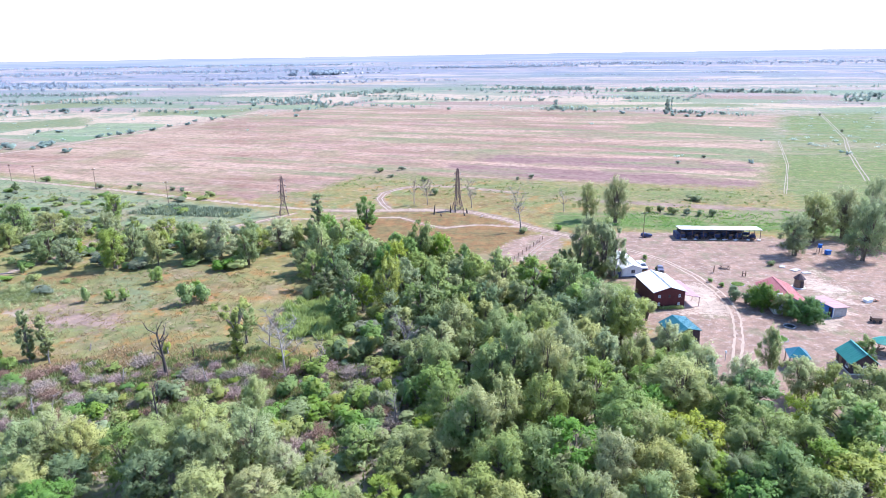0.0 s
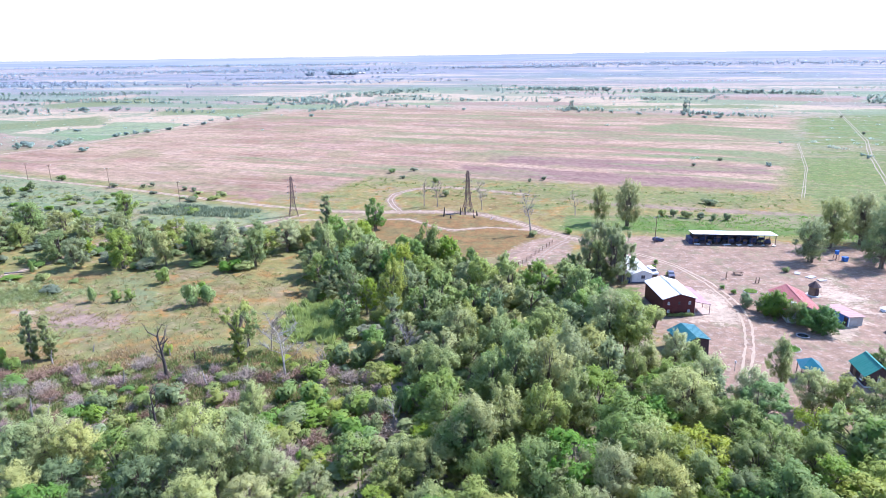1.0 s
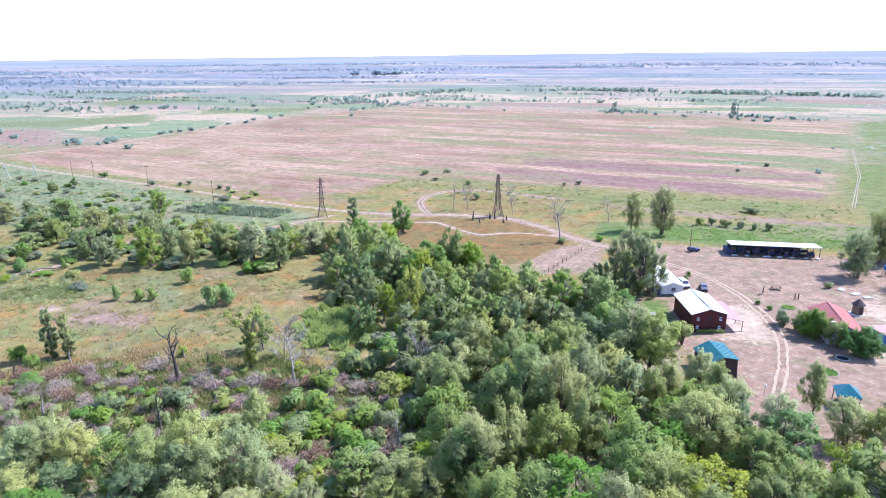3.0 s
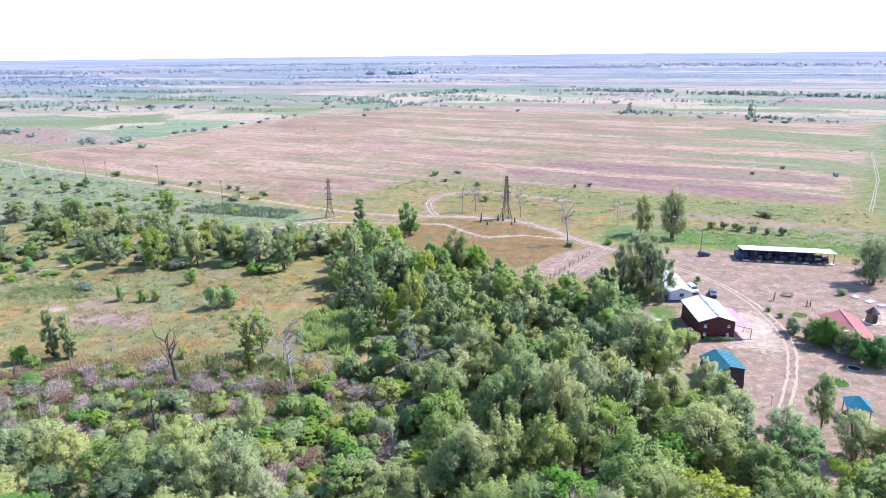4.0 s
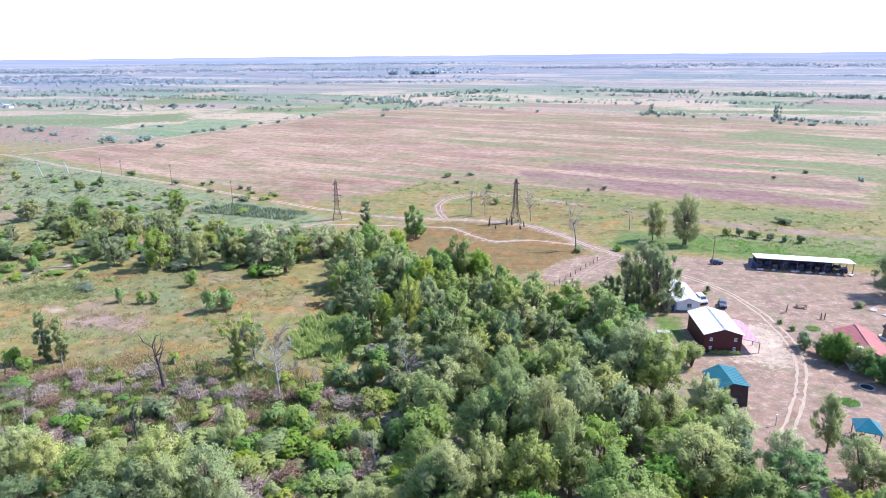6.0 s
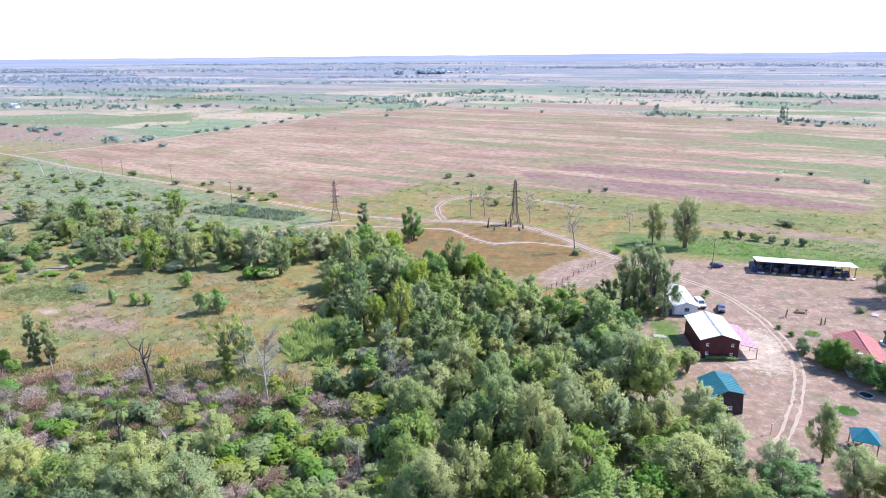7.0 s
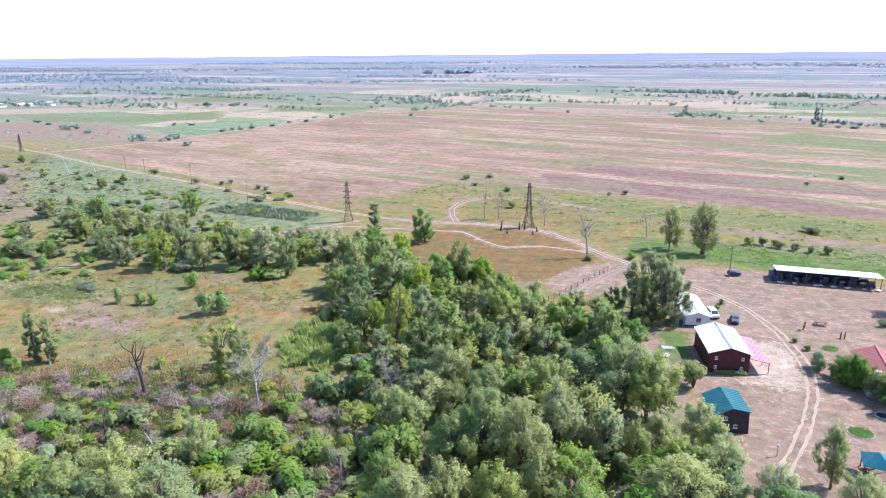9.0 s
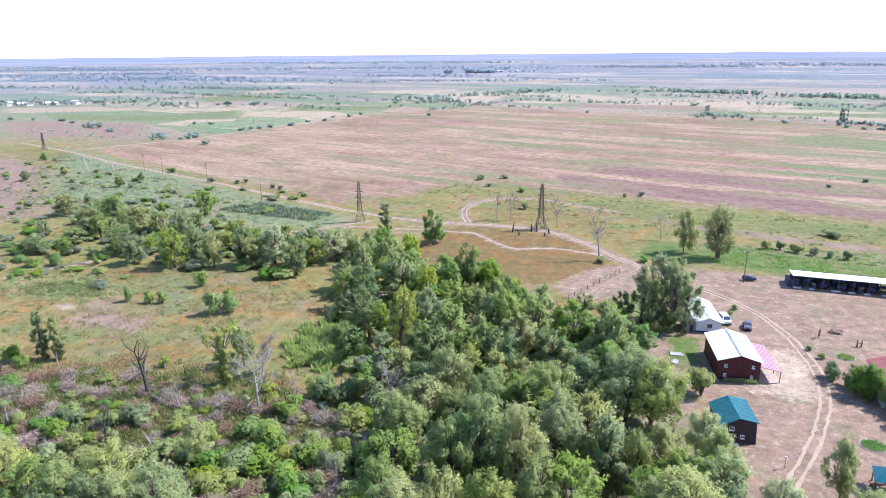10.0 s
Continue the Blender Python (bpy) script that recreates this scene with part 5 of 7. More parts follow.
place(LOW_BUSHES, [(x, y, h, h * rng.uniform(1.2, 2.2)) for x, y, h, w in fill([(-84, 100), (-60, 108), (-30, 112), (-6, 108), (0, 84), (-20, 76), (-60, 78), (-80, 84)], 2.4, 165, [(0, 0)], 0.5, 1.7, 133)], (1, 1), 33, "undergrowth bushes of the thicket")
place(LIGHT_BUSHES + LOW_BUSHES, [(x, y, h, h * rng.uniform(0.8, 1.3)) for x, y, h, w in fill([(-80, 96), (-56, 96), (-30, 98), (-6, 100), (-2, 82), (-20, 76), (-60, 78), (-78, 82)], 4.2, 48, WILLOWS_WEST, 2.0, 4.2, 134)], (1, 1), 40, "taller bushes of the thicket")
RUST_BUSHES = [make_bush("withered_bush", 107, 12, 800, 0.1, LEAF_R, "withered bush with rust-brown leaves")]
MODELS += RUST_BUSHES
THICKET = [(-34, 92), (-12.7, 98), (-2, 90), (-5, 76), (-25, 72)]
place(BRUSH + RUST_BUSHES + LIME_BUSHES + LIGHT_BUSHES + LOW_BUSHES, [(x, y, h, h * 1.5) for x, y, h, w in fill(THICKET, 2.6, 44, [(0, 0)], 1.4, 3.6, 97)], (1, 1), 37, "tangle of the thicket")
spots = []
while len(spots) < 120:
    x, y = rng.uniform(-210, -95), rng.uniform(148, 270)
    if abs(x + 120) + abs(y - 190) < 110:
        spots.append((x, y, rng.uniform(0.8, 2.6), rng.uniform(2.5, 6)))
place(SCRUB, spots, (1, 1), 34, "bushes of the western scrub")
WEST = [(-265, 215), (-140, 200), (-100, 222), (-130, 248), (-200, 285), (-290, 325)]
place(SCRUB + SAGE_BUSHES[:1], [(x, y, h * 0.5, h) for x, y, h, w in fill(WEST, 6, 55, TAKEN, 1.5, 4.5, 95)], (1, 1), 38, "bushes of the western scrub")
place(LIGHT_WILLOWS + LIGHT_POPLARS, fill(WEST, 13, 9, TAKEN, 3.5, 6, 96), (10, 7), 39, "young trees of the western scrub", 3, 1.2)
spots = []
while len(spots) < 95:
    x, y = rng.uniform(-160, -40), rng.uniform(165, 215)
    if inside(BAND, np.array(x), np.array(y)) > -3:
        spots.append((x, y, rng.uniform(2, 4), rng.uniform(3.5, 6.5)))
place(SCRUB, spots, (1, 1), 36, "bushes under the meadow trees")
spots = []
while len(spots) < 70:
    x, y = rng.uniform(-34, 46), rng.uniform(88, 170)
    if inside([(-32.7, 144.0), (-13.0, 107.7), (-4.2, 91.4), (37.9, 88.3), (37.9, 124.3), (33.9, 152.7), (0.7, 162.5)], np.array(x), np.array(y)) > 0:
        spots.append((x, y, rng.uniform(2, 4.5), rng.uniform(3, 6)))
place(SCRUB + LIME_BUSHES, spots, (1, 1), 35, "undergrowth bushes of the wood")
for ob in MODELS:
    for o in (*ob.children_recursive, ob):
        bpy.data.objects.remove(o)


# ---------- grass and weeds ----------


def scatter(rng, n, x0, x1, y0, y1, keep):
    """Clumped points where keep(x, y) holds."""
    c = np.column_stack([rng.uniform(x0, x1, n // 14), rng.uniform(y0, y1, n // 14)])
    q = np.repeat(c, 14, 0) + rng.normal(size=(len(c) * 14, 2)) * 0.9
    return q[keep(q[:, 0], q[:, 1])]


open_land = [(-148.3, 97.2), (-88.3, 85.3), (-38.7, 85), (-11, 81), (-9.1, 115.2), (-28.7, 158.1), (-58.3, 169), (-107.9, 159.1), (-158, 154.9)]
rng = np.random.default_rng(41)
for name, n, high, wide, material, keep, area, label in (
        ("meadow_grass", 22000, 0.28, 0.25, GRASS_D, lambda x, y: inside(open_land, x, y) > 0, (-158.5, -7.1, 81, 170.2), "dry ochre meadow grass"),
        ("ditch_weeds", 9000, 0.35, 0.45, LEAF_G, lambda x, y: inside(STRIP, x, y) > 0, (56, 193.1, 183.3, 224.7), "lush green weeds along the yard's edge"),
        ("reed_patch", 6000, 1.1, 0.5, LEAF_S, lambda x, y: inside([(-115.6, 230.6), (-109.6, 245.7), (-70, 233.6), (-74, 222.3)], x, y) > 0, (-117.7, -68, 220.3, 247.7), "patch of grey-green reeds"),
        ("field_weeds", 1500, 0.6, 0.5, GRASS_G, lambda x, y: inside([(-58.1, 257.9), (-38.4, 297), (20.1, 284.4), (130.8, 255.9), (135.8, 226.1), (58.9, 227.5), (20.1, 237.6)], x, y) > 0, (-58.2, 135.8, 224.2, 297.4), "weeds on the field margin"),
        ("thicket_grass", 38000, 0.75, 0.28, GRASS_G, lambda x, y: inside([(-84, 108), (-60, 113), (-36, 116), (-14, 112), (-4, 92), (-20, 78), (-60, 80), (-80, 86)], x, y) + 5 * np.sin(x * 0.5) * np.cos(y * 0.6) > 2, (-84, -4, 78, 116), "rank grass between the shrubs of the thicket"),
        ("straw_grass", 26000, 0.5, 0.26, GRASS_D, lambda x, y: inside([(-84, 110), (-60, 115), (-36, 116), (-14, 112), (-4, 92), (-20, 78), (-60, 80), (-80, 86)], x, y) + 6 * np.cos(x * 0.4) * np.sin(y * 0.5) > 0, (-84, -4, 78, 118), "dry straw grass between the dead shrubs"),
        ("wood_weeds", 30000, 0.7, 0.4, GRASS_G, lambda x, y: inside([(-78.4, 58.3), (-78.3, 96.7), (-18.9, 101), (-11.1, 134.2), (-28.7, 158.1), (20.2, 157.6), (37.8, 133.7), (39.9, 76.9), (59.5, 57.8)], x, y) > 0, (-78.4, 59.5, 57.8, 158.7), "weeds and saplings under the trees")):
    q = scatter(rng, n, *area, keep)
    v, f = blades(rng, q, high, wide)
    tagged(new(name, put_mesh(name, v, f, material)), label, "grass", kind="stuff")



def herb_patches(name, poly, count, material, label, seed, high=0.45):
    """Low soft cushions of weeds scattered inside poly."""
    rng = np.random.default_rng(seed)
    px, py = np.array(poly).T
    q = np.column_stack([rng.uniform(px.min(), px.max(), count * 3), rng.uniform(py.min(), py.max(), count * 3)])
    hub = q[rng.integers(0, len(q), len(q) // 12)]
    q = hub[rng.integers(0, len(hub), len(q))] + rng.normal(size=q.shape) * 3.2
    q = q[inside(poly, q[:, 0], q[:, 1]) > 0][:count]
    r = rng.uniform(0.35, 1.0, len(q))
    v, f = sprays(rng, np.column_stack([q, np.full(len(q), 0.12)]), r, len(q) * 44, 0.26, 0.45, 0.6, 0.3, (1, 1, high))
    v[:, 2] = np.maximum(v[:, 2], 0.0)
    tagged(new(name, put_mesh(name, v, f, material)), label, "weeds", kind="stuff")


herb_patches("meadow_weeds", open_land, 480, GRASS_G, "low green weeds scattered over the meadow", 43)
HERBS = [(-34.5, 127), (-36, 138), (-29, 141), (-22, 138), (-17.5, 128), (-22, 119.5), (-31, 121)]
q = scatter(rng, 17000, -37, -16, 119, 142, lambda x, y: inside(HERBS, x, y) + 2.6 * np.sin(x * 1.1) * np.cos(y * 0.8) > 0)
v, f = blades(rng, q, 1.5, 0.34)
v[:, 2] *= 0.75 + 0.5 * np.sin(v[:, 0] * 1.1 + np.sin(v[:, 1] * 0.9)) * np.cos(v[:, 1] * 1.3)
tagged(new("tall_herbs", put_mesh("tall_herbs", v, f, HERB_LEAF)), "stand of tall fresh green weeds", "weeds", kind="stuff")
herb_patches("thicket_weeds", [(-84, 104), (-60, 112), (-36, 118), (-14, 112), (-6, 92), (-20, 78), (-60, 80), (-80, 86)], 1100, GRASS_G, "green weeds between the dead shrubs", 50, 0.7)
herb_patches("rusty_herbs", open_land, 350, GRASS_D, "rust and straw coloured dry herbs", 45)
herb_patches("grey_weeds", [(-118.3, 143.3), (-112, 150.6), (-98.8, 153.6), (-92.6, 143.7), (-108.1, 140.2)], 260, GRASS_G, "patch of tall grey-green weeds in the meadow", 49, 1.1)
herb_patches("strip_weeds", STRIP, 420, LEAF_G, "fresh green weeds beyond the yard", 46, 0.3)
herb_patches("scrub_weeds", [(-230, 160), (-130, 140), (-60, 200), (-60, 222), (-120, 250), (-230, 300)], 1500, GRASS_G, "weeds between the scrub bushes", 47)
herb_patches("wormwood", [(-300, 345), (-190, 290), (-110, 250), (-70, 232), (-110, 215), (-160, 205), (-230, 240)], 1500, LEAF_S, "grey-green wormwood along the dirt road", 51, 0.5)
herb_patches("meadow_reeds", [(-130, 148), (-118, 160), (-96, 158), (-86, 148), (-96, 138), (-122, 138)], 420, LEAF_M, "pale green tall weeds in the meadow", 53, 1.0)
herb_patches("margin_weeds", [(-58, 258), (-38, 297), (20, 284), (131, 256), (136, 226), (59, 228), (20, 238)], 260, GRASS_G, "weeds on the rough field margin", 48, 0.25)


# ---------- distant woods ----------


def far_wood(name, a, b, n, high, deep, label, seed):
    rng = np.random.default_rng(seed)
    cs, rs = [], []
    n = n * 2
    for _ in range(n):
        k = rng.random()
        h = high * (rng.uniform(0.8, 1.0) if n < 8 else rng.uniform(0.25, 0.55))
        x, y = a[0] + (b[0] - a[0]) * k + rng.normal() * deep, a[1] + (b[1] - a[1]) * k + rng.normal() * deep
        z = 0.0
        for j in range(3):
            stray = h * (0.02 if n < 8 else 0.15)
            cs.append((x + rng.normal() * stray, y + rng.normal() * stray, z + h * (0.25 + 0.28 * j)))
            rs.append(h * (0.085 if n < 8 else rng.uniform(0.16, 0.3)))
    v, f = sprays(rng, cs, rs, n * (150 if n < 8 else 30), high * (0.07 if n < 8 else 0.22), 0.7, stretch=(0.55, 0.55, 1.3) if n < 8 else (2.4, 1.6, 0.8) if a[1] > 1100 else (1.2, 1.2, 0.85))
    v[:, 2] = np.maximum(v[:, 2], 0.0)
    # leaf colour carries painted haze, bluer beyond 1150 m
    me = put_mesh(name, v, f, LEAF_HAZED if n < 8 else LEAF_HAZE_BLUE if a[1] > 1150 else LEAF_HAZED, True)
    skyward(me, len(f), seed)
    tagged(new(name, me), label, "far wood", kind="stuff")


HEDGE_WOODS = (
    ((243.2, 925.6), (346.2, 897.9), 55, 11, 8), ((360.7, 881.3), (446.6, 833), 45, 10, 8), ((106.8, 651.3), (145.3, 635.8), 14, 7, 4),
    ((110.5, 650.2), (112.4, 649.2), 3, 11, 0.8), ((202.4, 602.4), (259.3, 555.8), 26, 6, 4), ((206, 605.5), (209.5, 603.5), 3, 14, 0.5),
    ((-149.4, 771), (-203.1, 819.9), 30, 9, 9), ((-232.8, 812.7), (-114.5, 939.9), 30, 9, 12),
)
VILLAGE_WOODS = (
    ((-124.2, 940.6), (-56.7, 1024.1), 30, 10, 10), ((-760, 640), (-540, 740), 70, 8, 22), ((-779, 880), (-716, 892), 16, 8, 6),
    ((-740, 690), (-630, 715), 40, 9, 12), ((-535, 693), (-437, 690), 9, 9, 2), ((458.4, 767.7), (511.5, 747.1), 14, 10, 8),
    ((420.3, 683.4), (468.3, 715.3), 10, 9, 6),
)
FAR_WOODS = (
    ((101.1, 1024.8), (225.5, 959), 60, 10, 8), ((-416, 1811.6), (-412.1, 1814.4), 6, 24, 5), ((-361.7, 1853.7), (-298.9, 1869.5), 40, 24, 7),
    ((-580.4, 1599.1), (-234.5, 1641), 60, 9, 40), ((-1576.7, 1532.9), (-691.9, 1298.1), 160, 12, 60), ((-1518.8, 2362.1), (-273.5, 2388.5), 220, 14, 120),
    ((-486.3, 1277.4), (-141.2, 1372.7), 60, 8, 30),
)
HORIZON_WOODS = (
    ((-1140.6, 1008.4), (-491.3, 1033), 90, 8, 30), ((-1327, 1250), (-1035, 1440), 110, 9, 32), ((-1750, 1600), (-1250, 1800), 120, 11, 50),
    ((-2300, 2150), (-1640, 2290), 130, 13, 70), ((-0.8, 2490.9), (423.4, 2477.6), 160, 16, 60), ((-2716, 3958.9), (-529.7, 3596.8), 300, 18, 150),
    ((494.3, 2892.7), (1842.1, 2368.8), 260, 16, 150), ((-2750.5, 2673), (-1310.4, 2057.9), 260, 13, 120),
)
for i, (a, b, n, h, d) in enumerate(HEDGE_WOODS + VILLAGE_WOODS + FAR_WOODS + HORIZON_WOODS):
    far_wood("far_wood", a, b, n, h, d, "distant line of trees with blue haze painted into the green", 200 + i)

rng = np.random.default_rng(51)
cs, rs = [], []
for _ in range(1700):
    y = 330 * math.exp(rng.uniform(0, 2.0))
    x = rng.uniform(-0.95, 0.95) * y
    if inside(FIELD, np.array(x), np.array(y)) > -5 and rng.random() > 0.015:
        continue
    h = rng.uniform(0.6, 1.9)
    z = 0.0
    cs.append((x, y, z + h * 0.4))
    rs.append(h * rng.uniform(0.5, 0.9))
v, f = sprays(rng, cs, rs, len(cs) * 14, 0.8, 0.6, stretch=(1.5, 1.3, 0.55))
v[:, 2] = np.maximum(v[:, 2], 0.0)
me = put_mesh("steppe_shrubs", v, f, LEAF_HAZED, True)
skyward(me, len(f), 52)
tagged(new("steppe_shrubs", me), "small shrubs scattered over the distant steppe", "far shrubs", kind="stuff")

rng = np.random.default_rng(57)
for i in range(56):
    y = 640 * math.exp(rng.uniform(0, 1.5))
    x = rng.uniform(-0.8, 0.75) * y
    long = rng.uniform(60, 260)
    a = radians(rng.choice([-14, -14, -20, 65]) + rng.normal() * 5)
    far_wood("far_hedge", (x, y), (x + long * math.cos(a), y + long * math.sin(a)), int(long / 7), rng.uniform(3.5, 7), 2.5, "distant low hedgerow between fields", 300 + i)


# ---------- buildings ----------


def roof_sheet(w0, w1, y0, y1, z0, z1, thick=0.1, rib=0.6):
    """One roof slope from (w0, z0) at the eave to (w1, z1) at the ridge: a sheet folded into raised seams."""
    n = max(2, int((y1 - y0) / rib))
    fold = [(y0, 0.0)]
    for i in range(1, n):
        y = y0 + (y1 - y0) * i / n
        fold += [(y - 0.04, 0.0), (y - 0.02, 0.03), (y + 0.02, 0.03), (y + 0.04, 0.0)]
    fold.append((y1, 0.0))
    k = len(fold)
    v = [(w, y, z + h) for w, z in ((w0, z0), (w1, z1)) for y, h in fold] + [(w, y, z - thick) for w, z in ((w0, z0), (w1, z1)) for y, _ in fold]
    f = [(i, k + i, k + i + 1, i + 1) for i in range(k - 1)] + [(2 * k + i, 2 * k + i + 1, 3 * k + i + 1, 3 * k + i) for i in range(k - 1)]
    f += [(i, i + 1, 2 * k + i + 1, 2 * k + i) for i in range(k - 1)] + [(k + i + 1, k + i, 3 * k + i, 3 * k + i + 1) for i in range(k - 1)]
    f += [(0, 2 * k, 3 * k, k), (k - 1, 2 * k - 1, 4 * k - 1, 3 * k - 1)]
    return v, f if w0 > w1 else [q[::-1] for q in f]


def gable_walls(w, l, eave, ridge, plinth=0.0):
    """The four walls with both gables, as one shell 25 cm thick."""
    out = []
    h = w / 2
    for y0, y1 in ((-l / 2, -l / 2 + 0.25), (l / 2 - 0.25, l / 2)):
        prof = [(-h, plinth), (h, plinth), (h, eave), (0, ridge), (-h, eave)]
        v = [(x, y0, z) for x, z in prof] + [(x, y1, z) for x, z in prof]
        out.append((v, [(0, 1, 2, 3, 4), (9, 8, 7, 6, 5)] + [(i, i + 5, (i + 1) % 5 + 5, (i + 1) % 5) for i in range(5)]))
    for s in (-1, 1):
        x0, x1 = sorted((s * h, s * (h - 0.25)))
        out.append(box(x0, x1, -l / 2 + 0.25, l / 2 - 0.25, plinth, eave))
    return join(*out)


def window(parent, m, w, h, frame_material=None):
    """A window in a wall: frame, pane and sill; m stands at its lower middle, y outwards to the viewer's side."""
    f = frame_material or WHITE_TRIM
    t = 0.07
    bars = join(box(-w / 2, w / 2, -0.05, 0.05, 0, t), box(-w / 2, w / 2, -0.05, 0.05, h - t, h), box(-w / 2, -w / 2 + t, -0.05, 0.05, t, h - t),
                box(w / 2 - t, w / 2, -0.05, 0.05, t, h - t), box(-t / 2, t / 2, -0.04, 0.04, t, h - t))
    win = part("window", bars, f, parent, "white window frame", at=m)
    part("pane", box(-w / 2 + t, w / 2 - t, -0.02, 0.02, t, h - t), GLASS, win, "dark glass pane")
    part("sill", box(-w / 2 - 0.08, w / 2 + 0.08, -0.14, -0.05, -0.06, -0.01), f, win)
    return win


def door(parent, m, w, h, material):
    d = part("door", box(-w / 2, w / 2, -0.06, 0.04, 0.02, h), material, parent, at=m)
    part("handle", box(w * 0.32, w * 0.38, -0.11, -0.06, h * 0.48, h * 0.52), STEEL, d, "steel handle")
    return d


def gable_house(name, label, x, y, rz, w, l, eave, ridge, wall, roof, over=0.35, rib=0.6, plinth=None):
    top = thing(name, pose(x, y, 0, 0, 0, rz), label, "house")
    part("wall", gable_walls(w, l, eave, ridge - 0.12), wall, top)
    drop = (ridge - eave) / (w / 2) * over
    y0, y1 = -l / 2 - over, l / 2 + over
    part("roof", join(roof_sheet(-w / 2 - over, 0, y0, y1, eave - drop + 0.02, ridge, rib=rib), roof_sheet(w / 2 + over, 0, y0, y1, eave - drop + 0.02, ridge, rib=rib)), roof, top)
    part("ridge_cap", box(-0.16, 0.16, y0, y1, ridge + 0.01, ridge + 0.06), roof, top)
    part("foundation", box(-w / 2 - 0.06, w / 2 + 0.06, -l / 2 - 0.06, l / 2 + 0.06, -0.1, 0.22), plinth or CONCRETE, top, "low concrete footing")
    return top


# the oxblood house with its awning
H = gable_house("red_house", "oxblood two-storey house with a white metal roof", 49.9, 139.8, 4, 7.0, 11.2, 4.0, 5.1, RED_WALL, WHITE_ROOF, plinth=DARK_WALL)
for x, z, f in ((-2.3, 2.6, None), (0, 2.6, DARK_WALL), (2.3, 2.6, None), (-2.3, 0.8, None), (2.2, 0.7, None)):
    window(H, pose(x, -5.63, z), 0.48, 0.55, f)
door(H, pose(3.53, -1, 0.2, 0, 0, 90), 1.0, 2.0, DARK_WALL)
part("seam", box(-0.05, 0.05, -5.9, 5.9, 5.17, 5.21), GREY_ROOF, H, "dark ridge seam")
part("skylight", moved(box(-0.9, 0.9, -0.5, 0.5, 0, 0.06), pose(1.9, 1.5, 4.55, 0, 17.5, 0)), GREY_WALL, H, "pale grey roof hatch")
q = thing("hedge", pose(49.9, 139.8, 0, 0, 0, 4), "low green hedge planted along the house wall", "hedge")
rng = np.random.default_rng(63)
part("stem", join(*[tube([(x, -6.2, 0), (x + 0.1, -6.2, 0.6)], [0.03, 0.01], 4) for x in np.arange(-2.2, 2.9, 0.35)]), BARK, q)
v, f = sprays(rng, [(x, -6.2 + rng.uniform(-0.2, 0.2), 0.42) for x in np.arange(-2.3, 2.9, 0.3)], [0.42] * 18, 900, 0.26, 0.5)
v[:, 2] = np.maximum(v[:, 2], 0)
part("foliage", (v, f), LEAF_G, q)
A = thing("awning", pose(49.9, 139.8, 0, 0, 0, 4), "faded pink sheet awning on thin posts beside the house", "awning")
part("roof", roof_sheet(7.1, 3.7, -5.6, 5.2, 2.3, 3.0), PINK_ROOF, A)
for y in (-5.3, -1.9, 1.5, 5.0):
    part("post", beam((7.0, y, 0), (7.0, y, 2.3), 0.12), PINK_ROOF, A)
part("rail", beam((7.0, -5.5, 2.22), (7.0, 5.1, 2.22), 0.1), PINK_ROOF, A)
part("slab", box(3.65, 7.3, -5.7, 5.2, 0.005, 0.09), CLAY, A, "packed earth floor")

# the teal-roofed hut: mansard profile
T = thing("mansard_hut", pose(46.3, 116.7, 0, 0, 0, 6), "dark board hut with a teal metal mansard roof", "hut")
prof = [(-2.75, 0), (2.75, 0), (2.5, 3.85), (0, 4.3), (-2.35, 3.1)]
for y in (-3.1, 2.9):
    v = [(a, y, b) for a, b in prof] + [(a, y + 0.2, b) for a, b in prof]
    part("gable_wall", (v, [(0, 1, 2, 3, 4), (9, 8, 7, 6, 5)] + [(i, i + 5, (i + 1) % 5 + 5, (i + 1) % 5) for i in range(5)]), DARK_WALL, T, "dark stained gable boards")
for wing, foot, head, eave in ((-1, 2.78, 2.38, 3.0), (1, 2.78, 2.53, 3.9)):
    part("side_wall", roof_sheet(wing * foot, wing * head, -3.1, 3.1, 0.02, eave + 0.06, rib=0.9), DARK_WALL, T, "steep dark side")
    part("roof", roof_sheet(wing * 2.75, 0, -3.45, 3.45, eave, 4.42), TEAL_ROOF, T)
window(T, pose(-0.9, -3.12, 2.2), 0.7, 0.6)
window(T, pose(0.7, -3.12, 0.9), 0.6, 0.6)
door(T, pose(-0.6, -3.12, 0.05), 0.9, 1.7, TIMBER)
part("step", box(-1.2, 0.2, -3.9, -3.15, 0, 0.14), CONCRETE, T)

# the whitewashed house
W = gable_house("white_house", "whitewashed low house with a pale metal roof", 47.5, 161.0, 5, 5.0, 12.0, 2.4, 3.3, WHITE_WALL, WHITE_ROOF, plinth=NAVY)
window(W, pose(0.2, -6.03, 1.0), 1.0, 0.9, GREY_WALL)
part("roof_edge", roof_sheet(2.95, 2.7, -6.4, 6.4, 2.22, 2.34, 0.05, 3), GREY_ROOF, W, "dark metal roof edging")
for y in (-3, 0, 3):
    window(W, pose(2.53, y, 1.0, 0, 0, 90), 0.9, 0.9)
S = thing("lean_to", pose(47.7, 161.5, 0, 0, 0, 5), "grey board lean-to beside the whitewashed house", "shed")
part("wall", join(box(-5.2, -2.85, -6.4, -6.2, 0, 1.9), box(-5.2, -5.0, -6.2, -3, 0, 1.7), box(-5.2, -2.85, -3, -2.8, 0, 1.9)), GREY_WALL, S)
part("roof", roof_sheet(-5.5, -2.9, -6.7, -2.6, 1.75, 2.25), GREY_ROOF, S)
door(S, pose(-3.6, -6.42, 0), 0.8, 1.7, NAVY)

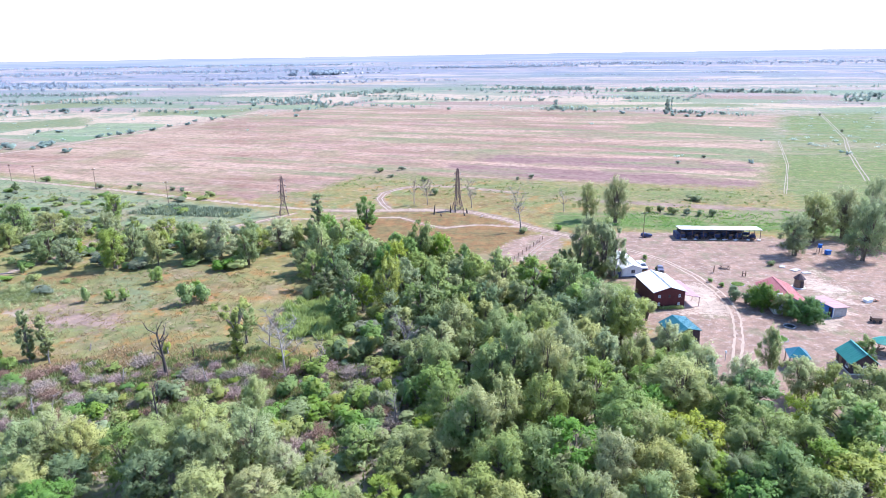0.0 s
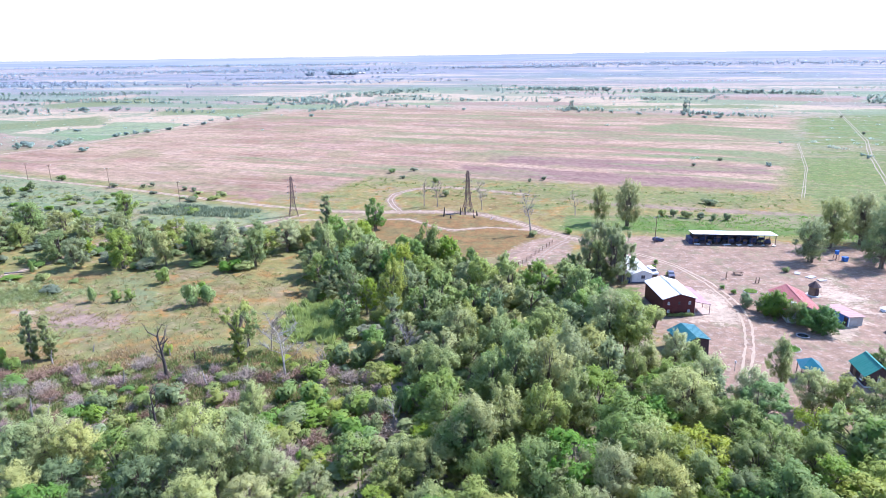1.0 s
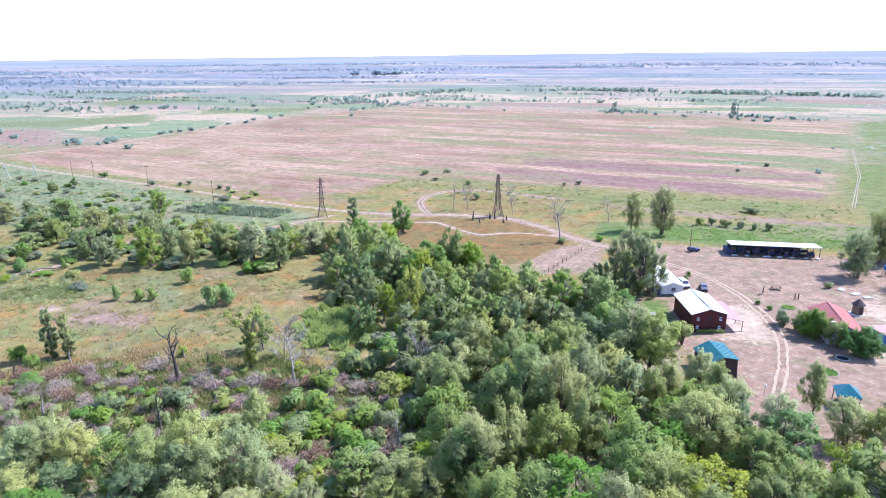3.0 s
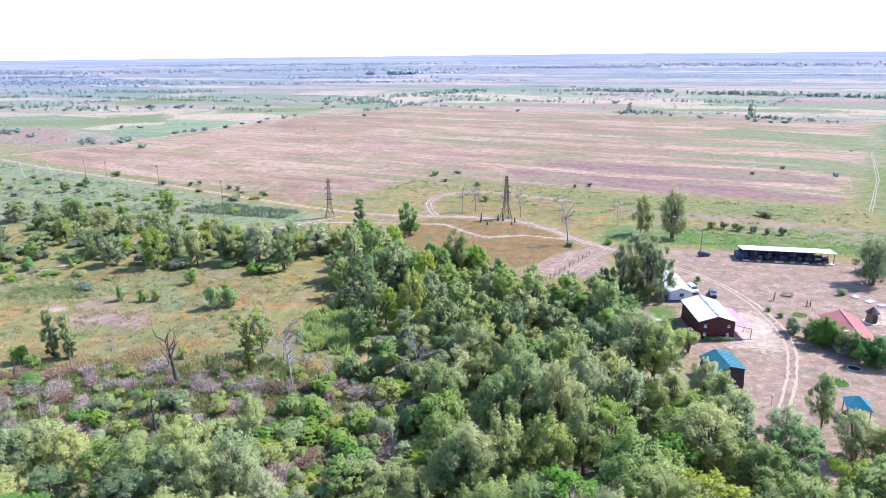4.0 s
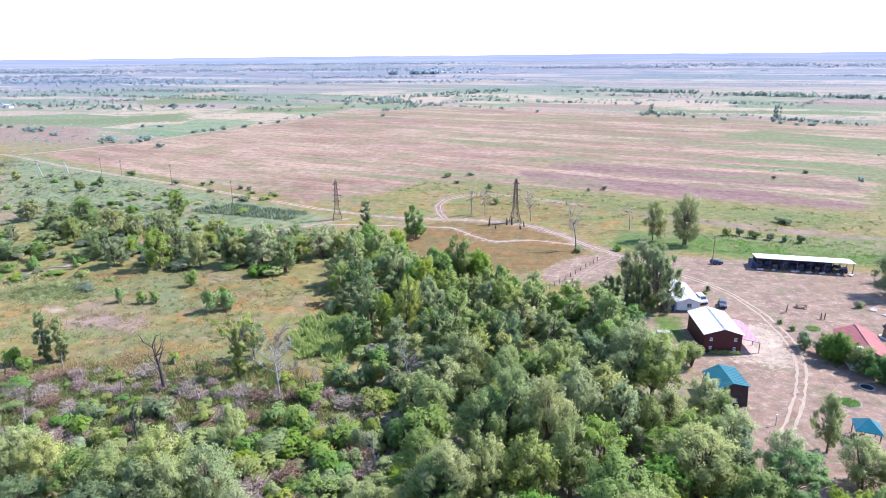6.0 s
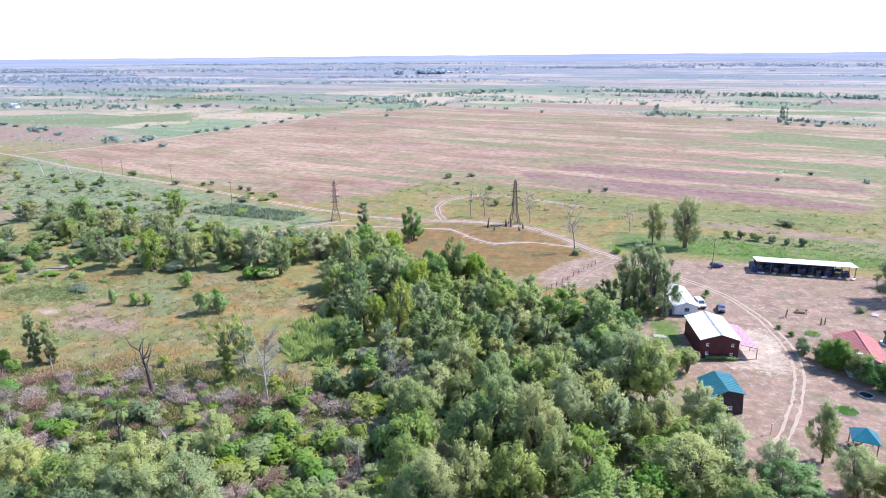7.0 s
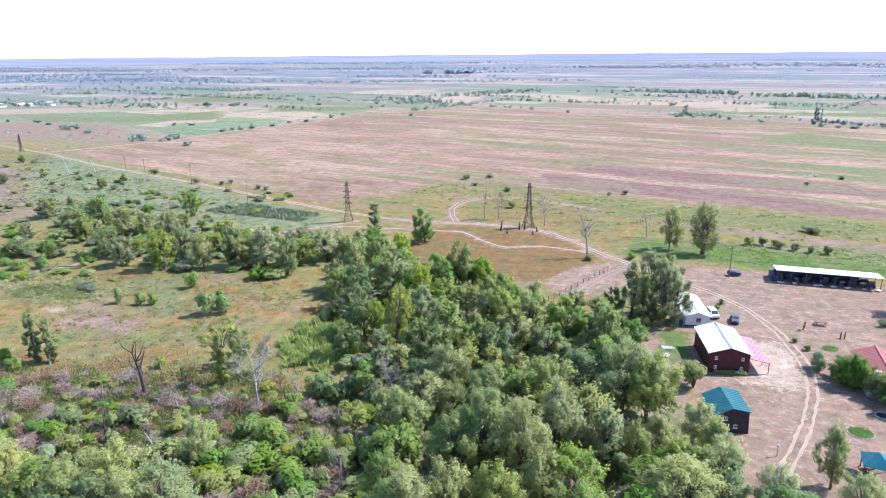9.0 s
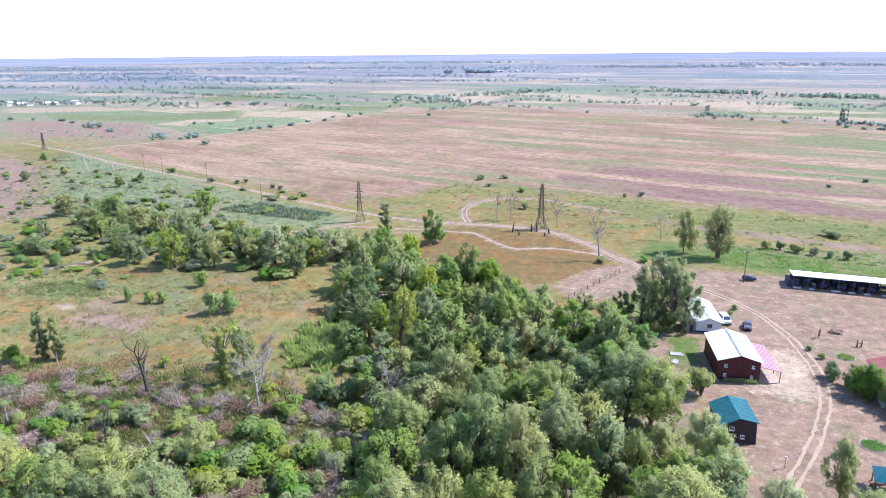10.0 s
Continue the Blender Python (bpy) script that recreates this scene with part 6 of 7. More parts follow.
# the long open shed
L = thing("open_shed", pose(83.7, 189.4, 0, 0, 0, -5.5), "long open-sided shed with a pale sheet roof", "shed")
part("roof", moved(roof_sheet(-2.7, 2.9, -11.9, 11.9, 3.25, 2.85, 0.14, 1.1), pose(0, 0, 0, 0, 0, 90)), WHITE_ROOF, L)
for i in range(8):
    x = -11.5 + i * 23 / 7
    part("post", beam((x, -2.3, 0), (x, -2.3, 3.1), 0.16), STEEL, L)
    part("post", beam((x, 2.3, 0), (x, 2.3, 2.75), 0.16), STEEL, L)
    part("rafter", beam((x, -2.6, 3.02), (x, 2.6, 2.68), 0.14), STEEL, L)
# dark wall raised to stand in for the deep shade under the roof
part("back_wall", box(-11.6, 8.0, 2.38, 2.48, 0, 1.95), IRON, L, "low dark board back wall, raised to deepen the shed's shade")
part("side_panel", box(-12.7, -11.65, -2.2, 2.3, 0, 1.6), NAVY, L, "dark sheet side panel")
rng = np.random.default_rng(61)
for i in range(33):
    x = -10.9 + i * 0.68
    m = pose(83.7, 189.4, 0, 0, 0, -5.5) @ pose(x, (-1.5, 0.3, 1.3)[i % 3] + rng.uniform(-0.3, 0.3), 0, 0, 0, rng.uniform(-20, 20))
    kind = (i * 7) % 5 % 3
    if kind == 0:
        q = thing("seed_drill", m, "dark blue farm implement parked under the shed roof", "farm machine", "machines under the shed")
        part("frame", join(beam((-0.9, -0.5, 0.6), (0.9, -0.5, 0.6), 0.12), beam((-0.9, 0.5, 0.6), (0.9, 0.5, 0.6), 0.12), beam((-0.9, -0.5, 0.6), (-0.9, 0.5, 0.6), 0.1), beam((0.9, -0.5, 0.6), (0.9, 0.5, 0.6), 0.1), beam((0, 0.5, 0.6), (0, 1.2, 0.5), 0.1)), IRON, q)
        part("hopper", prism([(-0.8, -0.3), (0.8, -0.3), (0.8, 0.3), (-0.8, 0.3)], 0.66, 1.35, 1.15), NAVY, q, "blue steel hopper")
        for s in (-1, 1):
            part("wheel", moved(prism(ring(0.5, 12), -0.09, 0.09), pose(s * 1.0, 0, 0.5, 0, 90, 0)), RUBBER, q)
    elif kind == 1:
        q = thing("harrow", m, "dark iron harrow leaning under the shed roof", "farm machine", "machines under the shed")
        part("frame", join(*[beam((-0.6, -0.6 + 0.3 * j, 0.25 + 0.1 * j), (0.6, -0.6 + 0.3 * j, 0.25 + 0.1 * j), 0.07) for j in range(5)], beam((-0.6, -0.6, 0.25), (-0.6, 0.6, 0.65), 0.07), beam((0.6, -0.6, 0.25), (0.6, 0.6, 0.65), 0.07)), IRON, q)
        for j in range(5):
            part("tine", tube([(-0.5 + 0.25 * j, -0.3, 0.34), (-0.5 + 0.25 * j, -0.35, 0.0)], [0.03, 0.015], 4), STEEL, q)
    else:
        q = thing("crate_stack", m, "stack of dark crates and scrap under the shed roof", "crates", "stores under the shed")
        for j in range(3):
            part("crate", moved(box(-0.5, 0.5, -0.4, 0.4, 0, 0.45, 0.03), pose(rng.uniform(-0.1, 0.1), 0, 0.45 * j + 0.01 * j, 0, 0, rng.uniform(-12, 12))), (IRON, NAVY, TIMBER)[j], q)
for i, (x, w) in enumerate(((-10.6, 1.6), (-7.4, 0.9), (-2.2, 2.2), (1.2, 1.4), (4.4, 1.5), (8.0, 0.8), (11.0, 1.3))):
    q = thing("pallet", pose(83.7, 189.4, 0, 0, 0, -5.5) @ pose(x, -2.95, 0, 0, 0, 9 * i), "pale slab stack lying in front of the shed", "slab", "slabs before the shed")
    part("base", box(-w / 2, w / 2, -0.45, 0.45, 0, 0.12), TIMBER, q, "timber pallet")
    part("slab", box(-w / 2, w / 2, -0.42, 0.42, 0.125, 0.34, 0.04), CONCRETE, q)

# the brick-red long house and its annex
B = gable_house("red_roof_house", "long low house with a brick-red metal roof", 76.0, 136.0, -9, 6.8, 13.2, 2.5, 4.0, WHITE_WALL, RED_ROOF)
part("vent", box(-2.2, -1.2, -4.2, -3.7, 3.1, 3.75), WHITE_TRIM, B, "pale roof vent box")
window(B, pose(0, -6.63, 1.0), 1.0, 0.9)
N = thing("annex", pose(82.9, 127.7, 0, 0, 0, 13), "small annex with a blush sheet roof and a blue wall", "shed")
part("wall", join(box(0, 3.4, 0, 0.15, 0, 2.05), box(3.25, 3.4, 0.15, 6, 0, 2.05), box(0, 3.4, 6, 6.15, 0, 2.2)), GREY_WALL, N)
part("side_wall", box(0, 0.15, 0.15, 6, 0, 2.15), BLUE_PAINT, N, "bright blue side wall")
part("roof", roof_sheet(3.75, -0.45, -0.4, 6.8, 2.14, 2.4, 0.08, 0.9), BLUSH_ROOF, N)
part("corner_post", box(-0.03, 0.12, -0.03, 0.12, 0, 2.1), WHITE_TRIM, N)
door(N, pose(-0.02, 0.8, 0, 0, 0, -90), 0.9, 1.9, DARK_WALL)

# the sea-green hut and the pavilions
G = gable_house("green_roof_hut", "dark brown hut with a sea-green metal roof", 73.9, 105.2, -7, 4.3, 5.4, 2.4, 4.1, DARK_WALL, GREEN_ROOF)
window(G, pose(-2.18, -1.5, 0.9, 0, 0, -90), 0.8, 0.9)
window(G, pose(0.2, -2.73, 1.0), 0.8, 0.8)
door(G, pose(-2.18, 1.0, 0.2, 0, 0, -90), 0.9, 1.9, TIMBER)


def pavilion(x, y, rz, r, sides, eave, peak, roof, label):
    q = thing("pavilion", pose(x, y, 0, 0, 0, rz), label, "pavilion", "garden pavilions")
    out = ring(r, sides)
    tip = [(0, 0, peak)]
    v = [(a, b, eave) for a, b in out] + tip + [(a * 0.97, b * 0.97, eave - 0.1) for a, b in out]
    f = [(i, (i + 1) % sides, sides) for i in range(sides)] + [tuple(range(2 * sides, sides, -1))] + [(i, sides + 1 + i, sides + 1 + (i + 1) % sides, (i + 1) % sides) for i in range(sides)]
    part("roof", (v, f), roof, q)
    for a, b in ring(r * 0.85, sides):
        part("post", beam((a, b, 0), (a, b, eave - 0.08), 0.12), TIMBER, q)
    part("deck", prism(ring(r * 0.95, sides), 0.0, 0.12), TIMBER, q, "timber deck")
    part("bench", box(-r * 0.45, r * 0.45, r * 0.35, r * 0.55, 0.12, 0.5), TIMBER, q)
    return q


pavilion(64.0, 106.4, 30, 2.6, 4, 2.3, 3.8, CYAN_ROOF, "garden pavilion with a turquoise pyramid roof")
pavilion(83, 111.1, 20, 2.4, 6, 2.3, 3.3, GREEN_ROOF, "garden pavilion with a green pyramid roof")

# the windmill kiosk
K = thing("kiosk", pose(85.3, 146.0, 0, 0, 0, 10), "dark timber kiosk with a dark pointed roof", "kiosk")
part("body", prism(ring(1.15, 8), 0.15, 2.3, 0.86), TIMBER, K)
part("roof", prism(ring(1.45, 8), 2.25, 3.5, 0.08), DARK_WALL, K, "dark conical roof")
part("base", prism(ring(1.7, 8), 0, 0.15), CONCRETE, K)
door(K, pose(0, -1.06, 0.15), 0.7, 1.7, DARK_WALL)


# ---------- pylons and poles ----------


def pylon(x, y, rz, h, label):
    q = thing("lattice_pylon", pose(x, y, 0, 0, 0, rz), label, "pylon", "power pylons")
    def corner(i, k):
        r = h * (0.11 - 0.2 * k if k < 0.3 else 0.05 - 0.045 * (k - 0.3))
        return ((r, r), (-r, r), (-r, -r), (r, -r))[i] + (h * k,)
    for i in range(4):
        part("leg", tube([corner(i, k) for k in (0, 0.1, 0.2, 0.3, 0.6, 0.98)], [0.1] * 6, 4), STEEL, q)
    ks = [0, 0.15, 0.3, 0.38, 0.46, 0.54, 0.62, 0.7, 0.78, 0.86, 0.94]
    for i in range(4):
        j = (i + 1) % 4
        part("bracing", join(*[beam(corner(i, a), corner(j, c), 0.07) for a, c in zip(ks, ks[1:])], *[beam(corner(j, a), corner(i, c), 0.07) for a, c in zip(ks, ks[1:])], *[beam(corner(i, a), corner(j, a), 0.07) for a in ks[1:]]), STEEL, q)
    for k, w in ((0.46, 0.1), (0.6, 0.11), (0.74, 0.1), (0.88, 0.08)):
        part("crossarm", join(beam((-h * w, 0, h * k), (h * w, 0, h * k), 0.13), beam((-h * w, 0, h * k), (0, 0, h * k + h * 0.05), 0.08), beam((h * w, 0, h * k), (0, 0, h * k + h * 0.05), 0.08)), STEEL, q)
        for s in (-1, 1):
            part("insulator", prism(ring(0.07, 6, 1, s * h * w * 0.95, 0), h * k - 0.6, h * k - 0.05, 1.3), GREY_WALL, q)
    part("tip", beam((0, 0, h * 0.95), (0, 0, h), 0.12), STEEL, q)
    return q


pylon(5.5, 229.6, 20, 15.5, "rusty steel lattice pylon standing beside the track")
pylon(-57.1, 226, 20, 14.5, "rusty steel lattice pylon at the edge of the field")
pylon(-316.6, 351.3, 20, 11, "distant steel lattice pylon on the steppe")


def pole(x, y, h, strut, label):
    q = thing("utility_pole", pose(x, y, 0, 0, 0, 25), label, "utility pole", "utility poles")
    part("mast", tube([(0, 0, -0.1), (0, 0, h)], [0.12, 0.08], 8), CONCRETE if strut else TIMBER, q)
    part("crossarm", beam((-0.9, 0, h - 0.5), (0.9, 0, h - 0.5), 0.1), STEEL, q)
    for a in (-0.8, 0, 0.8):
        part("insulator", prism(ring(0.06, 6, 1, a, 0), h - 0.44, h - 0.2), WHITE_TRIM, q)
    if strut:
        part("strut", tube([(1.8, 0, -0.1), (0.1, 0, h * 0.85)], [0.14, 0.1], 8), CONCRETE, q)


for x, y, h, s in ((-151.2, 276.6, 9.5, 0), (-221, 296.9, 8, 1), (-203.6, 300.4, 8, 0), (-230.6, 290.5, 8, 1), (60.9, 189, 8.5, 0), (-189.8, 296.4, 8, 0), (-108.4, 249.2, 8.5, 0)):
    pole(x, y, h, s, "pale concrete utility pole with a strut" if s else "thin weathered utility pole on open ground")

FENCE = [(12.5, 158), (16, 163.5), (19.7, 169.6), (24, 177.6), (28.1, 184.9), (31.5, 191)]
q = thing("wire_fence", Matrix.Identity(4), "old fence of thin dark posts and wire on a dirt bank", "fence")
tops = []
for (ax, ay), (bx, by) in zip(FENCE, FENCE[1:]):
    for k in range(3):
        x, y = ax + (bx - ax) * k / 3, ay + (by - ay) * k / 3
        part("post", beam((x, y, -0.1), (x + 0.05, y, 1.35), 0.12), TIMBER, q)
        tops.append((x, y))
for z in (0.5, 0.9, 1.25):
    part("wire", join(*[beam((*a, z), (*b, z), 0.025) for a, b in zip(tops, tops[1:])]), STEEL, q)

# charred stumps by the pylon and pale logs
for i, (x, y, h) in enumerate(((-3.1, 223.7, 3.2), (2.8, 226, 2.4), (4.5, 226.3, 2.6), (8.7, 224.6, 1.5), (-0.5, 220.9, 1.0), (7.7, 221.3, 1.2))):
    q = thing("charred_stump", pose(x, y, 0, 4 * i - 8, 6, 50 * i), "black charred stump beside the pylon", "stump", "stumps by the pylon")
    part("stem", tube([(0, 0, -0.1), (0.05, 0, h * 0.5), (0.02, 0.05, h)], [0.3, 0.26, 0.14], 7), CHARRED, q)
    part("snapped_tip", tube([(0.02, 0.05, h - 0.02), (0.2, 0.1, h + 0.5)], [0.1, 0.02], 5), CHARRED, q)
for i, (x, y, l, a) in enumerate(((0.8, 227, 5, 20), (-0.6, 225.6, 4, -30), (14, 219.8, 4, 70), (-116.9, 163.9, 6, 10), (-22.2, 103.3, 6, 15), (-37.3, 95.6, 5, 60), (-45.3, 98.5, 5, -40), (-52.4, 92.6, 4, 120), (-60.4, 98.4, 5, 30))):
    q = thing("fallen_log", pose(x, y, 0.16, 0, 0, a), "bleached fallen log lying on the grass", "log", "fallen logs")
    part("stem", tube([(-l / 2, 0, 0), (0, 0.2, 0.02), (l / 2, 0, 0)], [0.2, 0.16, 0.08], 7), DEADWOOD, q)
    part("branch", tube([(0, 0.2, 0), (0.7, 0.9, 0.5), (1.2, 1.2, 0.9)], [0.08, 0.05, 0.02], 5), DEADWOOD, q)


# ---------- vehicles and yard things ----------


def car(name, x, y, rz, l, w, h, paint, label, van):
    q = thing(name, pose(x, y, 0, 0, 0, rz), label, "car", "parked cars")
    if van:
        prof = [(-l / 2, 0.35), (l / 2, 0.35), (l / 2, 0.95), (l / 2 - 0.7, 1.1), (l / 2 - 1.3, h), (-l / 2 + 0.1, h), (-l / 2, h - 0.15)]
        glass = [(l / 2 - 1.35, h - 0.12), (l / 2 - 0.82, 1.15), (-l / 2 + 0.3, 1.15), (-l / 2 + 0.3, h - 0.12)]
    else:
        prof = [(-l / 2, 0.35), (l / 2, 0.35), (l / 2, 0.9), (l / 2 - 1.15, 1.0), (l / 2 - 1.8, h), (-l / 2 + 0.35, h), (-l / 2, 1.0)]
        glass = [(l / 2 - 1.85, h - 0.1), (l / 2 - 1.3, 1.05), (-l / 2 + 0.2, 1.05), (-l / 2 + 0.45, h - 0.1)]
    n = len(prof)
    cut = [0.86 if z > 1.1 else 1.0 for _, z in prof]
    v = [(a, -w / 2 * c, z) for (a, z), c in zip(prof, cut)] + [(a, w / 2 * c, z) for (a, z), c in zip(prof, cut)]
    part("body", (v, [tuple(range(n)), tuple(range(2 * n - 1, n - 1, -1))] + [(i, i + n, (i + 1) % n + n, (i + 1) % n) for i in range(n)]), paint, q)
    for s in (-1, 1):
        gv = [(a, s * (w / 2 * (0.97 if z < 1.2 else 0.88) + 0.012), z) for a, z in glass]
        part("side_window", (gv + [(a, b - s * 0.02, z) for a, b, z in gv], [(0, 1, 2, 3), (7, 6, 5, 4), (0, 4, 5, 1), (1, 5, 6, 2), (2, 6, 7, 3), (3, 7, 4, 0)]), GLASS, q, "dark side windows")
    a0, a1 = prof[4], prof[3]
    part("windscreen", slab([(a1[0] - 0.03, -w * 0.42, a1[1] + 0.06), (a1[0] - 0.03, w * 0.42, a1[1] + 0.06), (a0[0] + 0.05, w * 0.38, a0[1] - 0.03), (a0[0] + 0.05, -w * 0.38, a0[1] - 0.03)], 0.02), GLASS, q)
    for a in (-l / 2 + 0.8, l / 2 - 0.8):
        for s in (-1, 1):
            wh = part("wheel", moved(prism(ring(0.34, 14), -0.11, 0.11), pose(a, s * (w / 2 - 0.08), 0.34, 90, 0, 0)), RUBBER, q)
            part("rim", moved(prism(ring(0.19, 10), -0.125, 0.125), pose(a, s * (w / 2 - 0.08), 0.34, 90, 0, 0)), CAR_SILVER, wh)
    for s in (-1, 1):
        part("headlight", box(l / 2 - 0.03, l / 2 + 0.015, s * w * 0.36 - 0.15, s * w * 0.36 + 0.15, 0.66, 0.82), WHITE_TRIM, q)
    part("bumper", box(l / 2 - 0.02, l / 2 + 0.08, -w / 2 + 0.05, w / 2 - 0.05, 0.38, 0.55), RUBBER, q)
    return q


car("van", 52.2, 161.2, -80, 3.9, 1.65, 1.75, CAR_WHITE, "white van parked beside the whitewashed house", True)
car("estate_car", 56.4, 158.9, -100, 3.3, 1.5, 1.35, CAR_SILVER, "dark silver car parked beside the dirt track", False)
car("small_car", 62.5, 191.0, 10, 3.1, 1.5, 1.35, NAVY, "dark blue car parked on the open yard", False)

q = thing("cart_wheel", pose(69.6, 157.3, 0, 0, 0, 62), "dark wooden cartwheel standing upright in the yard", "wheel ornament")
part("rim", join(*[beam((0.88 * math.cos(a), 0, 1.05 + 0.88 * math.sin(a)), (0.88 * math.cos(a + 0.42), 0, 1.05 + 0.88 * math.sin(a + 0.42)), 0.12) for a in np.arange(0, 6.28, 0.4)]), TIMBER, q)
for a in np.arange(0, 6.2, 1.055):
    part("spoke", beam((0, 0, 1.05), (0.85 * math.cos(a), 0, 1.05 + 0.85 * math.sin(a)), 0.08), TIMBER, q)
part("hub", moved(prism(ring(0.14, 10), -0.15, 0.15), pose(0, 0, 1.05, 90, 0, 0)), TIMBER, q)
part("stand", join(beam((-0.5, -0.3, 0), (-0.2, 0, 0.25), 0.1), beam((0.5, 0.3, 0), (0.2, 0, 0.25), 0.1)), TIMBER, q)
q = thing("picnic_table", pose(73.9, 160.7, 0, 0, 0, -4), "weathered timber picnic table on bare earth", "table")
part("tabletop", box(-1.2, 1.2, -0.4, 0.4, 0.7, 0.76), TIMBER, q)
for s in (-1, 1):
    part("bench", box(-1.2, 1.2, s * 0.75 - 0.14, s * 0.75 + 0.14, 0.42, 0.47), TIMBER, q)
    part("leg", join(beam((s * 0.9, -0.75, 0), (s * 0.9, 0.1, 0.7), 0.09), beam((s * 0.9, 0.75, 0), (s * 0.9, -0.1, 0.7), 0.09), beam((s * 0.9, -0.85, 0.4), (s * 0.9, 0.85, 0.4), 0.08)), TIMBER, q)
q = thing("carved_post", pose(76.0, 154.3, 0, 0, 0, 0), "pair of weathered carved posts with a crossbar", "post ornament")
for s in (-1, 1):
    part("post", prism(ring(0.14, 7, 1, s * 0.38, 0), 0, 1.5, 0.7), TIMBER, q)
part("crossbar", beam((-0.55, 0, 0.8), (0.55, 0, 0.8), 0.1), TIMBER, q)


def flower_bed(x, y, r, label, seed):
    q = thing("flower_bed", pose(x, y, 0), label, "flower bed", "round flower beds")
    rng = np.random.default_rng(seed)
    n = 26
    for i in range(n):
        a = 2 * math.pi * i / n
        part("stone", moved(prism(ring(0.11, 6), 0, 0.12, 0.7), pose(r * math.cos(a), 0.85 * r * math.sin(a), 0, 0, 0, 40 * i)), CONCRETE, q)
    part("soil", prism(ring(r - 0.1, 20, 0.85), 0, 0.08), CLAY, q)
    xy = rng.uniform(-r, r, size=(1500, 2))
    xy = xy[np.hypot(xy[:, 0], xy[:, 1] / 0.85) < r * 0.9]
    v, f = blades(rng, xy, 0.4, 0.2)
    part("planting", (v, f), LEAF_G, q, "low green plants")["kind"] = "stuff"


flower_bed(71.9, 148.5, 1.6, "round bed of low green plants edged with stones", 71)
flower_bed(66.3, 117.5, 1.9, "round bed of fresh green plants edged with stones", 72)
q = thing("round_pool", pose(71.6, 123.4, 0), "small round dark pool with a pale rim", "pool")
rim = ring(1.15, 24)
part("rim", join(*[beam((*rim[i], 0.14), (*rim[(i + 1) % 24], 0.14), 0.16) for i in range(24)]), GREY_WALL, q)
part("water", prism(ring(1.08, 24), 0.0, 0.1), WATER, q, "still dark water")
q = thing("rubbish_bin", pose(106.8, 171.4, 0, 0, 0, 15), "bright blue metal rubbish container", "bin")
part("body", prism([(-0.6, -0.5), (0.6, -0.5), (0.6, 0.5), (-0.6, 0.5)], 0.0, 1.1, 1.1), BLUE_PAINT, q)
part("lid", box(-0.7, 0.7, -0.6, 0.6, 1.1, 1.2), BLUE_PAINT, q)
q = thing("water_stand", pose(105.1, 172.6, 0, 0, 0, 10), "blue water tank on a steel stand", "water tank")
for a, b in ((-0.5, -0.5), (0.5, -0.5), (0.5, 0.5), (-0.5, 0.5)):
    part("leg", beam((a, b, 0), (a * 0.8, b * 0.8, 1.6), 0.09), STEEL, q)
part("tank", prism(ring(0.55, 12), 1.62, 2.6), BLUE_PAINT, q)
q = thing("play_hut", pose(95.8, 136.3, 0, 0, 0, 12), "white and orange plastic play hut", "play hut")
part("base", box(-0.8, 0.8, -0.6, 0.6, 0, 0.6, 0.1), WHITE_TRIM, q)
part("roof", roof_sheet(-0.9, 0.9, -0.7, 0.7, 0.65, 0.9, 0.06), WHITE_TRIM, q)
part("slide", slab([(0.8, -0.4, 0.9), (2.6, -0.4, 0.1), (2.6, 0.3, 0.1), (0.8, 0.3, 0.9)], 0.08), ORANGE, q, "orange slide")
q = thing("farm_cart", pose(90.3, 125.0, 0, 0, 0, -10), "small dark farm cart on the bare yard", "cart")
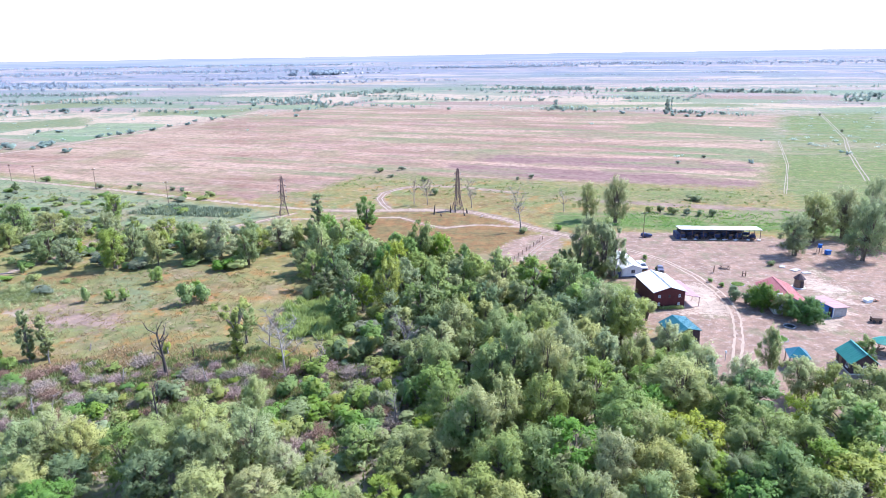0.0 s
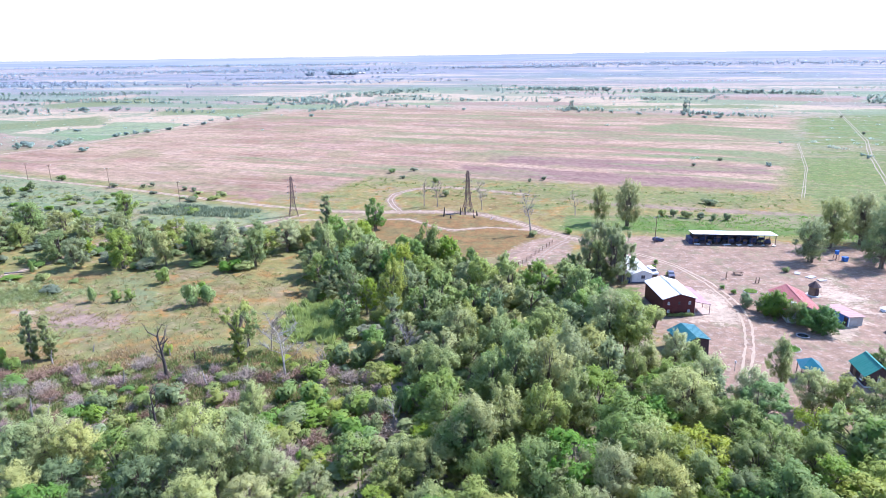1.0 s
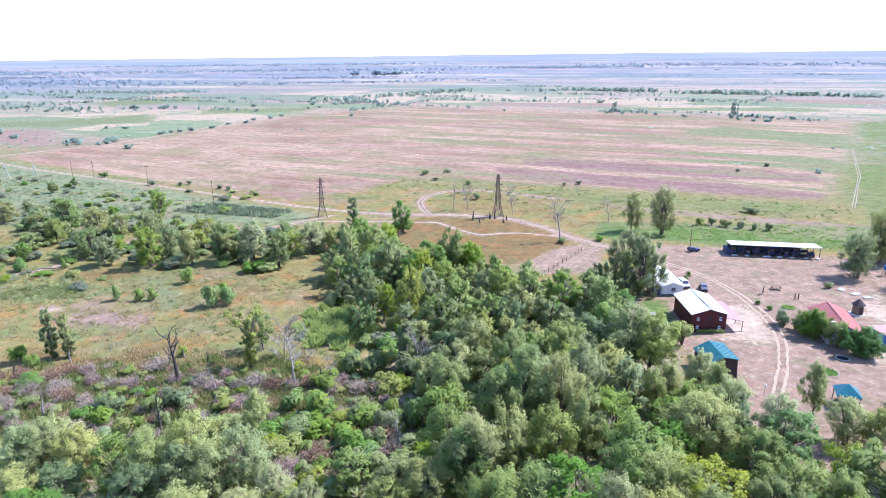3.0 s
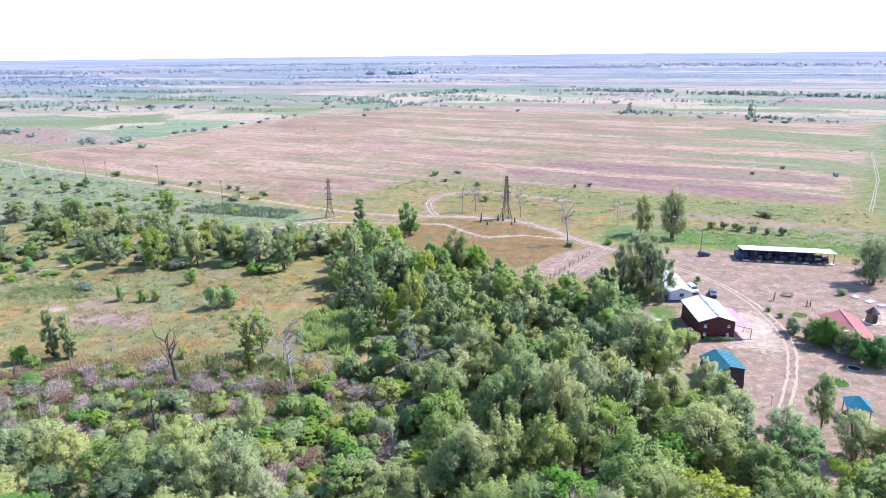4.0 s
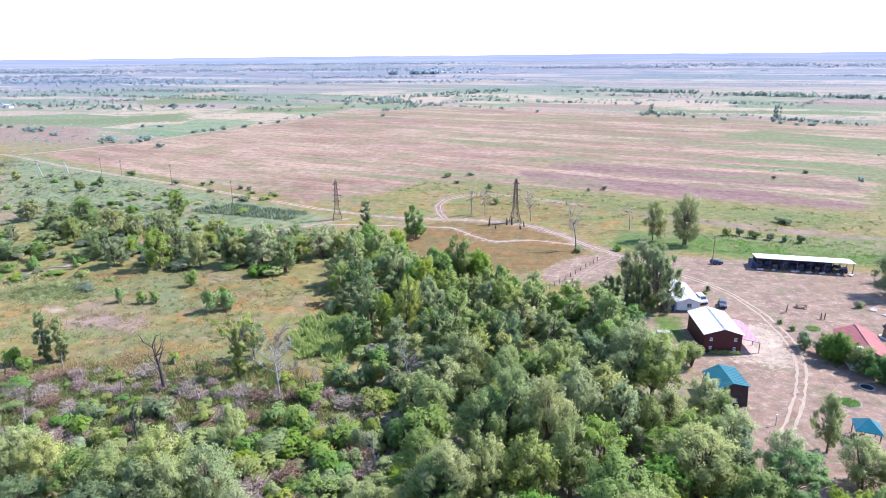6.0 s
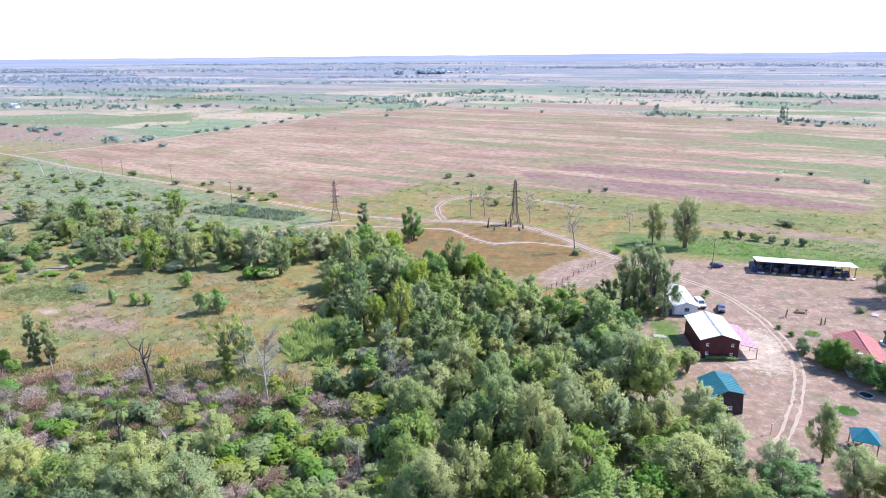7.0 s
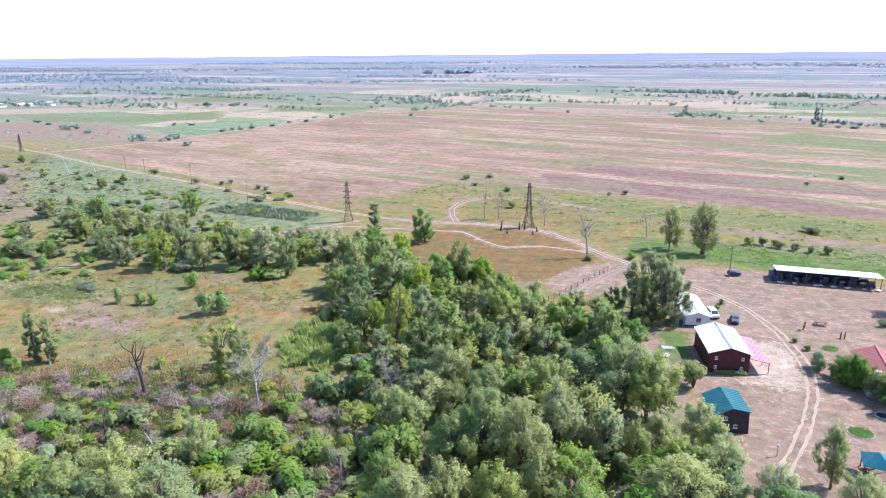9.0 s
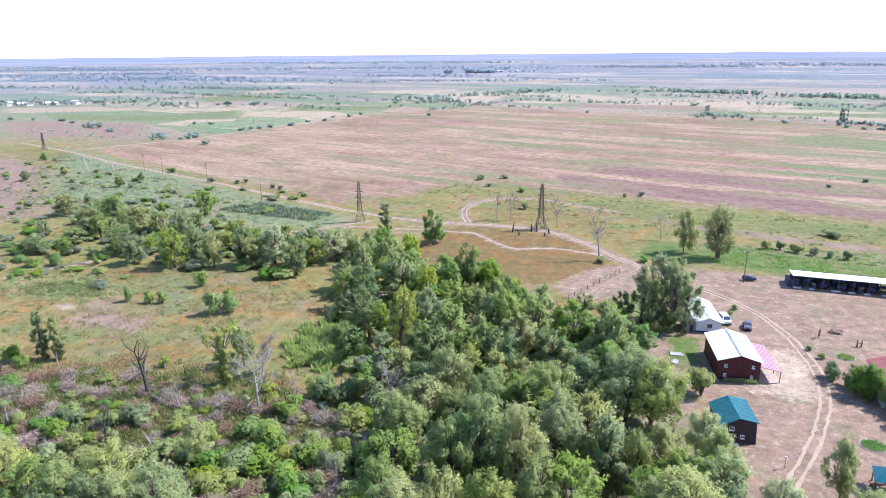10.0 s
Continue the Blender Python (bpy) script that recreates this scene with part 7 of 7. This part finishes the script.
part("body", prism([(-0.9, -0.55), (0.9, -0.55), (0.9, 0.55), (-0.9, 0.55)], 0.5, 1.15, 1.1), TIMBER, q)
for a in (-0.6, 0.6):
    for s in (-1, 1):
        part("wheel", moved(prism(ring(0.35, 12), -0.06, 0.06), pose(a, s * 0.65, 0.35, 90, 0, 0)), RUBBER, q)
part("drawbar", beam((0.9, 0, 0.5), (1.9, 0, 0.3), 0.08), STEEL, q)
q = thing("yard_lamp", pose(52.1, 108.6, 0), "short pale lamp post beside the hut", "lamp post")
part("post", tube([(0, 0, -0.05), (0, 0, 1.7)], [0.06, 0.05], 6), GREY_WALL, q)
part("head", prism(ring(0.2, 8), 1.7, 2.0, 0.7), WHITE_TRIM, q)
# slabs near y 140 stand in for a tarp, the last three for pale dirt
for i, (x, y, w, a) in enumerate(((42.6, 132.8, 1.4, 20), (41.9, 131.5, 1.1, 50), (43.5, 130.4, 0.9, 10), (40.1, 139.2, 1.6, 70), (40.6, 142.7, 2.2, 0), (91.1, 158.4, 2.4, 30), (89.2, 161.3, 2.0, 60), (92.6, 156.1, 2.0, 10))):
    q = thing("paving_slab", pose(x, y, 0, 0, 0, a), "pale slab on bare earth, some standing in for other pale patches", "slab", "loose slabs")
    part("stone", box(-w / 2, w / 2, -w / 3, w / 3, 0, 0.18, 0.08), GREY_WALL, q)
    part("rubble", prism(ring(0.25, 6, 1, w / 2 + 0.2, 0.1), 0, 0.14, 0.6), CONCRETE, q)

# far settlements
rng = np.random.default_rng(81)
for i in range(26):
    if i < 14:
        x, y = -600 - 7.5 * i + rng.uniform(-6, 6), 690 - 4 * i + rng.uniform(-14, 22)
    else:
        x, y = -380 + (i - 14) * 17 + rng.uniform(-6, 6), 1900 + (i - 14) * 10 + rng.uniform(-20, 20)
    w = rng.uniform(3.6, 5.5) * (1 if i < 14 else 2)
    gable_house("village_house", "distant pale village house with a pitched roof", x, y, rng.uniform(-30, 30), w, w * 1.4, 2.6, 4.2, (WHITE_WALL, GREY_WALL, GREY_WALL)[i % 3], (GREY_ROOF, WHITE_ROOF, GREY_WALL, GREY_ROOF, WHITE_ROOF, RED_ROOF)[i % 6], rib=4)["group"] = "village houses"
